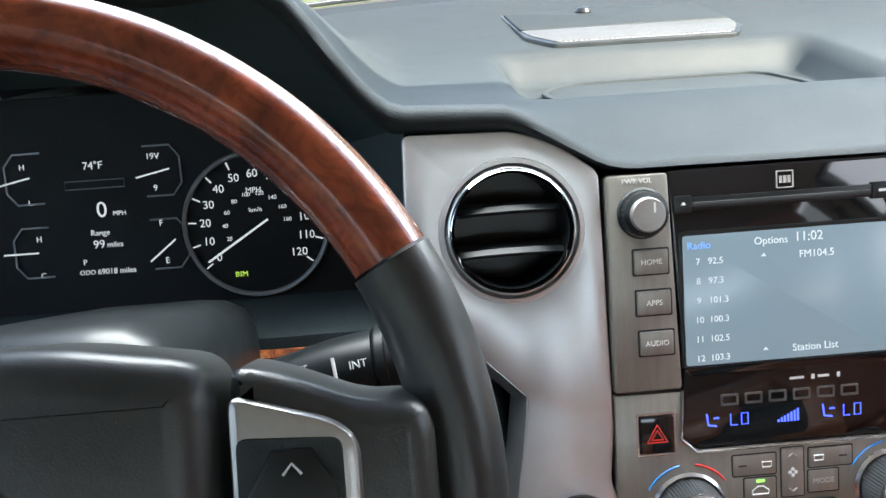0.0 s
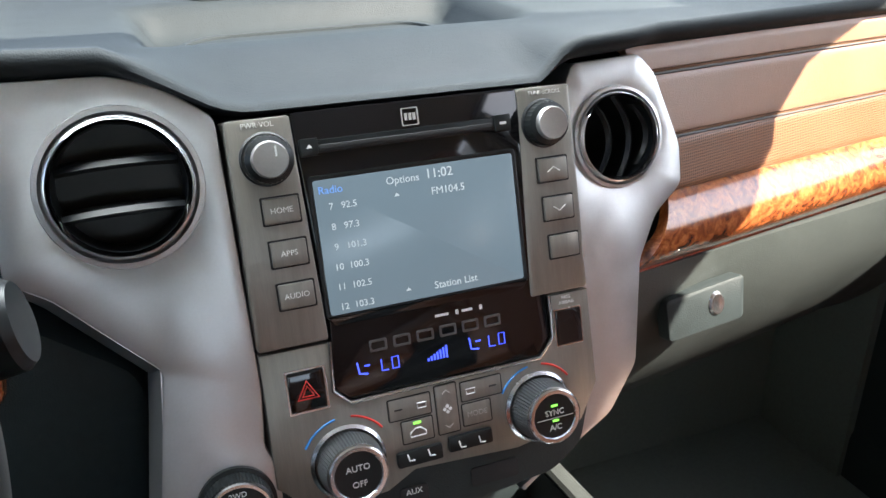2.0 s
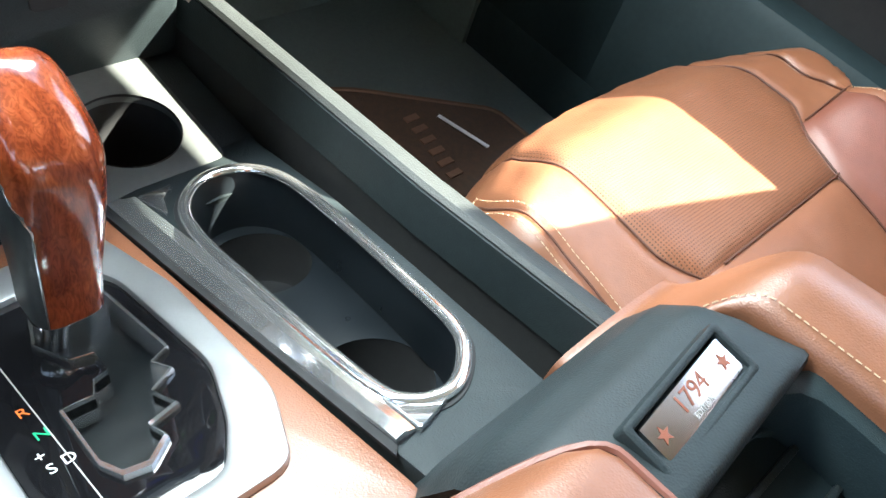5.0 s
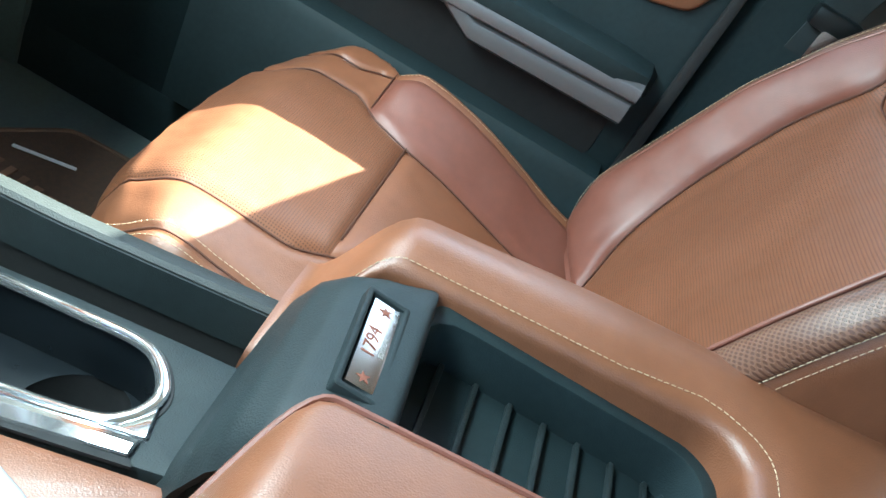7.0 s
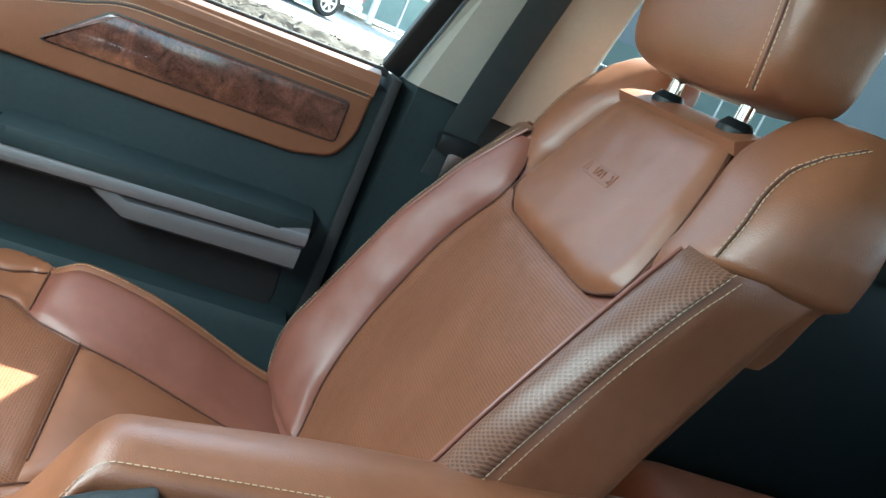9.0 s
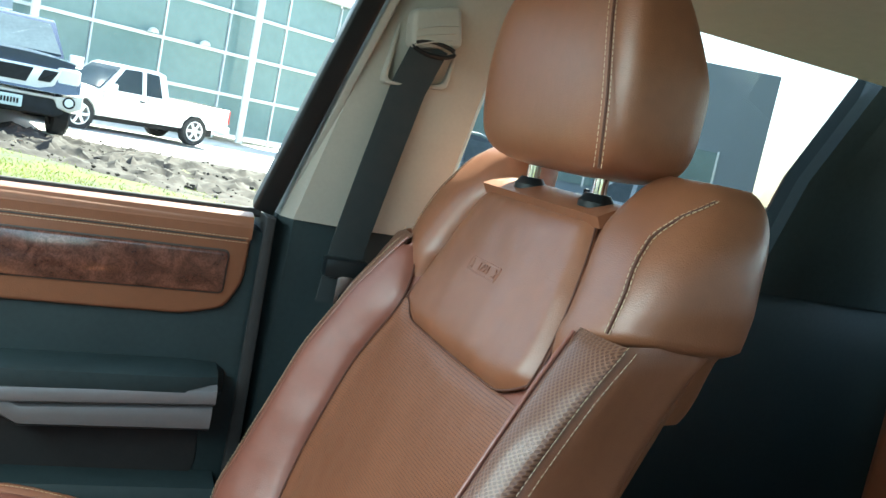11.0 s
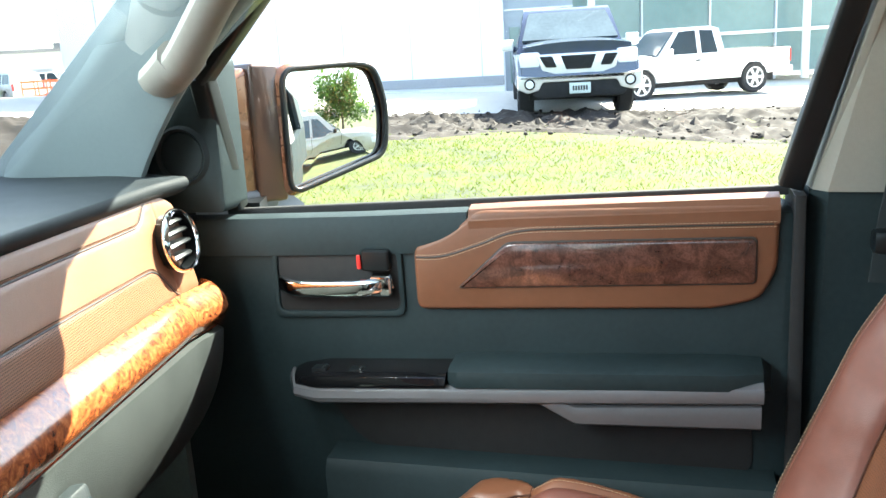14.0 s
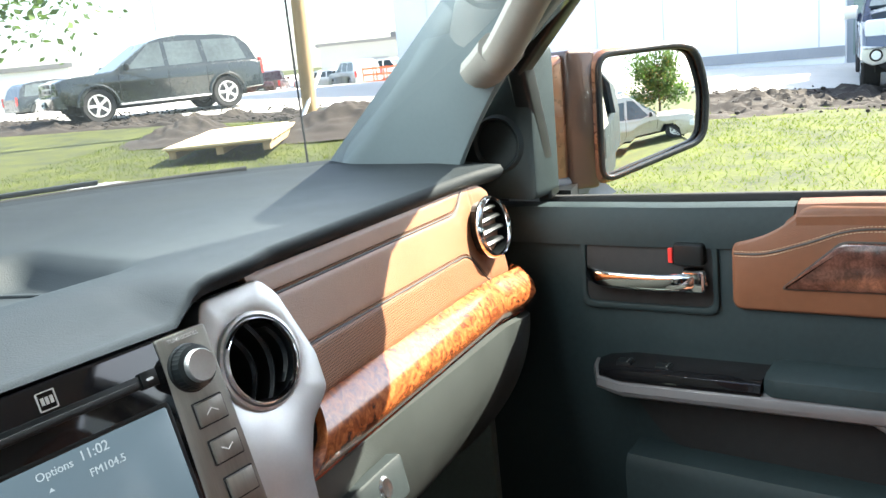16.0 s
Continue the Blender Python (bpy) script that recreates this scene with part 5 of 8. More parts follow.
part("tongue", yz(rrect(0.024, 0.042, 0.006, -0.742, 1.322), 0.744, 0.748, 0.001, hole=rrect(0.013, 0.012, 0.003, -0.742, 1.313)), satin_chrome, belt, "steel tongue")
part("stop_clip", box(0.026, 0.062, 0.026, (0.758, -0.742, 1.352), 0.006), smooth_black, belt)
rside = thing("wall_right_rear", "dark rear door with a window opening", "rear door", kind="structure")
part("panel", yz([(-0.88, 1.40), (-1.95, 1.42), (-1.95, 0.70), (-0.88, 0.70)], 0.88, 0.81, 0.01), black_plastic, rside)
part("rear_pillar", loft([[Vector((0.82 - 0.25 * (z - 1.40) + dx, y, z)) for y, dx in ((y0, 0.0), (y0 - 0.03, -0.02), (-2.0, -0.02), (-2.0, 0.06), (y0, 0.06))] for z, y0 in ((1.40, -1.48), (1.60, -1.50), (1.84, -1.58))]), black_plastic, rside, "dark rear pillar")
part("roof_rail", sweep([(0.655, -0.22, 1.80), (0.68, -0.6, 1.815), (0.68, -1.2, 1.815), (0.67, -2.0, 1.80)], rrect(0.07, 0.05, 0.02)), pillar_plastic, rside)
rg_ = part("pane", surf(lambda u, v: (0.845 - 0.24 * v * 0.38, lerp(-0.90, -1.55, u), lerp(1.40, 1.78, v)), 2, 4), clear_glass("tinted_glass", (0.35, 0.37, 0.38)), rside, "tinted rear side window")
rg_.visible_shadow = False
back = thing("wall_back", "rear wall of the cab with its window", "rear wall", kind="structure")
part("panel", box(1.66, 0.06, 0.74, (0, -1.97, 1.06)), carpet, back)
part("header", box(1.66, 0.06, 0.08, (0, -1.97, 1.82)), headliner_cloth, back)
left_ = thing("wall_left", "driver side doors with their windows", "doors", kind="structure")
part("panel", box(0.08, 2.9, 0.70, (-0.85, -0.6, 1.05)), black_plastic, left_)
part("centre_pillar", box(0.08, 0.22, 0.45, (-0.80, -0.80, 1.62)), pillar_plastic, left_)
part("roof_rail", sweep([(-0.70, 0.0, 1.80), (-0.70, -2.0, 1.80)], rrect(0.09, 0.06, 0.02)), pillar_plastic, left_)
# unseen panes, added; the rear one is darkened to cut light on the seat
for y0, y1, tint in ((0.32, -0.69, (0.97, 0.98, 0.97)), (-0.91, -1.92, (0.30, 0.32, 0.33))):
    part("pane", surf(lambda u, v: (-0.835 + 0.22 * max(0.0, v - 0.05) * 0.42, lerp(y0, y1, u), lerp(1.39, 1.81, v)), 4, 6), clear_glass("unseen_side_glass", tint), left_, "unseen side window pane, added to trim the light let in")
roof_ = solo("roof", surf(lambda u, v: (lerp(-0.72, 0.72, u), lerp(-0.07 - 0.19 * (1.4 * u - 0.7) ** 2, -2.02, v), 1.90 - 0.06 * abs(2 * u - 1) ** 3), 16, 16, 0.015), bpy.data.materials["pearl_white_paint"], "white painted cab roof", "roof", kind="structure")

sillr = solo("door_sill", box(0.12, 2.75, 0.16, (0.85, -0.62, 0.69), 0.02), black_plastic, "black door sill trim", "sill", kind="structure")
kick = solo("kick_panel", box(0.04, 0.46, 0.78, (0.80, 0.46, 1.02)), carpet, "dark carpeted footwell side trim", "trim panel", kind="structure")
kick2 = solo("kick_panel", box(0.04, 0.46, 0.78, (-0.80, 0.46, 1.02)), carpet, "dark carpeted footwell side trim", "trim panel", kind="structure")

# ---- passenger seat ----
seat = thing("passenger_seat", "saddle brown leather bucket seat with perforated centre", "car seat")
SX = 0.464


def sup(t, n):
    c, s = math.cos(t), math.sin(t)
    return math.copysign(abs(c) ** (2 / n), c), math.copysign(abs(s) ** (2 / n), s)


# half widths of the backrest, by height: the crest of the bolsters, how far it stands proud, the seam inside it
CREST = [(0.0, 0.212, 0.030), (0.06, 0.230, 0.050), (0.14, 0.238, 0.066), (0.5, 0.239, 0.066), (0.65, 0.229, 0.054), (0.75, 0.217, 0.040), (0.80, 0.210, 0.030), (0.9, 0.20, 0.020), (1.1, 0.185, 0.012)]
INNER = [(0.0, 0.060), (0.05, 0.080), (0.1, 0.128), (0.15, 0.150), (0.21, 0.166), (0.3, 0.178), (0.4, 0.183), (0.5, 0.185), (0.58, 0.176), (0.65, 0.160), (0.70, 0.168), (0.79, 0.203), (1.1, 0.19)]
UPPER = [(0.60, 0.150), (0.66, 0.160), (0.70, 0.163), (0.8, 0.152), (0.9, 0.132), (0.96, 0.112)]
# the outer face of the bolster: its width and its fall to the stitched edge
OUTER = [(0.0, 0.034, 0.026), (0.42, 0.028, 0.026), (0.61, 0.034, 0.022), (0.73, 0.046, 0.016), (0.80, 0.058, 0.012), (1.1, 0.06, 0.012)]


def back_y(z):
    return -0.256 - 0.4 * z


def smoothed(rows, v, d=0.03):
    """The table's values, averaged over a short stretch so that nothing kinks."""
    got = [table(rows, v + d * k) for k in (-1, -0.5, 0, 0.5, 1)]
    return [sum(g[i] for g in got) / 5 for i in range(len(got[0]))]


def back_pt(u, v):
    """u: across, 1 at the bolster's crest, beyond it the outer face and the side; v: 0 at the cushion, 1 at the top."""
    a, s = abs(u), 1 if u >= 0 else -1
    wc, proud = smoothed(CREST, v)
    wi = (smoothed(INNER, v)[0] if s > 0 else wc * near_u(v)) * 0.97
    z = 0.975 + 0.560 * v
    y = back_y(z)
    k = min(a, 1.0)
    x = wc * k
    y += 0.010 * (1 - k * k) + (proud - 0.002) * sstep(wi / wc - 0.06, 1.0, k) ** 0.9
    if a > 1.0:
        e = a - 1.0
        # the outer face of the bolster, then the flat side
        wide, fall = smoothed(OUTER, v)
        x += wide * math.sin(min(1.0, e / 0.14) * math.pi / 2) - 0.10 * max(0.0, e - 0.14) * sstep(0.3, 0.8, v)
        y -= fall * (1 - math.cos(min(1.0, e / 0.14) * math.pi / 2)) + 0.42 * max(0.0, e - 0.14)
    if v > 0.93:
        y -= 0.05 * ((v - 0.93) / 0.09) ** 2
    return Vector((SX + s * x, y, z))


def inner_u(v):
    return smoothed(INNER, v)[0] / smoothed(CREST, v)[0]


def near_u(v):
    """The seam of the bolster beside the console, which lies close under its crest."""
    return min(0.96, max(inner_u(v), lerp(0.60, 0.915, sstep(0.0, 0.22, v))))


def upper_u(v):
    return smoothed(UPPER, v)[0] / smoothed(CREST, v)[0]


def cush_seam(v):
    """Where the centre of the cushion ends."""
    return lerp(0.615, 0.47, sstep(0.24, 0.46, v)) - 0.04 * (1 - sstep(0.0, 0.16, v))


def cush_near(v):
    """The same seam on the side of the console."""
    return lerp(0.70, 0.55, sstep(0.34, 0.52, v))


def cush_pt(u, v):
    a, s = abs(u), 1 if u >= 0 else -1
    k = min(a, 1.0)
    front = 1 - sstep(0.24, 0.34, v)
    half = lerp(0.228, 0.266, front) if s > 0 else 0.226
    # the nose is curved: its ends lie further back
    y = lerp(-0.172, -0.665, v) - 0.045 * k ** 3 * (1 - sstep(-0.05, 0.34, v))
    z = 1.018 - 0.036 * (1 - sstep(-0.02, 0.15, v)) ** 1.5 - 0.070 * sstep(0.36, 1.0, v)
    z += front * (-0.004 if s < 0 else 0.008) * sstep(0.70, 1.0, k) ** 1.2
    if s < 0:
        z -= 0.022 * sstep(0.16, 0.44, v) * sstep(0.5, 1.0, k)
    late = 0.22 if s < 0 else 0.0
    z += 0.038 * sstep(cush_seam(v), 0.95, k) * sstep(0.25 + late, 0.38 + late, v) * (1 - 0.30 * sstep(0.6, 1.0, v))
    x = half * k
    if a > 1.0:
        e = a - 1.0
        x += (0.014 if s > 0 else 0.034) * math.sin(min(1.0, e * 5) * math.pi / 2)
        z -= 0.40 * e * (0.4 + 0.6 * min(1.0, e * 6))
    if v < 0:
        y += 0.020 * math.sin(math.pi / 2 * min(1, -v * 8)) - 0.493 * -v
        z += 0.5 * v
    return Vector((SX + 0.008 + s * x, y, z))


def facing(base, u, v):
    """The outward normal of a base shape."""
    du, dv = base(u + 0.01, v) - base(u - 0.01, v), base(u, v + 0.01) - base(u, v - 0.01)
    n = du.cross(dv)
    n = n.normalized() if n.length > 1e-9 else Vector((0, 0, 1))
    out = Vector((0.35 * u, 1, 0.3)) if base is back_pt else Vector((0.5 * u, 0.6, 1))
    if abs(u) > 1.16:
        out = Vector((u, 0.1, 0.1))
    return n if n.dot(out) > 0 else -n


def patch(base, u0, u1, v0, v1, nu=26, nv=34, puff=0.006, soft=0.007, rise=0.0):
    """A sewn cover panel on a base shape; its edges are drawn down into the seams. u0, u1, v0, v1: numbers or functions of the other way."""
    def fn(a, b):
        vv0, vv1 = (f(a) if callable(f) else f for f in (v0, v1))
        v = lerp(vv0, vv1, b)
        uu0, uu1 = (f(v) if callable(f) else f for f in (u0, u1))
        u = lerp(uu0, uu1, a)
        p, n = base(u, v), facing(base, u, v)
        width = (base(uu1, v) - base(uu0, v)).length
        height = (base(u, vv1) - base(u, vv0)).length
        d = min(min(a, 1 - a) * width, min(b, 1 - b) * height)
        g = 1 - math.exp(-(d / soft) ** 1.3)
        wr = 0.0016 * noise.noise(p * 18) + 0.0008 * noise.noise(p * 55)
        return p + n * (rise + (puff + wr) * g - 0.0014 * (1 - g))
    return surf(fn, nu, nv)


def panel_low(a):
    """Lower edge of the upper centre panel, with rounded corners."""
    q = abs(2 * a - 1)
    return 0.640 + 0.035 * max(0.0, q - 0.70) ** 2 / 0.09


seam_m = material("dark_seam", (0.09, 0.034, 0.02), 0.7, var=0.1, scale=60)


def seam(pts, r=0.0010):
    part("seam", tube(pts, r, 6), seam_m, seat)


def on(base, u, v, up=0.001):
    return base(u, v) + facing(base, u, v) * up


part("back_foam", surf(lambda a, b: back_pt(lerp(-0.98, 0.98, a), lerp(0.0, 0.95, b)) + Vector((0, -0.006, 0)), 60, 30), leather_red, seat)
part("cushion_foam", surf(lambda a, b: cush_pt(lerp(-1.03, 1.03, a), lerp(0.02, 1.08, b)) + Vector((0, 0, -0.006)), 50, 36), leather_red, seat)
part("backrest", patch(back_pt, lambda v: -near_u(v), inner_u, 0.0, panel_low, 44, 48, 0.004), perforated_back, seat, "perforated saddle leather back centre")
up = part("upper_panel", patch(back_pt, lambda v: -upper_u(v), upper_u, panel_low, 0.945, 44, 34, 0.010, 0.008), leather, seat, "smooth leather shoulder panel with a pressed badge")
BADGE = Matrix(((-1, 0, 0, 0.470), (0, -0.410, 0.912, -0.8052), (0, 0.912, 0.410, 1.424), (0, 0, 0, 1)))
words("badge_text", "1794", 0.0130, leather, up, BADGE, depth=0.0010)
part("badge", prism(rrect(0.072, 0.017, 0.002), -0.004, 0.0010, 0.0004, hole=rrect(0.0685, 0.0135, 0.001)), leather, up).matrix_local = BADGE
for x in (-0.028, 0.028):
    part("badge_star", prism([((0.0056 if i % 2 == 0 else 0.0024) * math.sin(math.pi * i / 5) + x, (0.0056 if i % 2 == 0 else 0.0024) * math.cos(math.pi * i / 5)) for i in range(10)], -0.002, 0.001), leather, up).matrix_local = BADGE
for s in (-1, 1):
    def ru(f, s=s):
        return lambda v: s * f(v)
    part("back_bolster", patch(back_pt, ru(inner_u if s > 0 else near_u), s * 1.0, 0.02, 0.775, 22, 50, 0.006 if s > 0 else 0.001, 0.006), leather_red, seat, "smooth red-brown leather bolster")
    part("bolster_strip", patch(back_pt, s * 1.0, s * 1.14, 0.02, 0.80, 16, 50, 0.004, 0.004), embossed, seat, "embossed leather bolster strip")
    part("back_side", patch(back_pt, s * 1.14, s * 1.38, 0.0, 0.80, 14, 36, 0.004), leather, seat, "plain leather side panel")
    part("piping", tube([on(back_pt, s * 1.0, 0.03 + 0.76 * i / 70, 0.0015) for i in range(71)], 0.0019, 8), leather_red, seat)
    for du in (1.128, 1.155):
        part("stitching", stitches([on(back_pt, s * du, 0.03 + 0.765 * i / 80, 0.0030) for i in range(81)], 0.005, 0.0025, 0.0006), thread, seat)
    if s > 0:
        part("stitching", stitches([on(back_pt, 1.022, 0.03 + 0.745 * i / 80, 0.0046) for i in range(81)], 0.005, 0.0025, 0.0007), thread, seat)
        seam([on(back_pt, inner_u(lerp(0.02, 0.78, i / 60)), lerp(0.02, 0.78, i / 60)) for i in range(61)])
    seam([on(back_pt, s * upper_u(lerp(0.67, 0.94, i / 24)), lerp(0.67, 0.94, i / 24), 0.002) for i in range(25)])
seam([on(back_pt, lerp(-1, 1, i / 50) * upper_u(panel_low(i / 50)), panel_low(i / 50), 0.002) for i in range(51)])


def shoulder(s):
    """One padded shoulder beside the headrest: rounded, closed at the top."""
    rows, front, edge = [], [], []
    for j in range(37):
        t = j / 36
        v = lerp(0.655, 1.038, t if t < 0.5 else 0.5 + 0.5 * math.sin((t - 0.5) / 0.5 * math.pi / 2))
        z = 0.975 + 0.56 * v
        k = math.sqrt(max(0.0, 1 - max(0.0, (v - 0.88) / 0.16) ** 2.4))
        wi = smoothed(UPPER, min(v, 0.95))[0] + 0.001
        wo = table(((0.65, 0.205), (0.70, 0.215), (0.78, 0.235), (0.80, 0.262), (0.86, 0.266), (0.95, 0.262), (1.04, 0.250)), v)[0]
        yf = back_y(z) + lerp(0.004, 0.026, sstep(0.66, 0.80, v)) - 0.006 * sstep(0.9, 1.0, v)
        depth = 0.145 - 0.035 * sstep(0.75, 1.0, v)
        c, hx = (wi + wo) / 2 - (1 - k) * 0.010, (wo - wi) / 2 * (0.55 + 0.45 * k)
        cy, hy = yf - depth / 2, depth / 2 * (0.30 + 0.70 * k)
        if t > 0.999:
            hx, hy = hx * 0.5, hy * 0.5
        rows.append([Vector((SX + s * (c + hx * a), cy + hy * b, z)) for a, b in (sup(2 * math.pi * i / 44, 3.0) for i in range(44))])
        # the stitched seam runs up the front and turns outwards at the top
        if 0.795 < v < 1.02:
            for row, off in ((front, 0), (edge, -5)):
                ang = radians(table(((0.79, 66), (0.90, 76), (0.95, 76), (0.985, 62), (1.02, 28)), v)[0] + off)
                a, b = sup(ang, 3.0)
                row.append(Vector((SX + s * (c + hx * a), cy + hy * b, z)) + Vector((s * math.cos(ang), math.sin(ang), 0.3)) * 0.0008)
    sh = part("shoulder_pad", loft(rows), leather, seat, "padded leather shoulder with a stitched edge", 60)
    for row in (front, edge):
        part("stitching", stitches(row, 0.005, 0.0025, 0.0008), thread, sh)
    part("edge_seam", tube([(p + q) / 2 for p, q in zip(front, edge)], 0.0011, 6), seam_m, sh)


shoulder(-1)
shoulder(1)
part("top_roll", surf(lambda a, b: back_pt(lerp(-0.66, 0.66, a), 0.942) + Vector((0, 0.006 - 0.075 * b, -0.006 + 0.012 * math.sin(math.pi * min(1.0, b * 1.1)))), 24, 10, 0.012), leather, seat)
part("back_shell", surf(lambda a, b: Vector((SX + lerp(-0.235, 0.235, a), back_y(0.975 + 0.5 * b) - 0.085, 0.975 + 0.5 * b)), 14, 16, 0.01), material("dark_leather_shell", (0.20, 0.075, 0.03), 0.5, var=0.1, scale=12, bump=0.3, bscale=900, kind="grain"), seat)

part("cushion", patch(cush_pt, lambda v: -cush_near(v), cush_seam, -0.28, 0.43, 40, 56, 0.0045), perforated, seat, "perforated saddle leather cushion")
part("cushion_rear", patch(cush_pt, lambda v: -cush_near(v), cush_seam, 0.43, 1.08, 36, 30, 0.006), leather, seat)


def cap_u(v, s):
    """The curved seam of the cushion's end caps."""
    return 1.0 if s < 0 else 0.90 - 0.06 * sstep(0.0, 0.16, v) + 0.10 * sstep(0.18, 0.32, v)


for s in (-1, 1):
    def cs(v, s=s):
        return cush_seam(v) if s > 0 else -cush_near(v)

    def cc(v, s=s):
        return s * cap_u(v, s)
    part("cushion_edge", patch(cush_pt, cs, cc, -0.28, 0.30 if s > 0 else 0.46, 18, 46, 0.0035, 0.005), leather, seat)
    part("end_cap", patch(cush_pt, cc, s * 1.36, -0.22, 0.31 if s > 0 else 0.46, 26, 44, 0.0045, 0.004), leather, seat, "rounded leather end of the cushion")
    part("cushion_bolster", patch(cush_pt, cs, s * 0.93, 0.30 if s > 0 else 0.46, 1.06, 18, 44, 0.009), leather_red if s > 0 else leather, seat, "smooth red-brown cushion bolster")
    part("bolster_edge", patch(cush_pt, s * 0.93, s * 1.08, 0.30 if s > 0 else 0.46, 1.06, 10, 40, 0.005), leather, seat)
    part("cushion_side", patch(cush_pt, s * 1.08, s * 1.36, 0.31 if s > 0 else 0.46, 1.06, 14, 34, 0.004), leather, seat)
    seam([on(cush_pt, cs(lerp(-0.2, 1.0, i / 70)), lerp(-0.2, 1.0, i / 70)) for i in range(71)])
    seam([on(cush_pt, cc(lerp(-0.14, 0.30 if s > 0 else 0.44, i / 50)), lerp(-0.14, 0.30 if s > 0 else 0.44, i / 50), 0.0015) for i in range(51)])
    if s > 0:
        seam([on(cush_pt, s * lerp(0.62, 1.05, i / 16), 0.300, 0.0015) for i in range(17)])
    for du in (-0.022, 0.022):
        if s < 0:
            part("stitching", stitches([on(cush_pt, -1.0 - 1.1 * du, 0.58 * i / 80 - 0.14, 0.0052) for i in range(81)], 0.0055, 0.0025, 0.0008), thread, seat)
    part("stitching", stitches([on(cush_pt, s * 0.965, lerp(0.31 if s > 0 else 0.48, 1.0, i / 60), 0.0048) for i in range(61)], 0.005, 0.0025, 0.0006), thread, seat)
seam([on(cush_pt, lerp(-0.5, 0.5, i / 30), 0.43) for i in range(31)])
part("seat_base", box(0.42, 0.44, 0.20, (SX, -0.43, 0.76), 0.02), black_plastic, seat)


def head_row(t):
    """One level of the headrest, whose back leans in towards the top."""
    q = math.sin(lerp(-math.pi / 2, math.pi / 2, t))
    k = max(0.03, (1 - abs(q) ** 7) ** (1 / 3.4))
    yf, yb = -0.806 - 0.010 * q * q, lerp(-0.918, -0.878, sstep(-0.2, 1.0, q))
    cy, hy = (yf + yb) / 2, (yf - yb) / 2
    hx = 0.152 - 0.016 * sstep(-0.1, 1.0, q) - 0.004 * sstep(0.0, -1.0, q)
    return [Vector((0.446 + hx * k * a, cy + hy * k * b, 1.637 + 0.098 * q)) for a, b in (sup(2 * math.pi * i / 56, 5.5) for i in range(56))]


hr = part("headrest", loft([head_row(j / 32) for j in range(33)]), leather, seat, "padded leather headrest", 50)
SEAM_UP = [(0.305, -0.8125, 1.550), (0.303, -0.8085, 1.575), (0.309, -0.8075, 1.61), (0.320, -0.8070, 1.65), (0.334, -0.8090, 1.69), (0.342, -0.8140, 1.715), (0.346, -0.824, 1.727)]
for dx in (0.006, -0.005):
    part("stitching", stitches(curve_pts([(x + dx, y + (0.0012 if dx > 0 else 0.0004), z) for x, y, z in SEAM_UP], 50), 0.005, 0.0025, 0.0007), thread, hr)
part("seam", tube(curve_pts(SEAM_UP, 30), 0.0013, 6), seam_m, hr)
for x in (0.375, 0.515):
    part("post", tube([(x, -0.862, 1.48), (x, -0.862, 1.59)], 0.0075, 14), chrome, seat, "chrome headrest post")
    part("post_guide", lathe([(0.018, 0), (0.018, 0.006), (0.012, 0.014), (0.0, 0.014)], 24, m=pose(x, -0.862, 1.512)), smooth_black, seat)

# ---- rear bench, driver seat back ----
bench = thing("rear_bench", "saddle brown leather rear bench seat", "bench seat")
part("cushion", box(1.36, 0.55, 0.18, (0.0, -1.40, 0.965), 0.07, 5), leather, bench)
part("backrest", box(1.36, 0.14, 0.62, (0.0, -1.75, 1.25), 0.05, 4, m=None), leather, bench)
for x in (-0.45, 0.45):
    part("headrest", box(0.26, 0.10, 0.16, (x, -1.76, 1.62), 0.04, 4), leather, bench)

# ---- centre console ----
con = thing("centre_console", "charcoal centre console with bins, cup holders and armrest", "console")


def cz(y, lift=0.0):
    return 0.9606 - 0.33 * y + lift


def on_slope(poly, z0, z1, bev=0.002, hole=None, seg=2):
    """A plate on the console's slope; poly in (x, y of the plan)."""
    k = math.sqrt(1 + 0.33 ** 2)
    m = Matrix(((1, 0, 0, 0), (0, 1 / k, 0.33 / k, 0), (0, -0.33 / k, 1 / k, 0.9606), (0, 0, 0, 1)))
    return prism([(x, y * k) for x, y in poly], z0, z1, bev, seg, m=m, hole=[(x, y * k) for x, y in hole] if hole else None)


part("left_side", loft([[Vector(p) for p in ((-0.205, y, 0.70), (-0.205, y, z - 0.03), (-0.196, y, z - 0.006), (-0.182, y, z), (-0.165, y, z - 0.004), (-0.158, y, z - 0.03), (-0.158, y, 0.70))] for y, z in ((0.13, 1.02), (0.06, 1.03), (-0.05, 1.035), (-0.11, 1.03), (-0.36, 1.06))]), console_black, con, "grained charcoal console side")
RAIL = ((0.14, 0.130, 1.032), (0.06, 0.136, 1.042), (-0.10, 0.141, 1.053), (-0.22, 0.145, 1.061), (-0.37, 0.157, 1.072), (-0.44, 0.162, 1.078))
part("right_side", loft([[Vector(p) for p in ((x, y, 0.70), (x - 0.001, y, z - 0.045), (x + 0.020, y, z - 0.006), (x + 0.024, y, 0.70))] for y, x, z in RAIL]), rubber, con, "black inner wall of the console")
part("right_rail", loft([[Vector(p) for p in ((x + 0.002, y, z - 0.007), (x + 0.0025, y, z - 0.003), (x + 0.006, y, z), (x + 0.018, y, z - 0.001), (x + 0.024, y, z - 0.006), (x + 0.026, y, z - 0.03), (x + 0.026, y, z - 0.20))] for y, x, z in RAIL]), material("grey_rail", (0.030, 0.034, 0.034), 0.5, var=0.12, scale=12, bump=0.5, bscale=900, kind="grain"), con, "grey grained console rail")
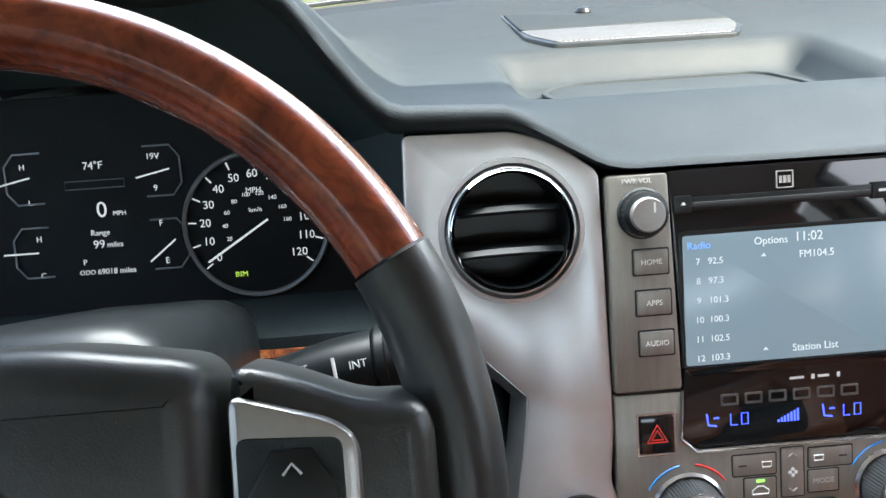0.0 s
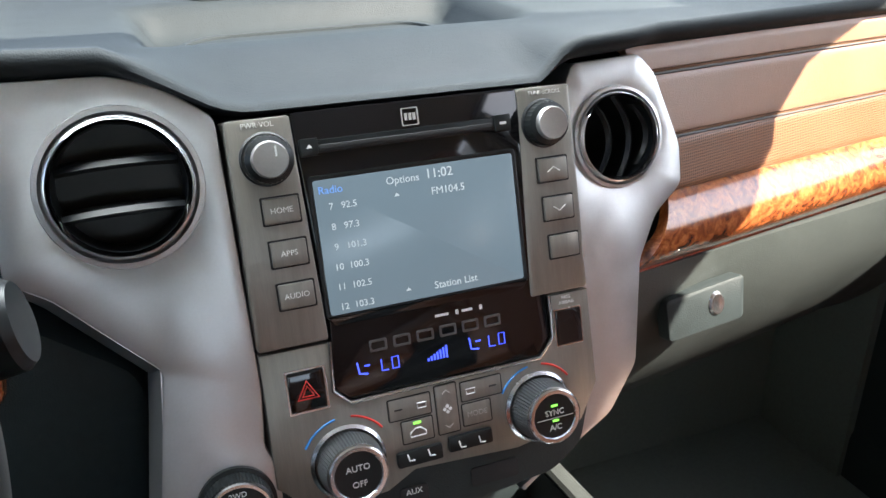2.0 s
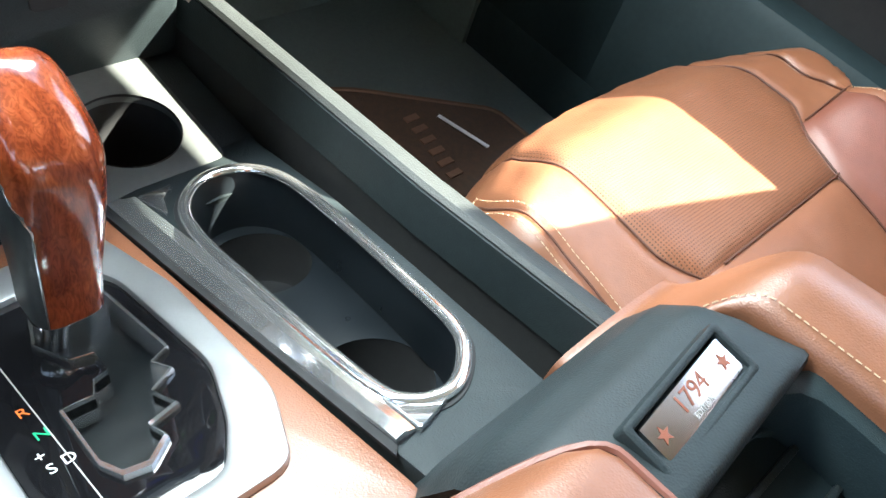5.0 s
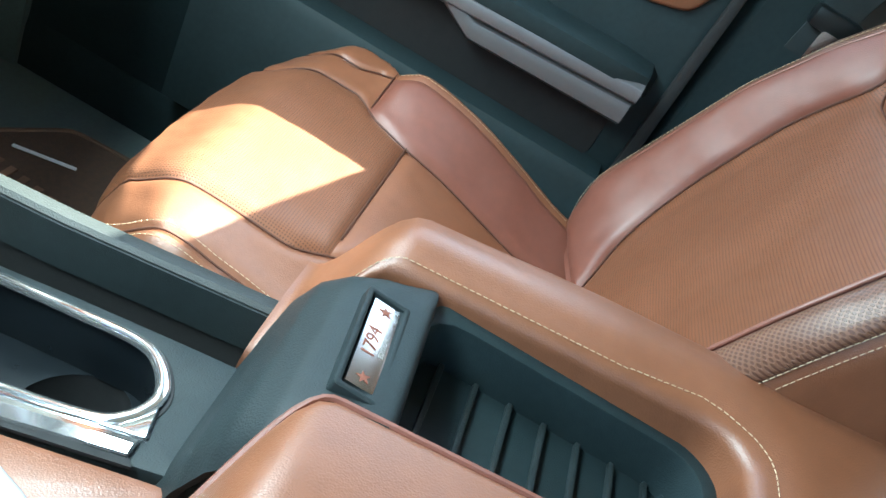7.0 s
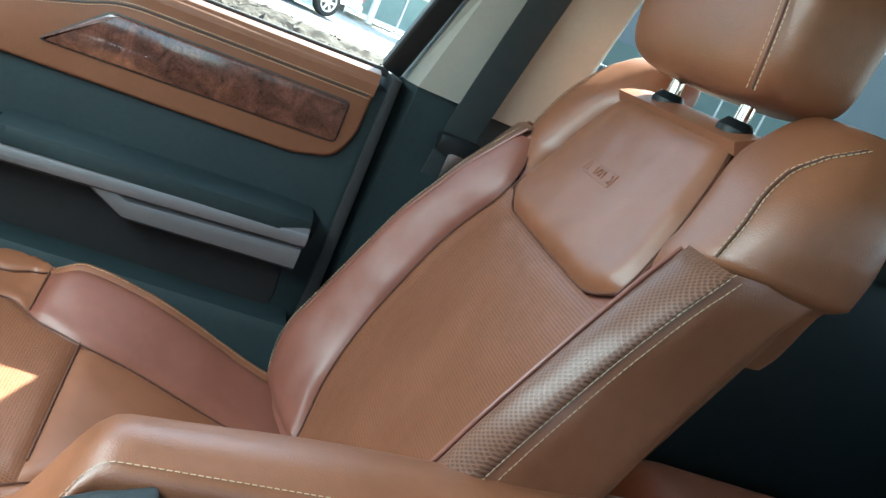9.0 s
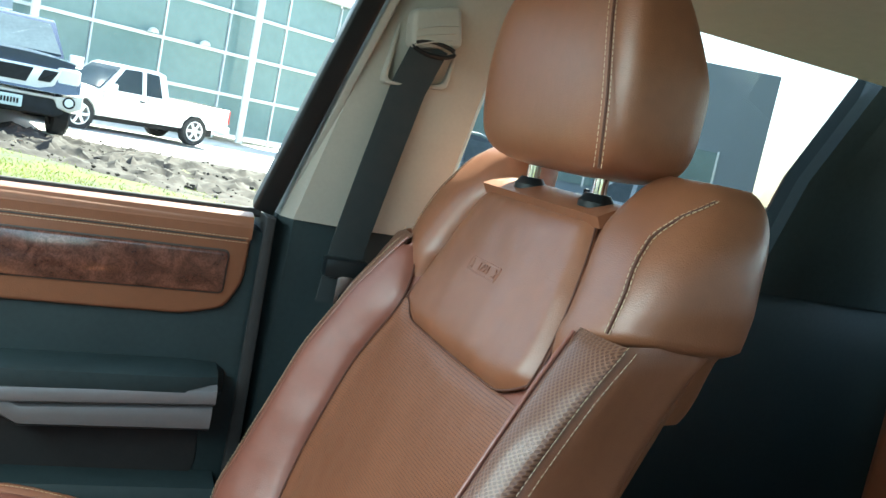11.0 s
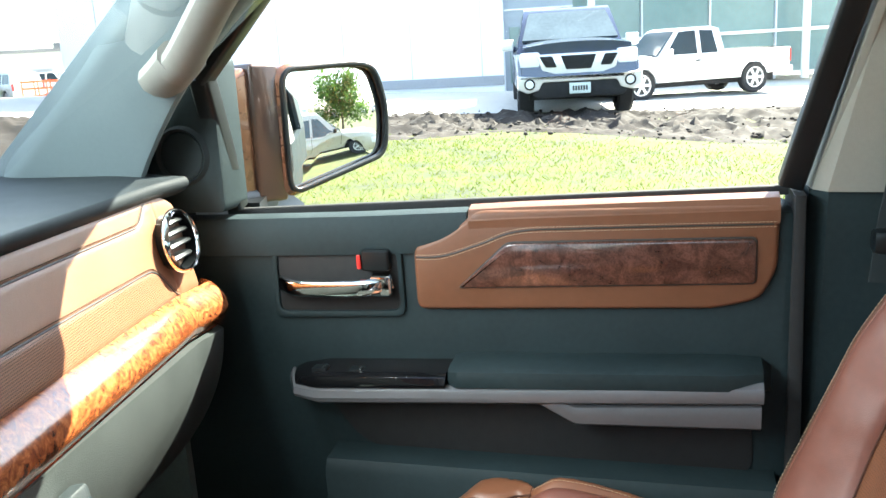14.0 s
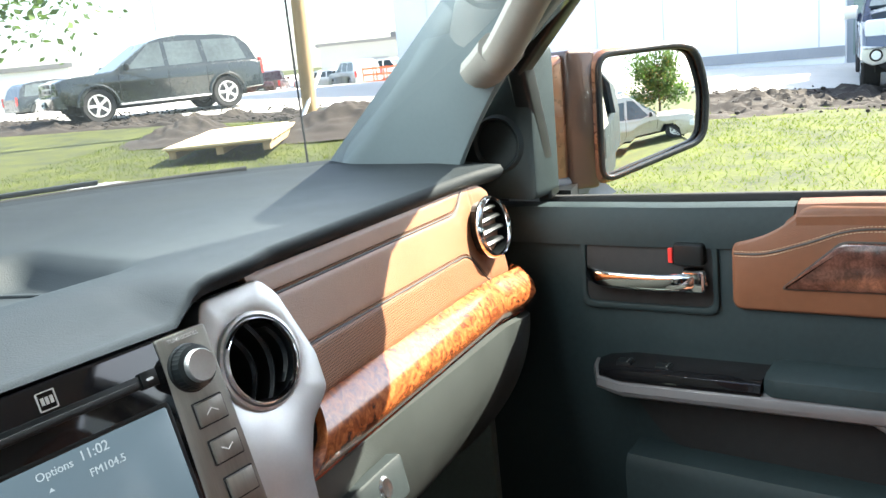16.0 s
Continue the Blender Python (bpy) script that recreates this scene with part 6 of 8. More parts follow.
part("rail_face", loft([[Vector(p) for p in ((x - 0.004, y, z - 0.040), (x - 0.003, y, z - 0.034), (x + 0.001, y, z - 0.005), (x + 0.005, y, z - 0.004), (x + 0.004, y, z - 0.040))] for y, x, z in RAIL]), console_black, con, "charcoal inner face of the rail")
part("bin_floor", prism([(-0.16, -0.105), (0.128, -0.105), (0.128, 0.135), (-0.16, 0.135)], 0.95, 0.979, 0.0, hole=circle(0.0415, 0.042, -0.016, 40)), console_black, con, "open rubber-lined front bin")
part("bin_front", sweep(curve_pts([(-0.158, 0.06, 1.01), (-0.145, 0.098, 1.0), (-0.05, 0.115, 1.0), (0.06, 0.112, 1.0), (0.098, 0.08, 1.005)], 24), rrect(0.02, 0.05, 0.008)), console_black, con)
# the mat's pale grey holds the sunlight that falls into the bin
part("bin_mat", prism(smooth_poly([(-0.142, -0.085), (-0.140, 0.075), (0.080, 0.095), (0.098, 0.06), (0.095, -0.075)], 0.015), 0.978, 0.985, 0.002, hole=circle(0.0405, 0.042, -0.016, 40)), material("sunlit_bin_mat", (0.085, 0.092, 0.09), 0.6, var=0.12, scale=20, bump=0.3, bscale=900), con, "ribbed grey bin mat, paled by sunlight put into its colour")
part("small_cup_well", lathe([(0.0408, 0.986), (0.038, 0.90), (0, 0.90)], 40, m=pose(0.042, -0.016, 0)), rubber, con)
for i in range(6):
    y = 0.062 - 0.0285 * i
    part("mat_rib", sweep([(-0.135 + 0.004 * i, y, 0.986), (-0.03 if i > 1 else 0.03, y + 0.012, 0.986)], rrect(0.004, 0.003, 0.001)), console_black, con)
part("mat_line", tube([(0.0, 0.085, 0.9855), (0.070, 0.094, 0.9855), (0.085, 0.076, 0.9855)], 0.001, 6), white_print, con)
# the sloped panel with shifter gate and twin cup holder
bright_gate = material("polished_gate", (0.92, 0.92, 0.93), 0.08, 0.93, var=0.05, scale=40)
CUP = [(0.027, -0.118), (0.055, -0.094), (0.087, -0.098), (0.104, -0.130), (0.098, -0.20), (0.086, -0.275), (0.076, -0.325), (0.060, -0.347), (0.036, -0.359), (0.014, -0.350), (0.006, -0.322), (0.010, -0.22), (0.015, -0.155)]
cup_line = [(p.x, p.y) for p in curve_pts([(x, y, 0) for x, y in CUP], 78, True)]
DECK = [(-0.016, -0.079), (0.060, -0.062), (0.126, -0.056), (0.118, -0.164), (0.103, -0.267), (0.090, -0.345), (0.080, -0.400), (-0.014, -0.400)]
part("cup_deck", on_slope(smooth_poly(DECK, 0.004), -0.020, 0.0, 0.002, hole=cup_line), console_black, con, "charcoal cup holder deck")


def slope_pt(x, y, lift):
    k = math.sqrt(1 + 0.33 ** 2)
    return Vector((x, y + 0.33 / k * lift, cz(y) + lift / k))


part("cup_rim", sweep([slope_pt(x, y, 0.0025) for x, y in cup_line], [(0.0048 * math.cos(t), 0.0034 * math.sin(t)) for t in [2 * math.pi * i / 12 for i in range(12)]], True, up=(0, 0.31, 0.95)), bright_gate, con, "bright chrome cup holder rim")
part("rim_groove", sweep([slope_pt(0.053 + (x - 0.053) * 1.14, -0.226 + (y + 0.226) * 1.045, 0.0004) for x, y in cup_line], rrect(0.003, 0.001, 0.0004), True, up=(0, 0.31, 0.95)), rubber, con)
# chrome strip: a flat, a ridge and a fall to the rim
part("chrome_strip", loft([[slope_pt(x0 + w * f, y, h) for f, h in ((0.0, 0.0), (0.03, 0.0050), (0.50, 0.0062), (0.56, 0.0046), (0.98, 0.0030), (1.0, 0.0))] for y, x0, w in ((-0.086, -0.0135, 0.022), (-0.18, -0.0145, 0.024), (-0.27, -0.0145, 0.020), (-0.366, -0.0115, 0.014))]), bright_gate, con, "faceted chrome strip")
part("chrome_corner", on_slope([(0.009, -0.088), (0.036, -0.0885), (0.022, -0.102), (0.013, -0.120)], 0.0, 0.0042, 0.0012), bright_gate, con)
part("chrome_corner", on_slope([(0.003, -0.330), (0.006, -0.350), (0.030, -0.363), (0.004, -0.3685)], 0.0, 0.0042, 0.0012), bright_gate, con)
part("strip_gap", on_slope([(-0.0185, -0.080), (-0.0135, -0.084), (-0.0120, -0.368), (-0.0170, -0.372)], 0.0, 0.0024, 0.0), rubber, con)
cup_black = material("smooth_cup_plastic", (0.010, 0.013, 0.016), 0.30, var=0.15, scale=25, spec=0.5)
CUPS = ((0.063, -0.150), (0.044, -0.292))
bm = bmesh.new()
loft([[slope_pt(0.053 + (x - 0.053) * k, -0.226 + (y + 0.226) * k, -d) for x, y in cup_line] for k, d in ((0.995, 0.0), (0.96, 0.012), (0.93, 0.046))], True, False, bm)
well = part("cup_well", bm, cup_black, con, "black twin cup well")
WELL_IN = [(0.053 + (x - 0.053) * 0.94, -0.226 + (y + 0.226) * 0.94) for x, y in cup_line]
ledge = bmesh.new()
loops = [[ledge.verts.new(slope_pt(x, y, -0.045)) for x, y in pts] for pts in (WELL_IN, circle(0.0375, *CUPS[0], 36), circle(0.0375, *CUPS[1], 36))]
bmesh.ops.triangle_fill(ledge, edges=[ledge.edges.new((lp_[i], lp_[(i + 1) % len(lp_)])) for lp_ in loops for i in range(len(lp_))], use_beauty=True)
part("cup_ledge", ledge, cup_black, well)
for x, y in CUPS:
    part("cup_seat", loft([[slope_pt(x + r * math.cos(2 * math.pi * i / 36), y + r * math.sin(2 * math.pi * i / 36), -d) for i in range(36)] for r, d in ((0.0378, 0.045), (0.0365, 0.085), (0.034, 0.089), (0.002, 0.089))], True, False), rubber, well)
BEZ = smooth_poly([(-0.170, -0.116), (-0.036, -0.108), (-0.026, -0.190), (-0.034, -0.298), (-0.058, -0.345), (-0.165, -0.345), (-0.178, -0.20)], 0.012)
PLT = smooth_poly([(-0.153, -0.146), (-0.062, -0.142), (-0.050, -0.165), (-0.049, -0.262), (-0.066, -0.302), (-0.085, -0.328), (-0.160, -0.328)], 0.010)
part("leather_strip", on_slope(smooth_poly([(-0.190, -0.085), (-0.018, -0.074), (-0.020, -0.40), (-0.200, -0.40)], 0.012), -0.03, 0.002, 0.006, hole=[(-0.150, -0.15), (-0.055, -0.15), (-0.055, -0.30), (-0.150, -0.32)]), leather, con, "saddle leather shifter surround")
for dx in (0.0, 0.006):
    part("stitching", stitches([(-0.1895 + dx - 0.00003 * i, -0.095 - 0.003 * i, cz(-0.095 - 0.003 * i, -0.006 + dx * 1.1)) for i in range(100)], 0.004, 0.002, 0.0006), thread, con)
part("shifter_bezel", on_slope(BEZ, 0.0, 0.007, 0.003, hole=PLT), silver, con, "satin silver shifter plate")
GATE = [(-0.104, -0.168), (-0.070, -0.163), (-0.062, -0.172), (-0.060, -0.236), (-0.072, -0.241), (-0.067, -0.252), (-0.083, -0.260), (-0.078, -0.275), (-0.096, -0.279), (-0.093, -0.290), (-0.108, -0.300), (-0.120, -0.297), (-0.125, -0.285), (-0.123, -0.243), (-0.106, -0.244), (-0.101, -0.234), (-0.092, -0.232), (-0.091, -0.216), (-0.103, -0.213), (-0.112, -0.190)]
part("gate_plate", on_slope(PLT, -0.004, 0.0032, 0.001, hole=GATE), gloss_black, con, "black shifter gate plate")
part("gate_edge", loft([[slope_pt(-0.092 + (x + 0.092) * k, -0.23 + (y + 0.23) * k, h) for x, y in GATE] for k, h in ((0.98, -0.014), (0.975, 0.0040), (0.99, 0.0060), (1.045, 0.0062), (1.06, 0.0035))], True, False), bright_gate, con, "chrome zigzag gate edge", 25)
part("gate_slot", on_slope([(-0.155, -0.14), (-0.045, -0.14), (-0.045, -0.335), (-0.165, -0.335)], -0.022, -0.014), smooth_black, con)
part("gate_line", on_slope([(-0.1325, -0.150), (-0.1318, -0.150), (-0.1338, -0.325), (-0.1345, -0.325)], 0.003, 0.0034, 0.0), grey_print, con)
part("lock_slot", on_slope(rrect(0.020, 0.013, 0.002, -0.1425, -0.174), 0.003, 0.0040, 0.0004, hole=rrect(0.016, 0.009, 0.001, -0.1425, -0.174)), smooth_black, con)
LETTERS = (("P", -0.140, -0.196, white_print), ("R", -0.138, -0.230, material("orange_print", (0.8, 0.16, 0.03), 0.4)), ("N", -0.137, -0.249, material("green_print", (0.03, 0.45, 0.2), 0.4)), ("+", -0.144, -0.262, white_print), ("S", -0.143, -0.272, white_print), ("D", -0.134, -0.271, white_print))
for tx, x, y, c in LETTERS:
    words("gate_letter", tx, 0.0098, c, con, Matrix.Translation((x, y, cz(y, 0.0042))) @ Matrix.Rotation(-math.atan(0.33), 4, "X"))
shift = thing("gear_shifter", "burl wood and black leather gear lever", "gear lever")
part("stem", tube([(-0.098, -0.178, 0.99), (-0.093, -0.178, 1.06)], 0.008, 12), chrome, shift, "chrome stem")
part("collar", lathe([(0.013, 0), (0.014, 0.008), (0.011, 0.014)], 24, m=pose(-0.096, -0.178, 1.036)), chrome, shift)


def knob_row(t):
    """One level of the grip: a rounded block that deepens forward and leans with height; its top is a sloped oval."""
    z = lerp(1.050, 1.182, t)
    r = lerp(0.0200, 0.0250, sstep(0.0, 0.7, t))
    fy = lerp(0.0200, 0.0315, sstep(0.05, 0.95, t))
    cap = max(0.10, math.sqrt(max(0.0, 1 - max(0.0, (t - 0.80) / 0.20) ** 2.4)))
    cx, cy = -0.0915 + 0.006 * t, -0.179 + 0.024 * t
    return [Vector((cx + r * cap * a, cy + fy * cap * b, z + (0.014 * b - 0.004 * a) * t * cap)) for a, b in (sup(2 * math.pi * i / 40, 3.6) for i in range(40))]


KNOB_ROWS = [knob_row(0.80 * j / 22 if j <= 22 else 0.80 + 0.20 * math.sin((j - 22) / 12 * math.pi / 2)) for j in range(35)]


def knob_leather(i, j):
    """Whether a face of the grip is leather: the flank away from the passenger, below a curved edge."""
    a = 2 * math.pi * (i + 0.5) / 40
    return math.cos(a) < -0.60 and j < 20 + 4 * math.sin(a)


def knob_side(is_leather):
    bm = bmesh.new()
    V = [[bm.verts.new(p) for p in r] for r in KNOB_ROWS]
    for j, (a, b) in enumerate(zip(V, V[1:])):
        for i in range(40):
            if knob_leather(i, j) == is_leather:
                bm.faces.new((a[i], a[(i + 1) % 40], b[(i + 1) % 40], b[i]))
    if not is_leather:
        bm.faces.new(V[-1])
        bm.faces.new(V[0][::-1])
    for v in [v for v in bm.verts if not v.link_faces]:
        bm.verts.remove(v)
    return bm


part("wood_knob", knob_side(False), knob_wood, shift, "lacquered red burl wood grip", 60)
part("leather_side", knob_side(True), wheel_leather, shift, "black leather grip side", 60)
EDGE_I = [i for i in range(40) if math.cos(2 * math.pi * (i + 0.5) / 40) < -0.60]
edge = [KNOB_ROWS[j][EDGE_I[-1] + 1] for j in range(0, 17)]
for i in EDGE_I[::-1]:
    edge.append(KNOB_ROWS[math.ceil(20 + 4 * math.sin(2 * math.pi * (i + 0.5) / 40))][i])
part("edge_line", tube(curve_pts(edge, 50), 0.0007, 6), satin_chrome, shift, "thin bright line between wood and leather")

# armrest lid with its tray
def lid_z(y):
    return 1.186 + 0.085 * (-0.44 - y) - 0.080 * (1 - sstep(-0.387, -0.452, y)) ** 1.7


def pad(x0, x1, name, lab, y0=-0.384):
    """A padded arm; x0 and x1 are functions of y."""
    rows = []
    for i in range(40):
        t = (i / 39) ** 1.5
        y = lerp(y0, -0.86, t)
        zt, r, a0, a1 = lid_z(y), 0.013, x0(y), x1(y)
        sec = [Vector((a1 - r + r * math.sin(math.pi / 2 * k / 5), y, zt - r + r * math.cos(math.pi / 2 * k / 5))) for k in range(6)]
        sec += [Vector((a1 + 0.003, y, min(1.04, zt - 0.05))), Vector((a0 - 0.003, y, min(1.04, zt - 0.05)))]
        sec += [Vector((a0 + r - r * math.cos(math.pi / 2 * k / 5), y, zt - r + r * math.sin(math.pi / 2 * k / 5))) for k in range(6)]
        sec += [Vector((lerp(a0 + r, a1 - r, q / 6), y, zt + 0.005 * math.sin(math.pi * q / 6))) for q in range(1, 6)]
        rows.append(sec)
    return part(name, loft(rows), leather, lidt, lab, 50)


def pad_in(y):
    return 0.138 - 0.050 * (1 - sstep(-0.386, -0.445, y)) ** 1.3


def pad_left(y):
    return 0.010 - 0.085 * (1 - sstep(-0.398, -0.452, y)) ** 1.5


lidt = thing("console_armrest", "saddle leather console armrest with a ribbed tray", "armrest")
pad(pad_in, lambda y: 0.208 + 0.012 * sstep(-0.42, -0.6, y), "arm_pad", "padded saddle leather arm pad")
pad(lambda y: -0.14, pad_left, "arm_pad", "padded saddle leather arm pad", -0.398)


INNER_EDGE = [(0.138, lerp(-0.600, -0.655, i / 6)) for i in range(6)] + [(0.106 + 0.032 * math.cos(q), -0.655 - 0.034 * math.sin(q)) for q in [math.pi / 2 * i / 10 for i in range(11)]] + [(lerp(0.106, -0.05, i / 8), -0.689) for i in range(1, 9)]
OUTER_EDGE = [(0.176, lerp(-0.600, -0.655, i / 6)) for i in range(6)] + [(0.176, lerp(-0.655, -0.86, i / 5)) for i in range(6)] + [(lerp(0.176, 0.106, i / 5), -0.86) for i in range(1, 6)] + [(lerp(0.106, -0.05, i / 8), -0.86) for i in range(1, 9)]


def pad_fall(d):
    """Height of a pad's top at a distance from its edge."""
    return -0.013 + math.sqrt(max(0.0, 0.013 ** 2 - (0.013 - d) ** 2)) if d < 0.013 else 0.005 * math.sin(math.pi / 2 * min(1.0, (d - 0.013) / 0.028))


def rear_row(i):
    """From the tray's wall over the rounded edge to the back of the lid."""
    (x0, y0), (x1, y1) = INNER_EDGE[i], OUTER_EDGE[i]
    full = math.hypot(x1 - x0, y1 - y0)
    row = [Vector((x0, y0, 1.13))]
    for k in range(22):
        d = full * (k / 21) ** 2
        row.append(Vector((lerp(x0, x1, d / full), lerp(y0, y1, d / full), lid_z(lerp(y0, y1, d / full)) + pad_fall(d) + 0.0007)))
    return row


part("rear_pad", loft([rear_row(i) for i in range(len(INNER_EDGE))], False, False), leather, lidt, "", 60)
stitch_in = [Vector((pad_in(y) + 0.007, y, lid_z(y) - 0.0005)) for y in [lerp(-0.390, -0.600, i / 60) for i in range(61)]]
for (x, y), (x1, y1) in zip(INNER_EDGE[1:-5], OUTER_EDGE[1:-5]):
    off = Vector((x1 - x, y1 - y)).normalized() * lerp(0.008, 0.016, sstep(-0.60, -0.69, y))
    stitch_in.append(Vector((x + off.x, y + off.y, lid_z(y + off.y) + pad_fall(off.length) + 0.0012)))
part("stitching", stitches(stitch_in, 0.0045, 0.0022, 0.0007), thread, lidt)
part("piping", tube([Vector((pad_left(y) - 0.0015, y, lid_z(y) - 0.004)) for y in [lerp(-0.400, -0.68, i / 60) for i in range(61)]], 0.0022, 6), leather_red, lidt)


def nose_pt(u, v):
    """The armrest's nose, from its foot at the deck over the top to the tray."""
    y, z = table(((0.0, -0.378, 1.045), (0.15, -0.386, 1.09), (0.32, -0.394, 1.135), (0.45, -0.404, 1.158), (0.58, -0.420, 1.174), (0.72, -0.440, 1.182), (0.9, -0.470, 1.186), (0.93, -0.474, 1.184), (0.96, -0.476, 1.176), (1.0, -0.480, 1.12)), v)
    x = lerp(-0.03, 0.136, u)
    return (x, y - 0.012 * (1 - u) * v, z - 0.05 * (2 * u - 1) ** 8 * (1 - v))


part("nose", surf(nose_pt, 24, 40, -0.006), console_black, lidt, "charcoal armrest nose", 45)
part("tray_floor", prism(smooth_poly([(0.006, -0.472), (0.140, -0.472), (0.142, -0.688), (0.006, -0.688)], 0.03), 1.128, 1.136, 0.001), black_plastic, lidt, "ribbed charcoal tray")
for i in range(7):
    part("tray_rib", box(0.116, 0.0040, 0.005, (0.068, -0.500 - 0.0262 * i, 1.1385), 0.0012), console_black, lidt)
part("tray_rim_step", prism(smooth_poly([(0.008, -0.480), (0.138, -0.480), (0.140, -0.684), (0.008, -0.684)], 0.03), 1.134, 1.142, 0.001, hole=smooth_poly([(0.016, -0.482), (0.129, -0.482), (0.131, -0.674), (0.016, -0.674)], 0.026)), black_plastic, lidt)
part("tray_wall", prism(smooth_poly([(0.004, -0.470), (0.144, -0.470), (0.146, -0.690), (0.004, -0.690)], 0.032), 1.115, 1.174, 0.002, hole=smooth_poly([(0.014, -0.476), (0.126, -0.476), (0.128, -0.678), (0.014, -0.678)], 0.028)), black_plastic, lidt)
PM = Matrix.Translation((0.057, -0.4515, 1.1835)) @ Matrix.Rotation(radians(8), 4, "X") @ Matrix.Rotation(radians(6), 4, "Z")
pb = part("badge_plate", box(0.072, 0.0185, 0.005, (0, 0, 0), 0.0015), satin_chrome, lidt, "brushed metal badge plate with two stars")
pb.matrix_local = PM
pbf = part("badge_frame", prism(rrect(0.086, 0.030, 0.003), -0.006, 0.0032, 0.0015, hole=rrect(0.076, 0.0215, 0.001)), console_black, lidt)
pbf.matrix_local = PM
rust = material("bronze_print", (0.22, 0.07, 0.04), 0.5)
words("badge_text", "1794", 0.0125, rust, pb, pose(0, 0.0020, 0.0026))
words("badge_text", "EDITION", 0.0042, grey_print, pb, pose(0, -0.0058, 0.0026))
for x in (-0.028, 0.028):
    part("badge_star", prism([((0.0046 if i % 2 == 0 else 0.0019) * math.sin(math.pi * i / 5) + x, (0.0046 if i % 2 == 0 else 0.0019) * math.cos(math.pi * i / 5)) for i in range(10)], 0.0018, 0.0029), rust, pb)

# ---- footwell ----
fm = thing("floor_mat", "brown carpet floor mat with a pale bound edge", "floor mat")
FM = [(0.27, 0.16), (0.40, 0.215), (0.49, 0.175), (0.66, 0.05), (0.68, -0.30), (0.25, -0.30)]
part("mat_body", prism(smooth_poly(FM, 0.02), 0.68, 0.725, 0.006), mat_brown, fm)
part("bound_edge", tube([(x, y, 0.722) for x, y in smooth_poly(FM, 0.02)], 0.005, 6, True), material("tan_binding", (0.13, 0.075, 0.045), 0.9, var=0.2, scale=80), fm)
for i in range(6):
    part("name_bar", box(0.024, 0.010, 0.002, (0.525 - 0.004 * i, 0.09 - 0.022 * i, 0.7265), 0.0), material("tan_stitch", (0.17, 0.09, 0.055), 0.9), fm)
strip_ = solo("paper_strip", box(0.006, 0.085, 0.002, (0, 0, 0), 0.0008), white_print, "white paper strip lying on the mat", "paper scrap", m=pose(0.575, 0.035, 0.728, 0, 0, 15))

# ---- passenger door mirror and aerial ----
mir = thing("door_mirror", "bronze door mirror with a convex glass", "door mirror")
bronze = material("bronze_metallic_paint", (0.20, 0.085, 0.045), 0.28, 0.5, var=0.12, scale=40, coat=0.7)
GN = Vector((-0.52, -0.85, 0.02)).normalized()
GC = Vector((1.035, 0.045, 1.478))
GA = Vector((GN.y, -GN.x, 0)).normalized() * -1
GU = GN.cross(GA) * -1
if GU.z < 0:
    GU = -GU
GP = smooth_poly([(-0.094, -0.094), (0.098, -0.055), (0.108, 0.02), (0.092, 0.085), (0.06, 0.096), (-0.088, 0.094)], 0.025, 5)
if (GC + GA).y > GC.y:
    GA = -GA


def gpt(a, b, d):
    return GC + GA * a + GU * b + GN * d


part("housing", loft([[gpt(a * k, b * k, d) for a, b in GP] for k, d in ((0.3, -0.02), (1.0, -0.018), (1.06, 0.004), (1.12, -0.002), (1.13, -0.03), (1.08, -0.07), (0.94, -0.11), (0.6, -0.14), (0.2, -0.148))]), bronze, mir, "bronze painted housing")
part("rim", sweep([gpt(a * 1.03, b * 1.03, 0.004) for a, b in GP], rrect(0.009, 0.010, 0.003), True, up=GN), smooth_black, mir)
GM = Matrix((GA, GU, GN)).transposed().to_4x4()
GM.translation = GC
part("arm_shell", prism(smooth_poly([(-0.235, -0.085), (-0.140, -0.100), (-0.135, 0.108), (-0.225, 0.085)], 0.02), -0.11, -0.010, 0.012, 4, m=GM), bronze, mir, "bronze painted inner shell")
part("inner_facet", prism(smooth_poly([(-0.150, -0.104), (-0.096, -0.106), (-0.090, 0.106), (-0.142, 0.110)], 0.008), -0.10, -0.002, 0.006, 3, m=GM), material("dark_bronze_paint", (0.06, 0.032, 0.022), 0.35, 0.4, var=0.15, scale=40, coat=0.5), mir, "dark bronze facet beside the glass")
part("arm_cover", prism(smooth_poly([(-0.235, -0.135), (-0.110, -0.112), (-0.115, -0.082), (-0.235, -0.082)], 0.012), -0.09, -0.004, 0.008, 3, m=GM), material("mirror_arm_grey", (0.10, 0.105, 0.11), 0.5, var=0.1, scale=30), mir, "grey plastic mirror arm cover")
gl = bmesh.new()
RC = 1.5
NR = 10
cen = gl.verts.new(gpt(0, 0, 0.0))
rows_ = []
for j in range(1, NR + 1):
    k = j / NR
    rows_.append([gl.verts.new(gpt(a * k, b * k, -((a * k) ** 2 + (b * k) ** 2) / (2 * RC))) for a, b in GP])
for i in range(len(GP)):
    gl.faces.new((cen, rows_[0][i], rows_[0][(i + 1) % len(GP)]))
for ra, rb in zip(rows_, rows_[1:]):
    for i in range(len(GP)):
        gl.faces.new((ra[i], rb[i], rb[(i + 1) % len(GP)], ra[(i + 1) % len(GP)]))
part("glass", gl, material("mirror_silver", (0.9, 0.9, 0.9), 0.01, 1.0, var=0.0, scale=10), mir, "convex mirror glass", 180)
part("foot", loft([[Vector(p) for p in ((0.86, 0.26, z), (0.86, 0.10, z), (1.06, 0.12 + 0.02 * i, z), (1.06, 0.24, z))] for i, z in enumerate((1.345, 1.36, 1.385))]), smooth_black, mir)
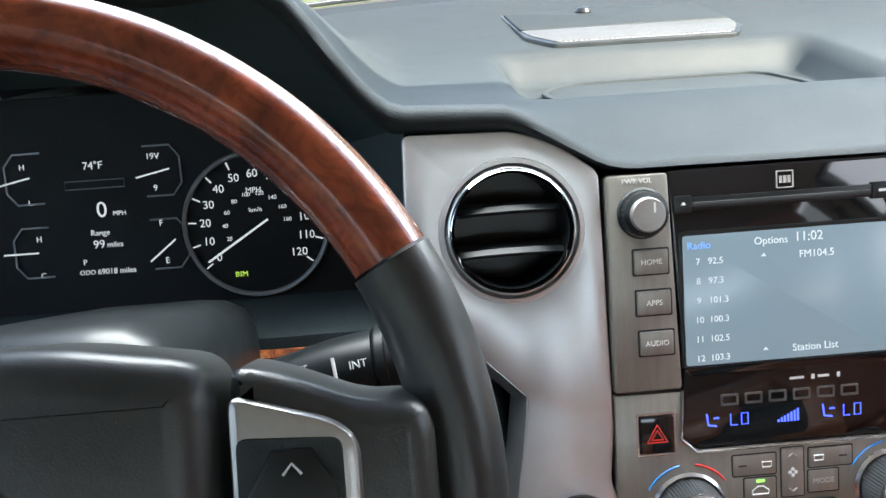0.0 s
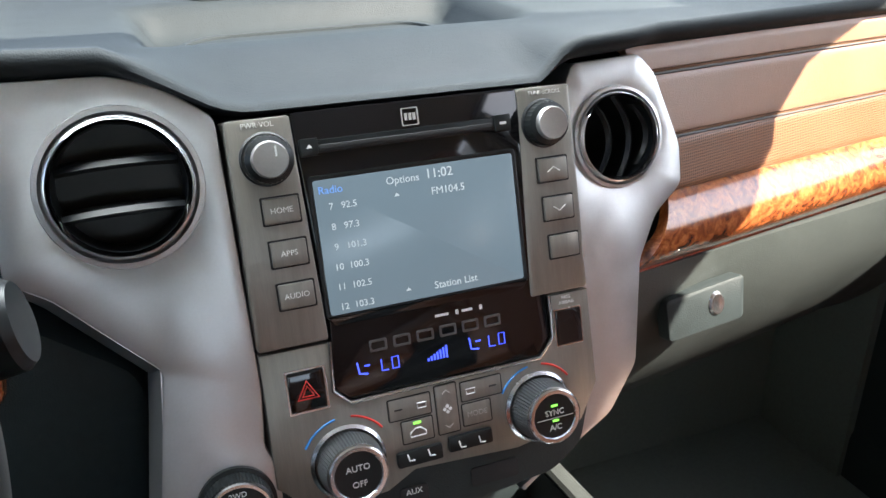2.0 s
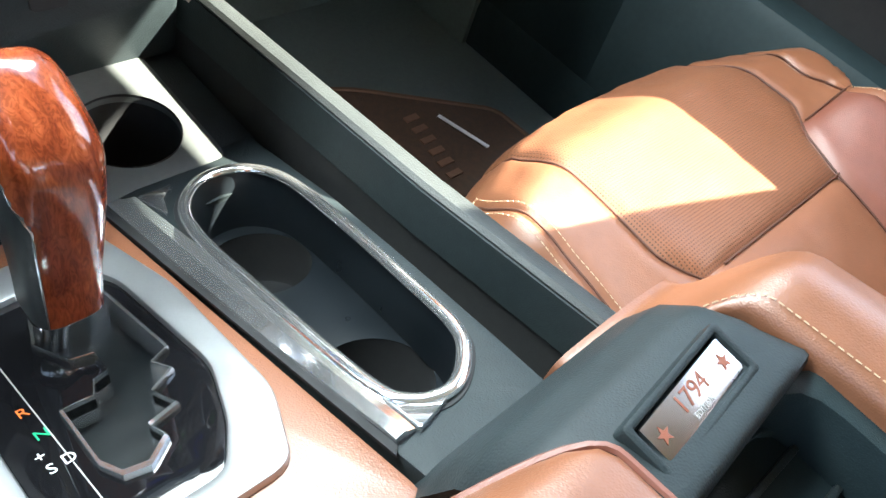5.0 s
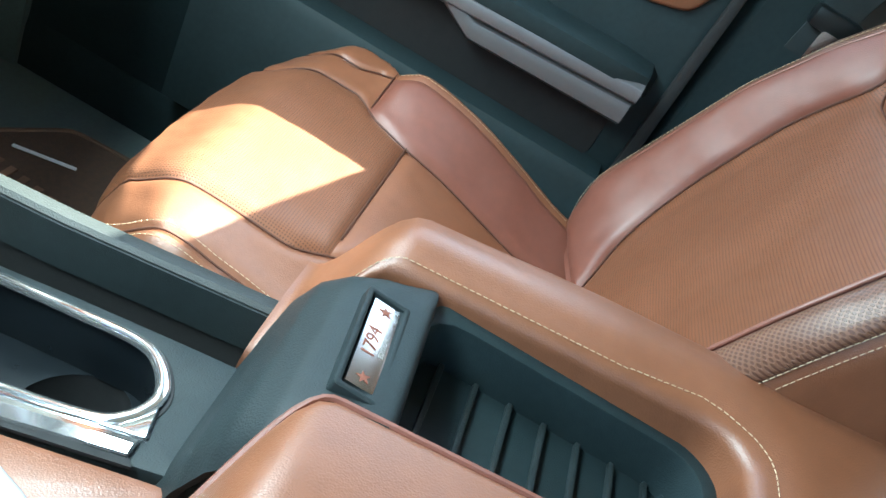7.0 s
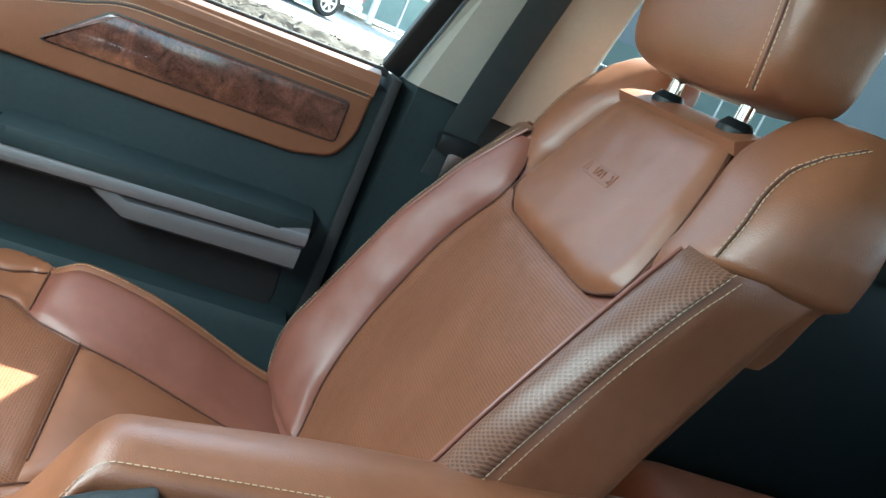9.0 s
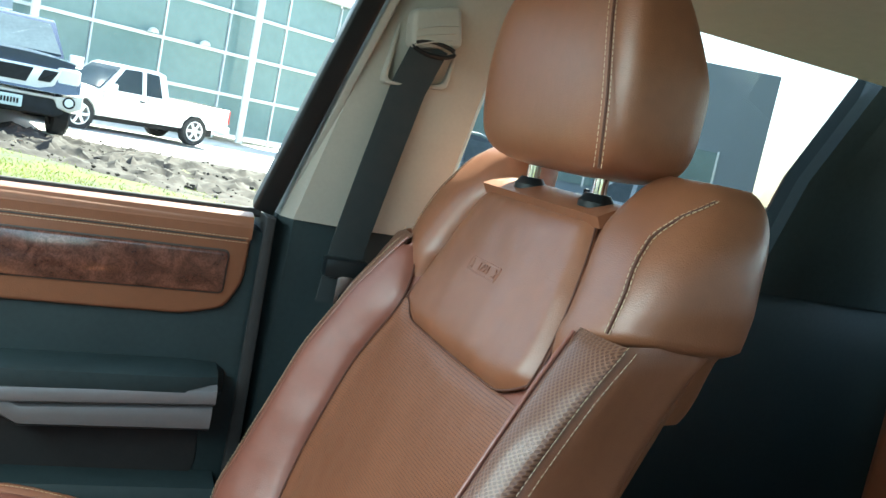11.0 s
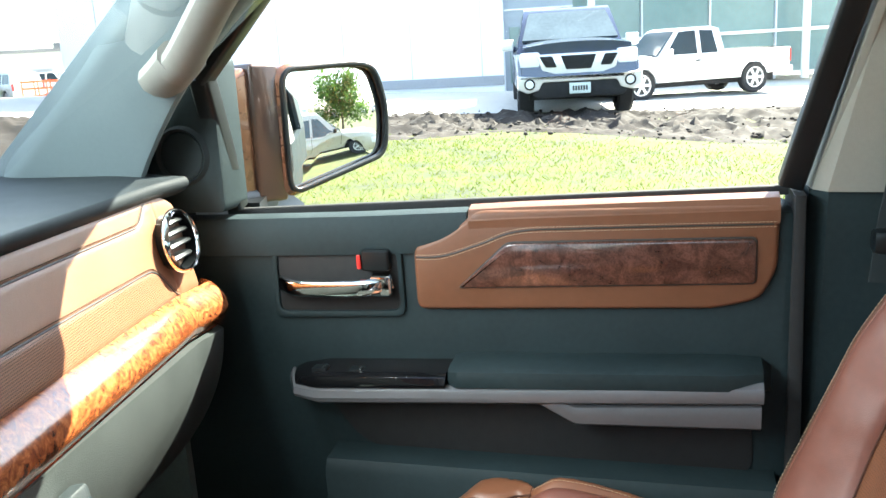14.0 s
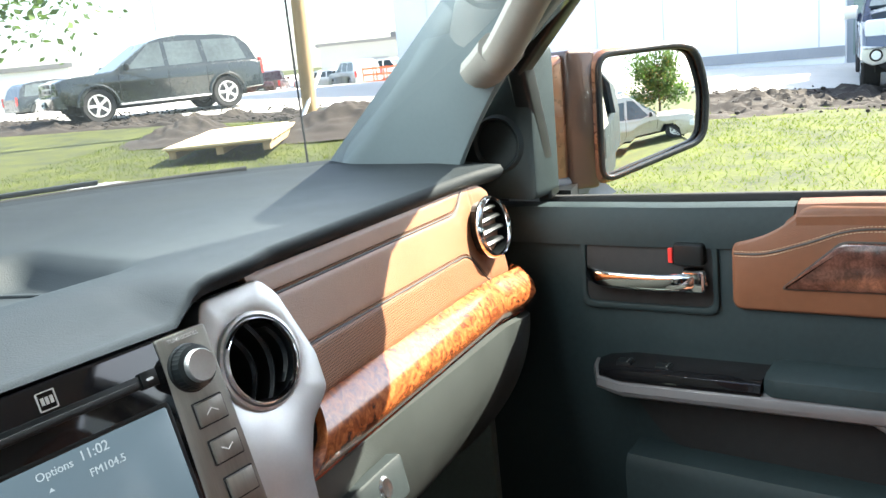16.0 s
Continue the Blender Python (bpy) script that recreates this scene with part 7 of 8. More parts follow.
aer = solo("aerial", tube([(0.84, 0.62, 1.36), (0.84, 0.62, 1.80), (0.842, 0.622, 2.25)], 0.0022, 6), rubber, "thin black whip aerial on the wing", "aerial")
wing = solo("front_wing", box(0.20, 1.1, 0.35, (0.90, 0.95, 1.20), 0.06, 4), bpy.data.materials["pearl_white_paint"], "white front wing", "car wing", kind="structure")

# ---- outside ----
def gz(x, y):
    r = math.hypot(x, y)
    near = 0.19 + 0.032 * max(-60.0, min(y, 60.0))
    return lerp(near, -0.15, sstep(26, 60, r))


def sheet(poly_in, nx, ny, lift, rough=0.0, scale=1.0, dip=0.0):
    """A strip of ground between two edge lines of equal length, laid on the land."""
    a_, b_ = poly_in
    ca, cb = curve_pts([(x, y, 0) for x, y in a_], nx), curve_pts([(x, y, 0) for x, y in b_], nx)
    n = min(len(ca), len(cb)) - 1

    def fn(u, v):
        i = min(int(u * n), n - 1)
        f = u * n - i
        p = ca[i].lerp(ca[i + 1], f).lerp(cb[i].lerp(cb[i + 1], f), v)
        e = min(1.0, 6 * min(v, 1 - v))
        z = gz(p.x, p.y) + lift - dip * (1 - min(1.0, 14 * v * (1 + 0.8 * noise.noise(Vector((p.x * 2.2, p.y * 2.2, 4))))))
        if rough:
            z += e * rough * (0.6 * noise.noise(Vector((p.x * scale, p.y * scale, 3))) + 0.5 * noise.noise(Vector((p.x * scale * 3, p.y * scale * 3, 7))) + 0.35 * noise.noise(Vector((p.x * scale * 8, p.y * scale * 8, 1))))
        return (p.x, p.y, z)
    return surf(fn, nx, ny)


def ground_fn(u, v):
    a, b = 2 * u - 1, 2 * v - 1
    x, y = math.copysign(abs(a) ** 3, a) * 900, math.copysign(abs(b) ** 3, b) * 900
    return (x, y, gz(x, y) - 0.02)


lawn = material("patchy_lawn", (0.013, 0.031, 0.002), 0.95, var=0.75, scale=1.6, bump=1.0, bscale=45, tint=(0.046, 0.053, 0.005))
concrete = material("pale_concrete", (0.55, 0.53, 0.49), 0.9, var=0.12, scale=0.5, bump=0.3, bscale=60)
soil = material("turned_soil", (0.030, 0.024, 0.020), 1.0, var=0.5, scale=3.0, bump=1.0, bscale=30)
ground = solo("ground", surf(ground_fn, 60, 60), lawn, "patchy green and straw-coloured lawn", "ground", kind="structure")
EDGE_IN = [(10.6, -14), (10.9, -6), (11.1, -2), (12.3, 0.2), (12.9, 2), (11.7, 4), (12.2, 10), (11.4, 15), (9.2, 19), (6, 26), (-6, 40)]
EDGE_OUT = [(18.5, -14), (18.2, -6), (17.3, -3), (16.2, 0), (15.9, 3), (15.5, 5), (14.6, 10), (13.2, 15), (12.2, 20), (10.6, 27), (-2, 44)]
dirt = solo("soil_bank", sheet((EDGE_IN, EDGE_OUT), 300, 70, 0.03, 0.22, 1.5, 0.08), soil, "strip of turned brown soil along the lawn", "soil", kind="structure")
lot = solo("road", sheet((EDGE_OUT, [(220, -160), (230, -60), (230, -30), (230, 0), (230, 30), (230, 60), (220, 110), (200, 160), (160, 200), (120, 240), (-20, 260)]), 120, 60, 0.03), concrete, "pale concrete car park", "car park", kind="structure")

# grass blades along the near lawn
rg = random.Random(4)
gb = bmesh.new()
for i in range(70000):
    t = rg.random()
    x = 1.6 + 12.5 * t ** 0.8
    y = rg.uniform(-5.5, 9.5 + 8 * t)
    if x > 11.2 + 0.8 * math.sin(y * 0.7) and rg.random() < 0.75:
        continue
    h, w, a = rg.uniform(0.02, 0.05), rg.uniform(0.0022, 0.0045) * (1 + t), rg.uniform(0, 6.28)
    z = gz(x, y) - 0.02
    dx, dy = math.cos(a) * w, math.sin(a) * w
    lx, ly = rg.uniform(-0.05, 0.05), rg.uniform(-0.05, 0.05)
    gb.faces.new([gb.verts.new(p) for p in ((x - dx, y - dy, z), (x + dx, y + dy, z), (x + lx, y + ly, z + h))])


def island_mix(name, a, b, rough=0.9, trans=0.0):
    mt = bpy.data.materials.new(name)
    mt.use_nodes = True
    nt, nodes = mt.node_tree, mt.node_tree.nodes
    g, r = nodes.new("ShaderNodeNewGeometry"), nodes.new("ShaderNodeValToRGB")
    r.color_ramp.elements[0].color, r.color_ramp.elements[1].color = (*a, 1), (*b, 1)
    nt.links.new(g.outputs["Random Per Island"], r.inputs[0])
    p = nodes["Principled BSDF"]
    nt.links.new(r.outputs[0], p.inputs["Base Color"])
    p.inputs["Roughness"].default_value = rough
    # thin leaves let light through
    tr, mx = nodes.new("ShaderNodeBsdfTranslucent"), nodes.new("ShaderNodeMixShader")
    nt.links.new(r.outputs[0], tr.inputs["Color"])
    mx.inputs[0].default_value = trans
    nt.links.new(p.outputs[0], mx.inputs[1])
    nt.links.new(tr.outputs[0], mx.inputs[2])
    nt.links.new(mx.outputs[0], nodes["Material Output"].inputs[0])
    return mt


blades = island_mix("grass_blades", (0.060, 0.110, 0.005), (0.150, 0.175, 0.020), trans=0.5)
solo("grass", gb, blades, "short mown grass, green and straw-coloured", "grass", kind="stuff")
cl = bmesh.new()
for i in range(1500):
    u = rg.random()
    y = rg.uniform(-7, 24)
    k = rg.random()
    xi = 11.6 + 0.5 * math.sin(y) + (-0.12 * max(0, y - 12))
    xo = 16.6 - 0.12 * y
    x = lerp(xi, xo, k)
    s = rg.uniform(0.02, 0.10)
    bmesh.ops.create_icosphere(cl, subdivisions=1, radius=s * 0.40, matrix=Matrix.Translation((x, y, gz(x, y) + 0.05)) @ Matrix.Rotation(rg.uniform(0, 3), 4, "Z") @ Matrix.Diagonal((rg.uniform(0.7, 1.4), rg.uniform(0.7, 1.4), rg.uniform(0.5, 0.9), 1)))
solo("soil_clods", cl, soil, "loose brown clods of soil", "soil", kind="stuff", angle=10)

# ---- vehicles ----
car_glass = material("dark_car_glass", (0.020, 0.028, 0.030), 0.08, var=0.3, scale=3, spec=0.35)
# base colour raised to carry the reflections on the side windows
suv_glass = material("reflection_pale_glass", (0.075, 0.092, 0.095), 0.06, var=0.4, scale=1.5, spec=0.6)
light_glass = material("lamp_glass", (0.75, 0.77, 0.78), 0.12, var=0.05, scale=30)
# windscreens paled in the colour itself to stand for reflected sky
lit_glass = material("sky_pale_windscreen_glass", (0.09, 0.115, 0.13), 0.08, var=0.2, scale=2)
# near-white and little metallic: the sky's reflection in chrome is put into the colour
bright = material("bright_trim", (0.78, 0.78, 0.78), 0.22, 0.35, var=0.05, scale=20)
alloy = material("dull_alloy", (0.06, 0.062, 0.065), 0.35, 0.4, var=0.1, scale=20)
tyre_m = material("tyre_rubber", (0.02, 0.02, 0.021), 0.85, var=0.2, scale=30)
plate_m = material("pale_number_plate", (0.55, 0.62, 0.60), 0.5, var=0.05, scale=30)
under = material("black_underside", (0.012, 0.012, 0.013), 0.9, var=0.2, scale=10)


def slab_y(profile, half, inset, n=2, r=0.06):
    """A side profile in (x, z) given width, drawn in towards the flanks."""
    c = Vector((sum(p[0] for p in profile) / len(profile), sum(p[1] for p in profile) / len(profile)))
    out = []
    steps = [(-1.0, 1.0), (-0.985, 0.45), (-0.94, 0.0), (0.94, 0.0), (0.985, 0.45), (1.0, 1.0)]
    for t, k in steps:
        out.append([Vector((p[0] + (c.x - p[0]) * inset * k * 0.5, t * half, p[1] + (c.y - p[1]) * inset * k)) for p in profile])
    return loft(out)


def green_y(profile, half_low, half_high):
    zs = [p[1] for p in profile]
    lo, hi = min(zs), max(zs)
    rows = []
    for s in (-1, 1):
        rows.append([Vector((p[0], s * lerp(half_low, half_high, (p[1] - lo) / (hi - lo)), p[1])) for p in profile])
    bm = loft(rows)
    return bm


def side_pane(profile, half_low, half_high, s, quad):
    zs = [p[1] for p in profile]
    lo, hi = min(zs), max(zs)
    bm = bmesh.new()
    vs = [[bm.verts.new((x, s * (lerp(half_low, half_high, (z - lo) / (hi - lo)) + d), z)) for x, z in quad] for d in (0.004, -0.02)]
    bm.faces.new(vs[0])
    bm.faces.new(vs[1][::-1])
    for i in range(len(quad)):
        bm.faces.new((vs[0][i], vs[0][(i + 1) % len(quad)], vs[1][(i + 1) % len(quad)], vs[1][i]))
    return bm


def wheel_set(car, positions, r, w, rim_mat, spokes=6):
    for x, y in positions:
        s = 1 if y > 0 else -1
        m = Matrix.Translation((x, y, r)) @ Matrix.Rotation(radians(-90 * s), 4, "X")
        wh = part("wheel", lathe([(r * 0.62, -w * 0.4), (r * 0.9, -w / 2), (r, -w * 0.36), (r, w * 0.36), (r * 0.93, w / 2), (r * 0.64, w * 0.42)], 28, m=m), tyre_m, car, "black tyre on a silver rim")
        part("rim", lathe([(r * 0.68, w * 0.40), (r * 0.66, w * 0.46), (r * 0.60, w * 0.46), (r * 0.57, w * 0.30)], 28, m=m), rim_mat, wh)
        part("brake_disc", lathe([(r * 0.57, w * 0.26), (r * 0.2, w * 0.22), (0, w * 0.22)], 24, m=m), alloy, wh, "dull metal behind the spokes")
        part("hub_cap", lathe([(r * 0.17, w * 0.30), (r * 0.15, w * 0.46), (0, w * 0.48)], 18, m=m), rim_mat, wh)
        for k in range(spokes):
            part("spoke", box(r * 0.48, r * 0.17, w * 0.10, (r * 0.36, 0, w * 0.40), r * 0.02, m=m @ Matrix.Rotation(2 * math.pi * k / spokes, 4, "Z")), rim_mat, wh)


def place(x, y, heading, scale=1.0, z=None):
    return Matrix.Translation((x, y, gz(x, y) + 0.02 if z is None else z)) @ Matrix.Rotation(heading, 4, "Z") @ Matrix.Scale(scale, 4)


def pickup(m, paint, label, cab_len=2.2, wheel_r=0.39, low_trim=None, hood=0.05):
    """Long x, front at +x."""
    car = thing("pickup_truck", label, "pickup truck", m, group="parked vehicles")
    L, W = 5.4, 0.93
    body = [(-2.7, 0.55), (-2.72, 1.12), (-0.75, 1.14), (-0.75, 1.02), (1.25, 1.02), (2.45, 0.98), (2.66, 0.90), (2.70, 0.50), (2.15, 0.42), (2.10, 0.62), (1.9, 0.80), (1.55, 0.80), (1.36, 0.62), (1.3, 0.42), (-1.2, 0.42), (-1.26, 0.62), (-1.45, 0.80), (-1.8, 0.80), (-2.0, 0.62), (-2.06, 0.48)]
    bo = part("body", slab_y(body, W, 0.08), paint, car)
    g = [(-0.72, 1.02), (-0.60, 1.70), (-0.35, 1.77), (0.45, 1.76), (0.62, 1.70), (1.28, 1.02)]
    part("cab", green_y(g, W * 0.97, W * 0.78), paint, car)
    for s in (-1, 1):
        part("window", side_pane(g, W * 0.97, W * 0.78, s, [(0.10, 1.10), (1.02, 1.10), (0.58, 1.66), (0.10, 1.68)]), car_glass, car)
        part("window", side_pane(g, W * 0.97, W * 0.78, s, [(-0.50, 1.10), (-0.02, 1.10), (-0.02, 1.68), (-0.40, 1.66)]), car_glass, car)
        part("door_line", box(0.012, 0.006, 0.62, (-0.05, s * (W + 0.001), 0.76)), under, bo)
        part("door_line", box(0.012, 0.006, 0.62, (1.18, s * (W + 0.001), 0.76)), under, bo)
        part("door_handle", box(0.16, 0.02, 0.04, (0.10, s * (W + 0.008), 0.93), 0.008), smooth_black, bo)
        part("side_mirror", box(0.12, 0.22, 0.20, (1.02, s * (W + 0.13), 1.16), 0.04, 3), paint if low_trim is None else bright, car)
        part("head_lamp", box(0.16, 0.32, 0.24, (2.60, s * 0.74, 0.92), 0.06, 3), light_glass, car, "clear head lamp")
        part("tail_lamp", box(0.06, 0.14, 0.36, (-2.70, s * 0.84, 0.92), 0.02), red_print, car)
    part("windscreen", loft([[Vector((x + 0.006, y, z + 0.006)) for x, y, z in ((1.24, -0.80, 1.06 + hood), (1.24, 0.80, 1.06 + hood), (0.66, 0.66, 1.68), (0.66, -0.66, 1.68))], [Vector((x - 0.03, y, z - 0.03)) for x, y, z in ((1.24, -0.80, 1.06 + hood), (1.24, 0.80, 1.06 + hood), (0.66, 0.66, 1.68), (0.66, -0.66, 1.68))]]), lit_glass, car)
    part("bonnet", surf(lambda u, v: (lerp(1.20, 2.60, u), lerp(-0.82, 0.82, v), 1.03 + hood + 0.035 * math.sin(math.pi * v) - 0.05 * u ** 3 - 0.03 * abs(2 * v - 1) ** 4), 12, 12, 0.05 + hood), paint, car)
    def face(poly, x0, x1, bev=0.01):
        """A plate across the nose; poly in (y, z)."""
        return prism(poly, x0, x1, bev, 2, m=Matrix(((0, 0, 1, 0), (1, 0, 0, 0), (0, 1, 0, 0), (0, 0, 0, 1))))

    gr_ = part("grille", face(smooth_poly([(-0.64, 1.00), (0.64, 1.00), (0.56, 0.76), (0.36, 0.70), (-0.36, 0.70), (-0.56, 0.76)], 0.03), 2.60, 2.69), bright if low_trim else smooth_black, car, "grille with dark mesh between bright bars")
    for poly in ([(-0.27, 0.97), (0.27, 0.97), (0.19, 0.76), (-0.19, 0.76)], [(-0.60, 0.97), (-0.40, 0.97), (-0.33, 0.80), (-0.50, 0.80)], [(0.40, 0.97), (0.60, 0.97), (0.50, 0.80), (0.33, 0.80)]):
        part("grille_mesh", face(smooth_poly(poly, 0.02), 2.66, 2.705), under, gr_)
    part("front_bumper", face(smooth_poly([(-0.95, 0.70), (-0.62, 0.66), (0.62, 0.66), (0.95, 0.70), (0.95, 0.50), (0.80, 0.42), (0.62, 0.46), (0.56, 0.58), (-0.56, 0.58), (-0.62, 0.46), (-0.80, 0.42), (-0.95, 0.50)], 0.03), 2.45, 2.82, 0.04), bright if low_trim else paint, car, "front bumper")
    part("bumper_intake", face(smooth_poly([(-0.60, 0.59), (0.60, 0.59), (0.72, 0.40), (0.62, 0.34), (-0.62, 0.34), (-0.72, 0.40)], 0.03), 2.50, 2.79, 0.02), under, car)
    for s in (-1, 1):
        fl = part("fog_ring", lathe([(0.085, 0.0), (0.085, 0.02), (0.06, 0.015)], 20, m=Matrix.Translation((2.815, s * 0.76, 0.565)) @ Matrix.Rotation(radians(90), 4, "Y")), under, car)
        part("fog_lens", lathe([(0.062, 0.012), (0.0, 0.02)], 20, m=Matrix.Translation((2.815, s * 0.76, 0.565)) @ Matrix.Rotation(radians(90), 4, "Y")), light_glass, fl)
    npl = part("number_plate", box(0.02, 0.32, 0.16, (2.84, 0, 0.48), 0.004), plate_m, car, "pale number plate")
    for i in range(6):
        part("plate_bar", box(0.004, 0.026, 0.07, (2.852, -0.10 + 0.04 * i, 0.48)), under, npl)
    part("rear_bumper", box(0.16, 1.7, 0.18, (-2.76, 0, 0.55), 0.03), bright, car)
    part("underside", box(4.6, 1.5, 0.25, (0, 0, 0.42)), under, car)
    part("bed", box(1.75, 1.5, 0.02, (-1.72, 0, 1.135)), under, car)
    wheel_set(car, [(1.72, 0.80), (1.72, -0.80), (-1.62, 0.80), (-1.62, -0.80)], wheel_r, 0.26, bright)
    return car


def suv(m, paint, label, kind="SUV"):
    car = thing("parked_suv" if kind == "SUV" else "parked_car", label, kind, m, group="parked vehicles")
    W = 0.95 if kind == "SUV" else 0.88
    body = [(-2.52, 0.45), (-2.55, 1.05), (-2.3, 1.12), (1.05, 1.12), (2.20, 1.07), (2.47, 0.98), (2.52, 0.50), (2.05, 0.40), (2.0, 0.62), (1.8, 0.82), (1.45, 0.82), (1.24, 0.62), (1.18, 0.38), (-1.1, 0.38), (-1.16, 0.62), (-1.36, 0.82), (-1.7, 0.82), (-1.9, 0.62), (-1.95, 0.42)]
    if kind != "SUV":
        body = [(x, z * 0.86) for x, z in body]
    bo = part("body", slab_y(body, W, 0.09), paint, car)
    g = [(-2.42, 1.08), (-2.26, 1.48), (-2.02, 1.72), (-1.6, 1.80), (-0.6, 1.84), (-0.1, 1.81), (0.18, 1.74), (1.22, 1.08)] if kind == "SUV" else [(-1.9, 0.92), (-1.35, 1.36), (-0.9, 1.44), (0.2, 1.43), (0.42, 1.36), (1.2, 0.92)]
    lo, hi = W * 0.97, W * 0.76
    part("cab", green_y(g, lo, hi), paint, car)
    zb, zt = (1.15, 1.70) if kind == "SUV" else (0.97, 1.33)
    panes = [[(-0.05, zb), (0.88, zb), (0.22, zt), (-0.05, zt + 0.02)], [(-1.0, zb), (-0.15, zb), (-0.15, zt + 0.01), (-0.95, zt)], [(-2.15, zb), (-1.12, zb), (-1.08, zt), (-1.95, zt - 0.02)]]
    if kind != "SUV":
        panes = panes[:1] + [[(-1.05, zb), (-0.15, zb), (-0.15, zt), (-0.95, zt - 0.02)]]
    for s in (-1, 1):
        for q in panes:
            part("window", side_pane(g, lo, hi, s, q), suv_glass, car)
        for x in (1.62, -1.53) if kind == "SUV" else ():
            part("wheel_arch", tube([(x + 0.455 * math.cos(a), s * (W - 0.01), 0.40 + 0.455 * math.sin(a)) for a in [math.pi * i / 16 for i in range(17)]], 0.045, 8), paint, bo)
        for x in (-0.1, 1.08, -1.06):
            part("door_line", box(0.012, 0.006, 0.60, (x, s * (W + 0.001), 0.76)), under, bo)
        part("side_mirror", box(0.10, 0.18, 0.16, (0.90, s * (W + 0.10), 1.20 if kind == "SUV" else 1.0), 0.04, 3), smooth_black, car)
        part("head_lamp", box(0.20, 0.30, 0.20, (2.36, s * 0.74, 0.88 if kind == "SUV" else 0.66), 0.05, 3), light_glass, car, "clear head lamp")
        part("tail_lamp", box(0.08, 0.12, 0.40, (-2.52, s * 0.86, 0.95 if kind == "SUV" else 0.7), 0.02), red_print, car)
        part("step_board", box(2.2, 0.14, 0.05, (0.05, s * (W + 0.01), 0.37), 0.02), bright, car) if kind == "SUV" else None
        part("roof_rail", tube([(-1.9, s * 0.62, 1.82), (-1.7, s * 0.62, 1.86), (0.1, s * 0.62, 1.86), (0.3, s * 0.62, 1.81)], 0.018, 8), bright, car) if kind == "SUV" else None
    gy = 1.0 if kind == "SUV" else 0.86
    part("windscreen", loft([[Vector((x + d, y, z + d)) for x, y, z in (((1.15, -0.82, 1.13), (1.15, 0.82, 1.13), (0.24, 0.66, 1.715), (0.24, -0.66, 1.715)) if kind == "SUV" else ((1.14, -0.76, 0.96), (1.14, 0.76, 0.96), (0.46, 0.62, 1.37), (0.46, -0.62, 1.37)))] for d in (0.006, -0.03)]), lit_glass, car)
    gr_ = part("grille", box(0.08, 0.90, 0.26, (2.46, 0, 0.87 * gy), 0.03), bright, car, "bright crossbar grille")
    for y in (-0.24, 0.24):
        for z in (-0.06, 0.06):
            part("grille_mesh", box(0.03, 0.38, 0.09, (2.50, y, 0.87 * gy + z), 0.02), smooth_black, gr_)
    part("front_bumper", slab_y([(2.30, 0.36), (2.58, 0.40), (2.60, 0.66 * gy), (2.44, 0.72 * gy)], W, 0.2), paint, car)
    npl = part("number_plate", box(0.02, 0.30, 0.15, (2.62, 0, 0.52), 0.004), plate_m, car, "pale number plate")
    part("plate_bar", box(0.004, 0.22, 0.06, (2.633, 0, 0.52)), under, npl)
    part("underside", box(4.2, 1.5, 0.22, (0, 0, 0.38)), under, car)
    wheel_set(car, [(1.62, 0.82), (1.62, -0.82), (-1.53, 0.82), (-1.53, -0.82)], 0.39 if kind == "SUV" else 0.32, 0.25, bright, 5)
    return car


navy = material("dark_navy_paint", (0.020, 0.034, 0.080), 0.22, 0.15, var=0.1, scale=6, coat=1.0)
white_p = material("white_truck_paint", (0.78, 0.78, 0.76), 0.3, var=0.04, scale=4, coat=0.6)
charcoal = material("charcoal_green_paint", (0.014, 0.020, 0.021), 0.26, var=0.15, scale=6, coat=0.8)
maroon = material("maroon_paint", (0.06, 0.012, 0.012), 0.28, var=0.1, scale=6, coat=0.7)
silver_p = material("silver_car_paint", (0.45, 0.46, 0.46), 0.3, 0.4, var=0.05, scale=6, coat=0.7)
tan_p = material("champagne_paint", (0.50, 0.46, 0.38), 0.3, 0.3, var=0.05, scale=6, coat=0.7)
hN = math.atan2(-0.20, -0.98)
pickup(Matrix.Translation((1.72 * 0.98, 1.72 * 0.2, 0)) @ place(16.5, 1.45, hN, 1.16, gz(16.4, 1.45) - 0.02), navy, "dark navy pickup truck with a bright bumper, facing the lawn", low_trim=True, hood=0.16)
hW = math.atan2(2.49, -1.56)
pickup(place(20.45, -0.62, hW, 0.87), white_p, "white extended-cab pickup truck parked side-on", wheel_r=0.40)
hD = math.atan2(0.30, -0.95)
suv(place(13.3, 18.6, hD, 1.04), charcoal, "dark charcoal SUV with roof rails parked by the soil")
rc = random.Random(9)
for i, (az, r, pm, kd, lab) in enumerate(((40.5, 58, maroon, "SUV", "dark red SUV in the far row"), (42.8, 60, maroon, "pickup", "dark maroon pickup truck in the far row"), (46.8, 60, white_p, "car", "white saloon car in the far row"), (48.3, 56, silver_p, "SUV", "silver SUV in the far row"), (50.6, 62, white_p, "pickup", "white pickup truck in the far row"), (52.4, 56, silver_p, "SUV", "silver-grey SUV in the far row"), (30.0, 46, charcoal, "SUV", "dark SUV beside the white building"))):
    a = radians(az)
    x, y = r * math.sin(a), r * math.cos(a)
    hd_ = math.atan2(-x, y) + rc.uniform(-0.5, 0.5) + (1.57 if i % 2 else 0)
    (pickup(place(x, y, hd_), pm, lab) if kd == "pickup" else suv(place(x, y, hd_), pm, lab, "SUV" if kd == "SUV" else "car"))
suv(place(0.9, -9.8, 0.06, 1.0), tan_p, "champagne saloon car parked on the lawn behind", "car")
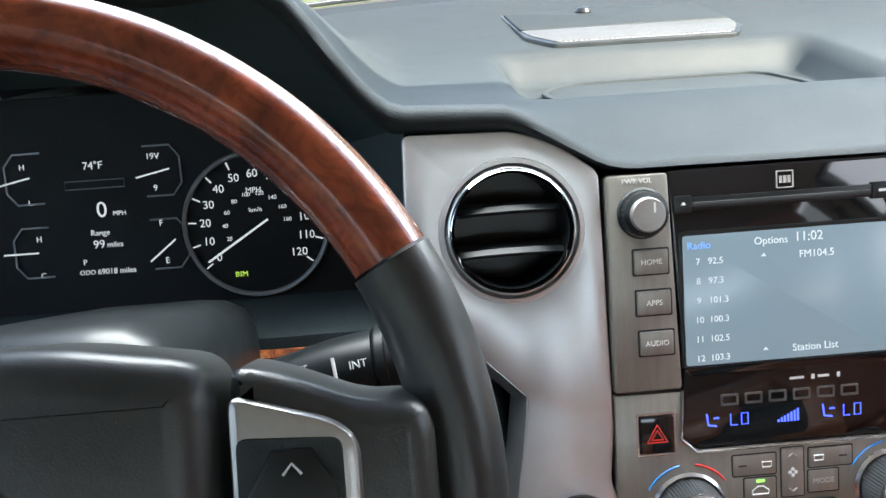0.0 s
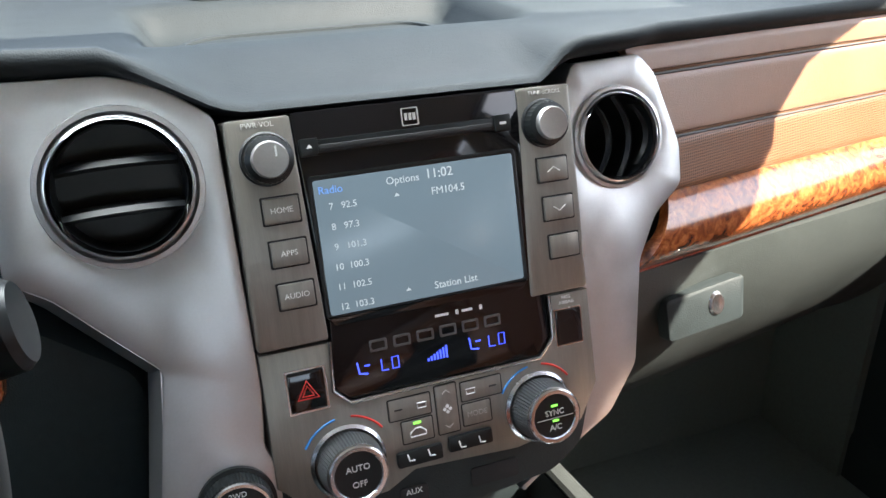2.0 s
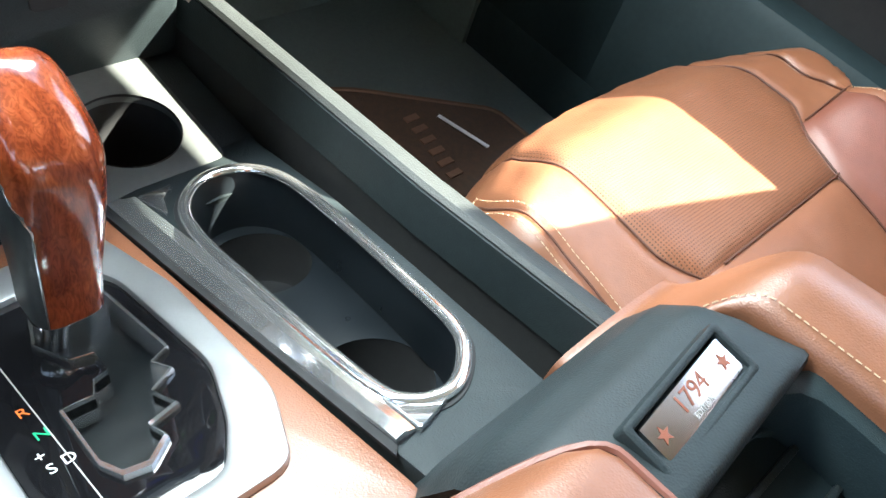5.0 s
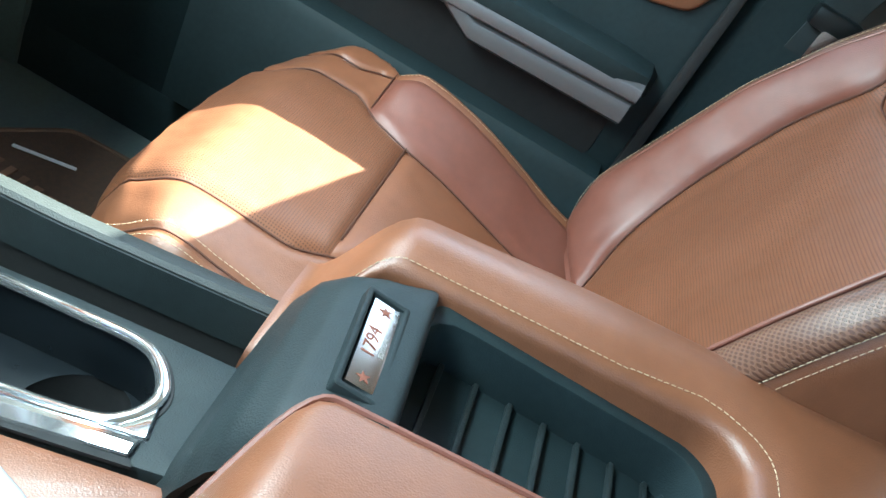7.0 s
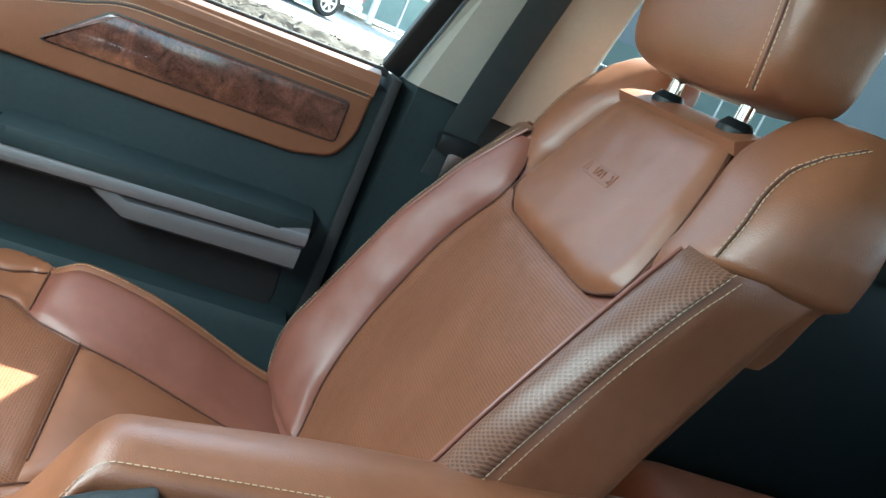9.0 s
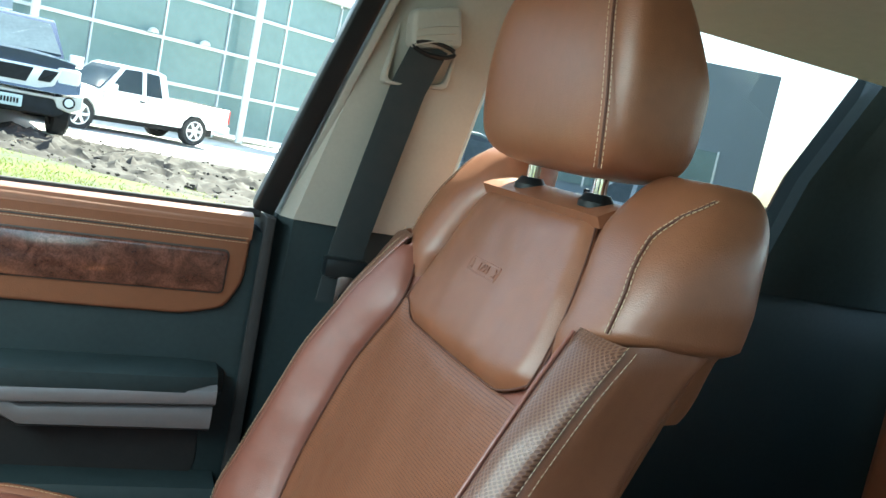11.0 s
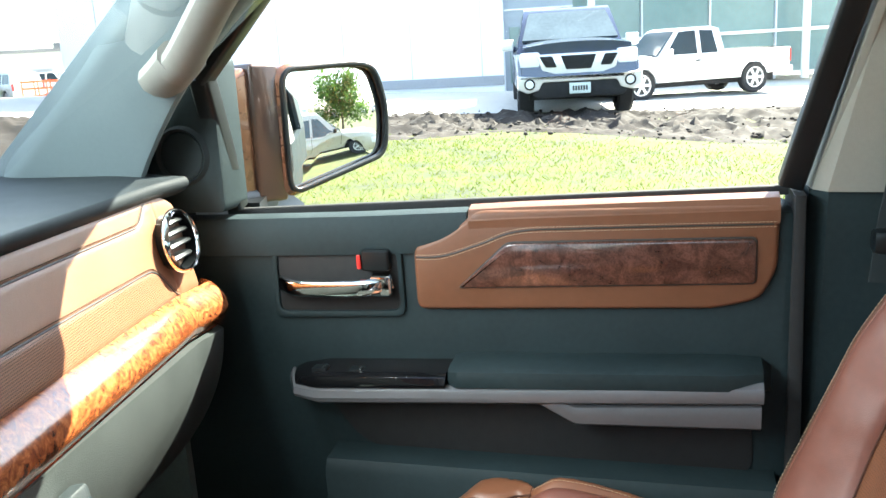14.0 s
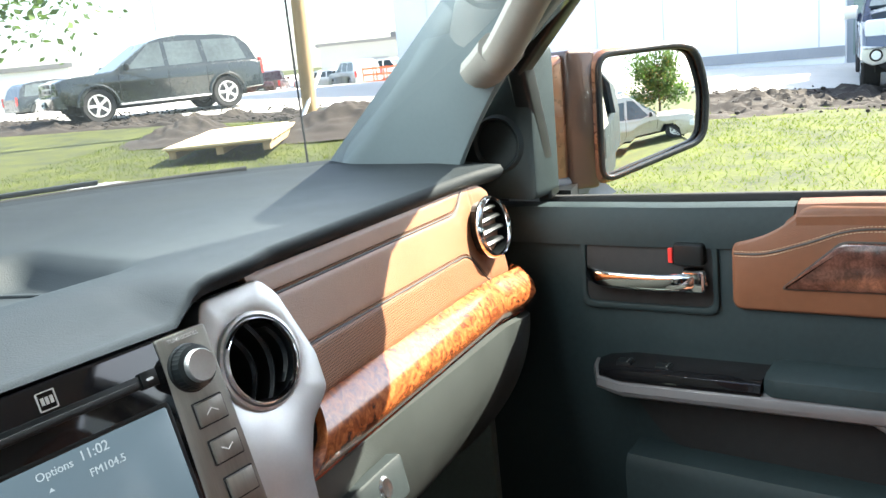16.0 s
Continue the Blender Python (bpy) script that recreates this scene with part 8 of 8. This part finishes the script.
for i in range(6):
    suv(place(-2 + 4.2 * i, -60 - 2 * i, 1.4 + 0.1 * i), (white_p, navy, silver_p, maroon, white_p, silver_p)[i], "saloon car in the distant row behind", "car")
pickup(place(11.3, -10.0, 0.9), navy, "dark pickup truck parked behind the cab", low_trim=True)
suv(place(15.6, -11.6, 0.5), silver_p, "silver SUV parked behind the cab")
suv(place(18.8, -6.9, 1.9), charcoal, "dark SUV parked beside the showroom")

# ---- buildings ----
clad = material("white_metal_cladding", (0.82, 0.83, 0.85), 0.5, var=0.04, scale=0.6)
wallb = thing("showroom_hall", "long white metal-clad hall with faint panel joints", "building")
part("wall", box(10, 14.0, 7.5, (27.7, 11.0, 4.0)), clad, wallb)
part("plinth", box(0.06, 14.0, 0.25, (22.66, 11.0, gz(22, 11) + 0.12)), material("grey_plinth", (0.3, 0.31, 0.33), 0.8, var=0.1, scale=2), wallb)
for i in range(7):
    part("panel_joint", box(0.012, 0.03, 7.0, (22.694, 4.6 + 2.0 * i, 4.2)), material("joint_grey", (0.5, 0.52, 0.55), 0.6) if i == 0 else bpy.data.materials["joint_grey"], wallb)
show = thing("glass_showroom", "glass-fronted showroom with white mullions", "building", Matrix.Translation((23.4, 2.25, gz(23, 0))) @ Matrix.Rotation(math.atan2(-0.904, 0.427), 4, "Z"))
pane_m = material("teal_facade_glass", (0.165, 0.235, 0.23), 0.12, var=0.12, scale=0.4, spec=0.6)
for i in range(6):
    for j in range(4):
        part("pane", box(1.92, 0.04, 1.14, (1.0 + 2.0 * i, 0.0, 0.75 + 1.2 * j), 0.0), pane_m, show)
    part("mullion", box(0.05, 0.10, 4.85, (2.0 * i, -0.03, 2.42)), bpy.data.materials["joint_grey"] if i % 2 else bright, show)
for j in range(5):
    part("transom", box(12.2, 0.14, 0.09, (6.0, -0.04, 0.14 + 1.2 * j)), bright, show)
part("column", tube([(6.6, -0.6, 0), (6.6, -0.6, 4.9)], 0.11, 14), white_p, show)
part("column", tube([(0.4, -0.5, 0), (0.4, -0.5, 4.9)], 0.10, 14), white_p, show)
part("roof", box(12.6, 5.0, 0.14, (6.0, 2.2, 4.98)), white_p, show)
part("back_wall", box(12.2, 0.1, 4.9, (6.0, 3.2, 2.45)), material("showroom_interior", (0.35, 0.38, 0.38), 0.8, var=0.1, scale=0.5), show)
for x in (3.6, 5.2):
    part("pendant_lamp", lathe([(0.16, 0), (0.12, 0.09), (0.03, 0.13), (0, 0.13)], 18, m=pose(x, -0.25, 2.6)), white_p, show)
ent = thing("entrance_block", "low grey link block between hall and showroom", "building", Matrix.Translation((22.9, 3.1, gz(22, 3))) @ Matrix.Rotation(radians(-84), 4, "Z"))
part("wall", box(1.9, 1.2, 3.5, (0, 0.7, 1.75)), material("slate_cladding", (0.26, 0.30, 0.34), 0.5, var=0.08, scale=1.0), ent)
for j in range(3):
    part("cladding_rib", box(1.92, 0.03, 0.03, (0, 0.09, 2.2 + 0.4 * j)), bright, ent)
part("window", box(1.5, 0.03, 1.5, (0.0, 0.085, 1.0)), pane_m, ent)
far1 = thing("far_warehouse", "low grey warehouse with shutter doors far off", "building", Matrix.Translation((65.1, 47.3, gz(65, 47))) @ Matrix.Rotation(radians(-48), 4, "Z") @ Matrix.Diagonal((1, 1, 0.76, 1)))
part("wall", box(30, 12, 4.6, (4, 6, 2.3)), material("grey_render", (0.42, 0.43, 0.41), 0.8, var=0.06, scale=0.3), far1)
part("roof", box(30.6, 12.6, 0.35, (4, 6, 4.7)), material("dark_roof", (0.2, 0.2, 0.2), 0.8, var=0.1, scale=1), far1)
for i in range(5):
    part("shutter", box(2.6, 0.1, 2.4, (-6 + 4.6 * i, -0.02, 1.5)), material("shutter_grey", (0.25, 0.27, 0.29), 0.6) if i == 0 else bpy.data.materials["shutter_grey"], far1)
part("roof_unit", box(1.2, 1.2, 0.8, (-3.5, 4, 5.2)), bpy.data.materials["dark_roof"], far1)
far2 = thing("far_hall", "low white hall with a dark roof edge far off", "building", Matrix.Translation((21, 57.1, gz(21, 57))) @ Matrix.Rotation(radians(-30), 4, "Z"))
part("wall", box(22, 10, 3.3, (0, 5, 1.65)), clad, far2)
part("roof", box(22.6, 10.6, 0.3, (0, 5, 3.45)), bpy.data.materials["dark_roof"], far2)
rear = thing("rear_workshop", "grey-blue clad building behind the parked cars", "building", Matrix.Translation((25.1, -22.9, -0.3)) @ Matrix.Rotation(radians(63.6), 4, "Z"))
part("wall", box(14.2, 8, 6.6, (7.1, -4, 3.3)), material("blue_grey_cladding", (0.26, 0.29, 0.32), 0.6, var=0.06, scale=0.4), rear)
part("window_band", box(11, 0.1, 2.2, (7.1, 0.02, 2.3)), pane_m, rear)
for i in range(8):
    part("mullion", box(0.08, 0.14, 2.3, (1.6 + 1.57 * i, 0.04, 2.3)), bright, rear)

# ---- pole, boards, mounds, fence ----
timber = material("weathered_timber", (0.34, 0.24, 0.13), 0.85, var=0.25, scale=3, bump=0.6, bscale=60, stretch=(6, 6, 0.6))
ply = material("pale_plywood", (0.62, 0.50, 0.33), 0.8, var=0.12, scale=3, stretch=(1, 6, 1))
pz = gz(11.9, 11.7)
po = thing("utility_pole", "weathered timber utility pole with a pale brace", "pole")
part("shaft", loft([[Vector((11.9 + 0.012 * z + r * math.cos(2 * math.pi * k / 16), 11.7 - 0.02 * z + r * math.sin(2 * math.pi * k / 16), pz + z)) for k in range(16)] for z, r in ((-0.2, 0.15), (2, 0.14), (5, 0.13), (9, 0.11))]), timber, po)
part("brace", box(0.06, 0.06, 1.3, (0, 0, 0.55), 0.01, m=Matrix.Translation((11.5, 11.6, pz)) @ Matrix.Rotation(radians(38), 4, "Y")), white_p, po)
part("footing", box(0.45, 0.35, 0.28, (12.2, 11.4, pz + 0.12), 0.05), concrete, po)
pal = thing("pallet", "timber pallet under a pale plywood sheet", "pallet", Matrix.Translation((8.5, 9.9, gz(8.5, 9.9))) @ Matrix.Rotation(math.atan2(2.2, 2.7), 4, "Z"))
part("sheet", box(3.3, 1.5, 0.03, (0, 0, 0.20), 0.004), ply, pal, "pale plywood sheet")
for y in (-0.65, 0, 0.65):
    part("bearer", box(3.1, 0.10, 0.10, (0, y, 0.10), 0.005), timber, pal)
for i in range(7):
    part("slat", box(0.12, 1.45, 0.025, (-1.5 + 0.5 * i, 0, 0.165)), timber, pal)
for x, y, r, h in ((9.3, 12.2, 1.3, 0.42), (10.6, 9.6, 1.7, 0.55)):
    md = surf(lambda u, v, x=x, y=y, r=r, h=h: (x + r * v * math.cos(6.2832 * u), y + r * v * math.sin(6.2832 * u), gz(x, y) - 0.02 + h * (1 - v) ** 1.2 * (1 + 0.35 * noise.noise(Vector((x + 3 * v * math.cos(6.2832 * u), y + 3 * v * math.sin(6.2832 * u), 2)))) + 0.13 * (1 - v) * noise.noise(Vector((x + 9 * v * math.cos(6.2832 * u), 9 * v * math.sin(6.2832 * u), 5)))), 60, 24)
    solo("soil_mound", md, soil, "heap of dark turned soil on the lawn", "soil mound", group="soil mounds", angle=60)
orange = material("orange_barrier", (0.75, 0.12, 0.03), 0.5, var=0.1, scale=10)
for i in range(2):
    a = radians(49.6 + 0.9 * i)
    x, y = 50 * math.sin(a), 50 * math.cos(a)
    fb = thing("site_barrier", "orange plastic site barrier", "barrier", place(x, y, -a), group="site barriers")
    for z in (0.25, 0.65, 1.0):
        part("rail", box(1.3, 0.05, 0.10, (0, 0, z), 0.01), orange, fb)
    for dx in (-0.6, 0, 0.6):
        part("post", box(0.07, 0.07, 1.1, (dx, 0, 0.55), 0.01), orange, fb)
lp = thing("light_mast", "thin grey lamp mast", "lamp post", place(20.5, 28.0, 0))
part("shaft", tube([(0, 0, 0), (0, 0, 9)], 0.06, 10), satin_chrome, lp)
part("lamp_head", box(0.7, 0.25, 0.12, (0.3, 0, 9.0), 0.03), smooth_black, lp)

# ---- trees ----
bark = material("grey_bark", (0.12, 0.09, 0.065), 0.95, var=0.3, scale=8, bump=1.0, bscale=40, stretch=(3, 3, 0.6))
leaf = island_mix("leaf_green", (0.035, 0.085, 0.015), (0.11, 0.19, 0.035), 0.6, 0.4)


def tree(x, y, h, spread, seed, leaves=5200, label="leafy green tree with a rounded uneven crown", z=None, size=0.11, trunk=True, bare=0.28):
    r = random.Random(seed)
    t = thing("tree", label, "tree", Matrix.Translation((x, y, gz(x, y) if z is None else z)), group="trees")
    bm = bmesh.new()
    top = h * 0.72
    pts = [(0.05 * math.sin(k), 0.05 * math.cos(2 * k), top * k / 5) for k in range(6)]
    loft([[Vector((p[0] + q * math.cos(2 * math.pi * i / 9), p[1] + q * math.sin(2 * math.pi * i / 9), p[2])) for i in range(9)] for p, q in zip(pts, (0.028 * h, 0.022 * h, 0.018 * h, 0.014 * h, 0.009 * h, 0.004 * h))], bm=bm)
    ends = []
    for k in range(11):
        a, zz = 2.4 * k + r.random(), lerp(bare * h, top, k / 11)
        ln = spread * r.uniform(0.6, 1.0) * (1 - 0.4 * k / 11)
        e = Vector((ln * math.cos(a), ln * math.sin(a), zz + h * r.uniform(0.10, 0.24)))
        mid = Vector((0.45 * e.x, 0.45 * e.y, zz + (e.z - zz) * 0.62))
        loft([[c + Vector((q * math.cos(2 * math.pi * i / 6), q * math.sin(2 * math.pi * i / 6), 0)) for i in range(6)] for c, q in ((Vector((0, 0, zz)), 0.011 * h), (mid, 0.007 * h), (e, 0.002 * h))], bm=bm)
        ends += [e, mid, e * 0.8 + Vector((0, 0, 0.04 * h))]
    ends.append(Vector((0, 0, h * 0.92)))
    part("trunk", bm, bark, t)
    cb = bmesh.new()
    for i in range(leaves):
        c = r.choice(ends)
        p = c + Vector((r.gauss(0, 0.17), r.gauss(0, 0.17), r.gauss(0.0, 0.14))) * spread
        s = size * r.uniform(0.6, 1.3)
        q = Euler((r.uniform(-1.2, 1.2), r.uniform(-1.2, 1.2), r.uniform(0, 6.28))).to_matrix()
        cb.faces.new([cb.verts.new(p + q @ Vector(v)) for v in ((-s * 0.45, 0, 0), (0, -s * 0.8, 0.1 * s), (s * 0.45, 0, 0), (0, s * 0.9, -0.15 * s))])
    part("crown", cb, leaf, t, "crown of many small green leaves")
    return t


tree(4.0, -26.0, 5.6, 2.7, 3, 8000, size=0.16, bare=0.2)
tree(15.2, 40.0, 7.2, 3.0, 5, 4500, "pale green tree beside the far hall", size=0.22)
tree(11.0, 42.0, 6.2, 2.6, 8, 3500, "pale green tree beside the far hall", size=0.22)
# a twig with leaves that hangs in from a tree beside the lawn
tree(4.33, 9.7, 5.15, 2.5, 12, 5200, "young tree whose twigs hang over the lawn", size=0.075, bare=0.32)
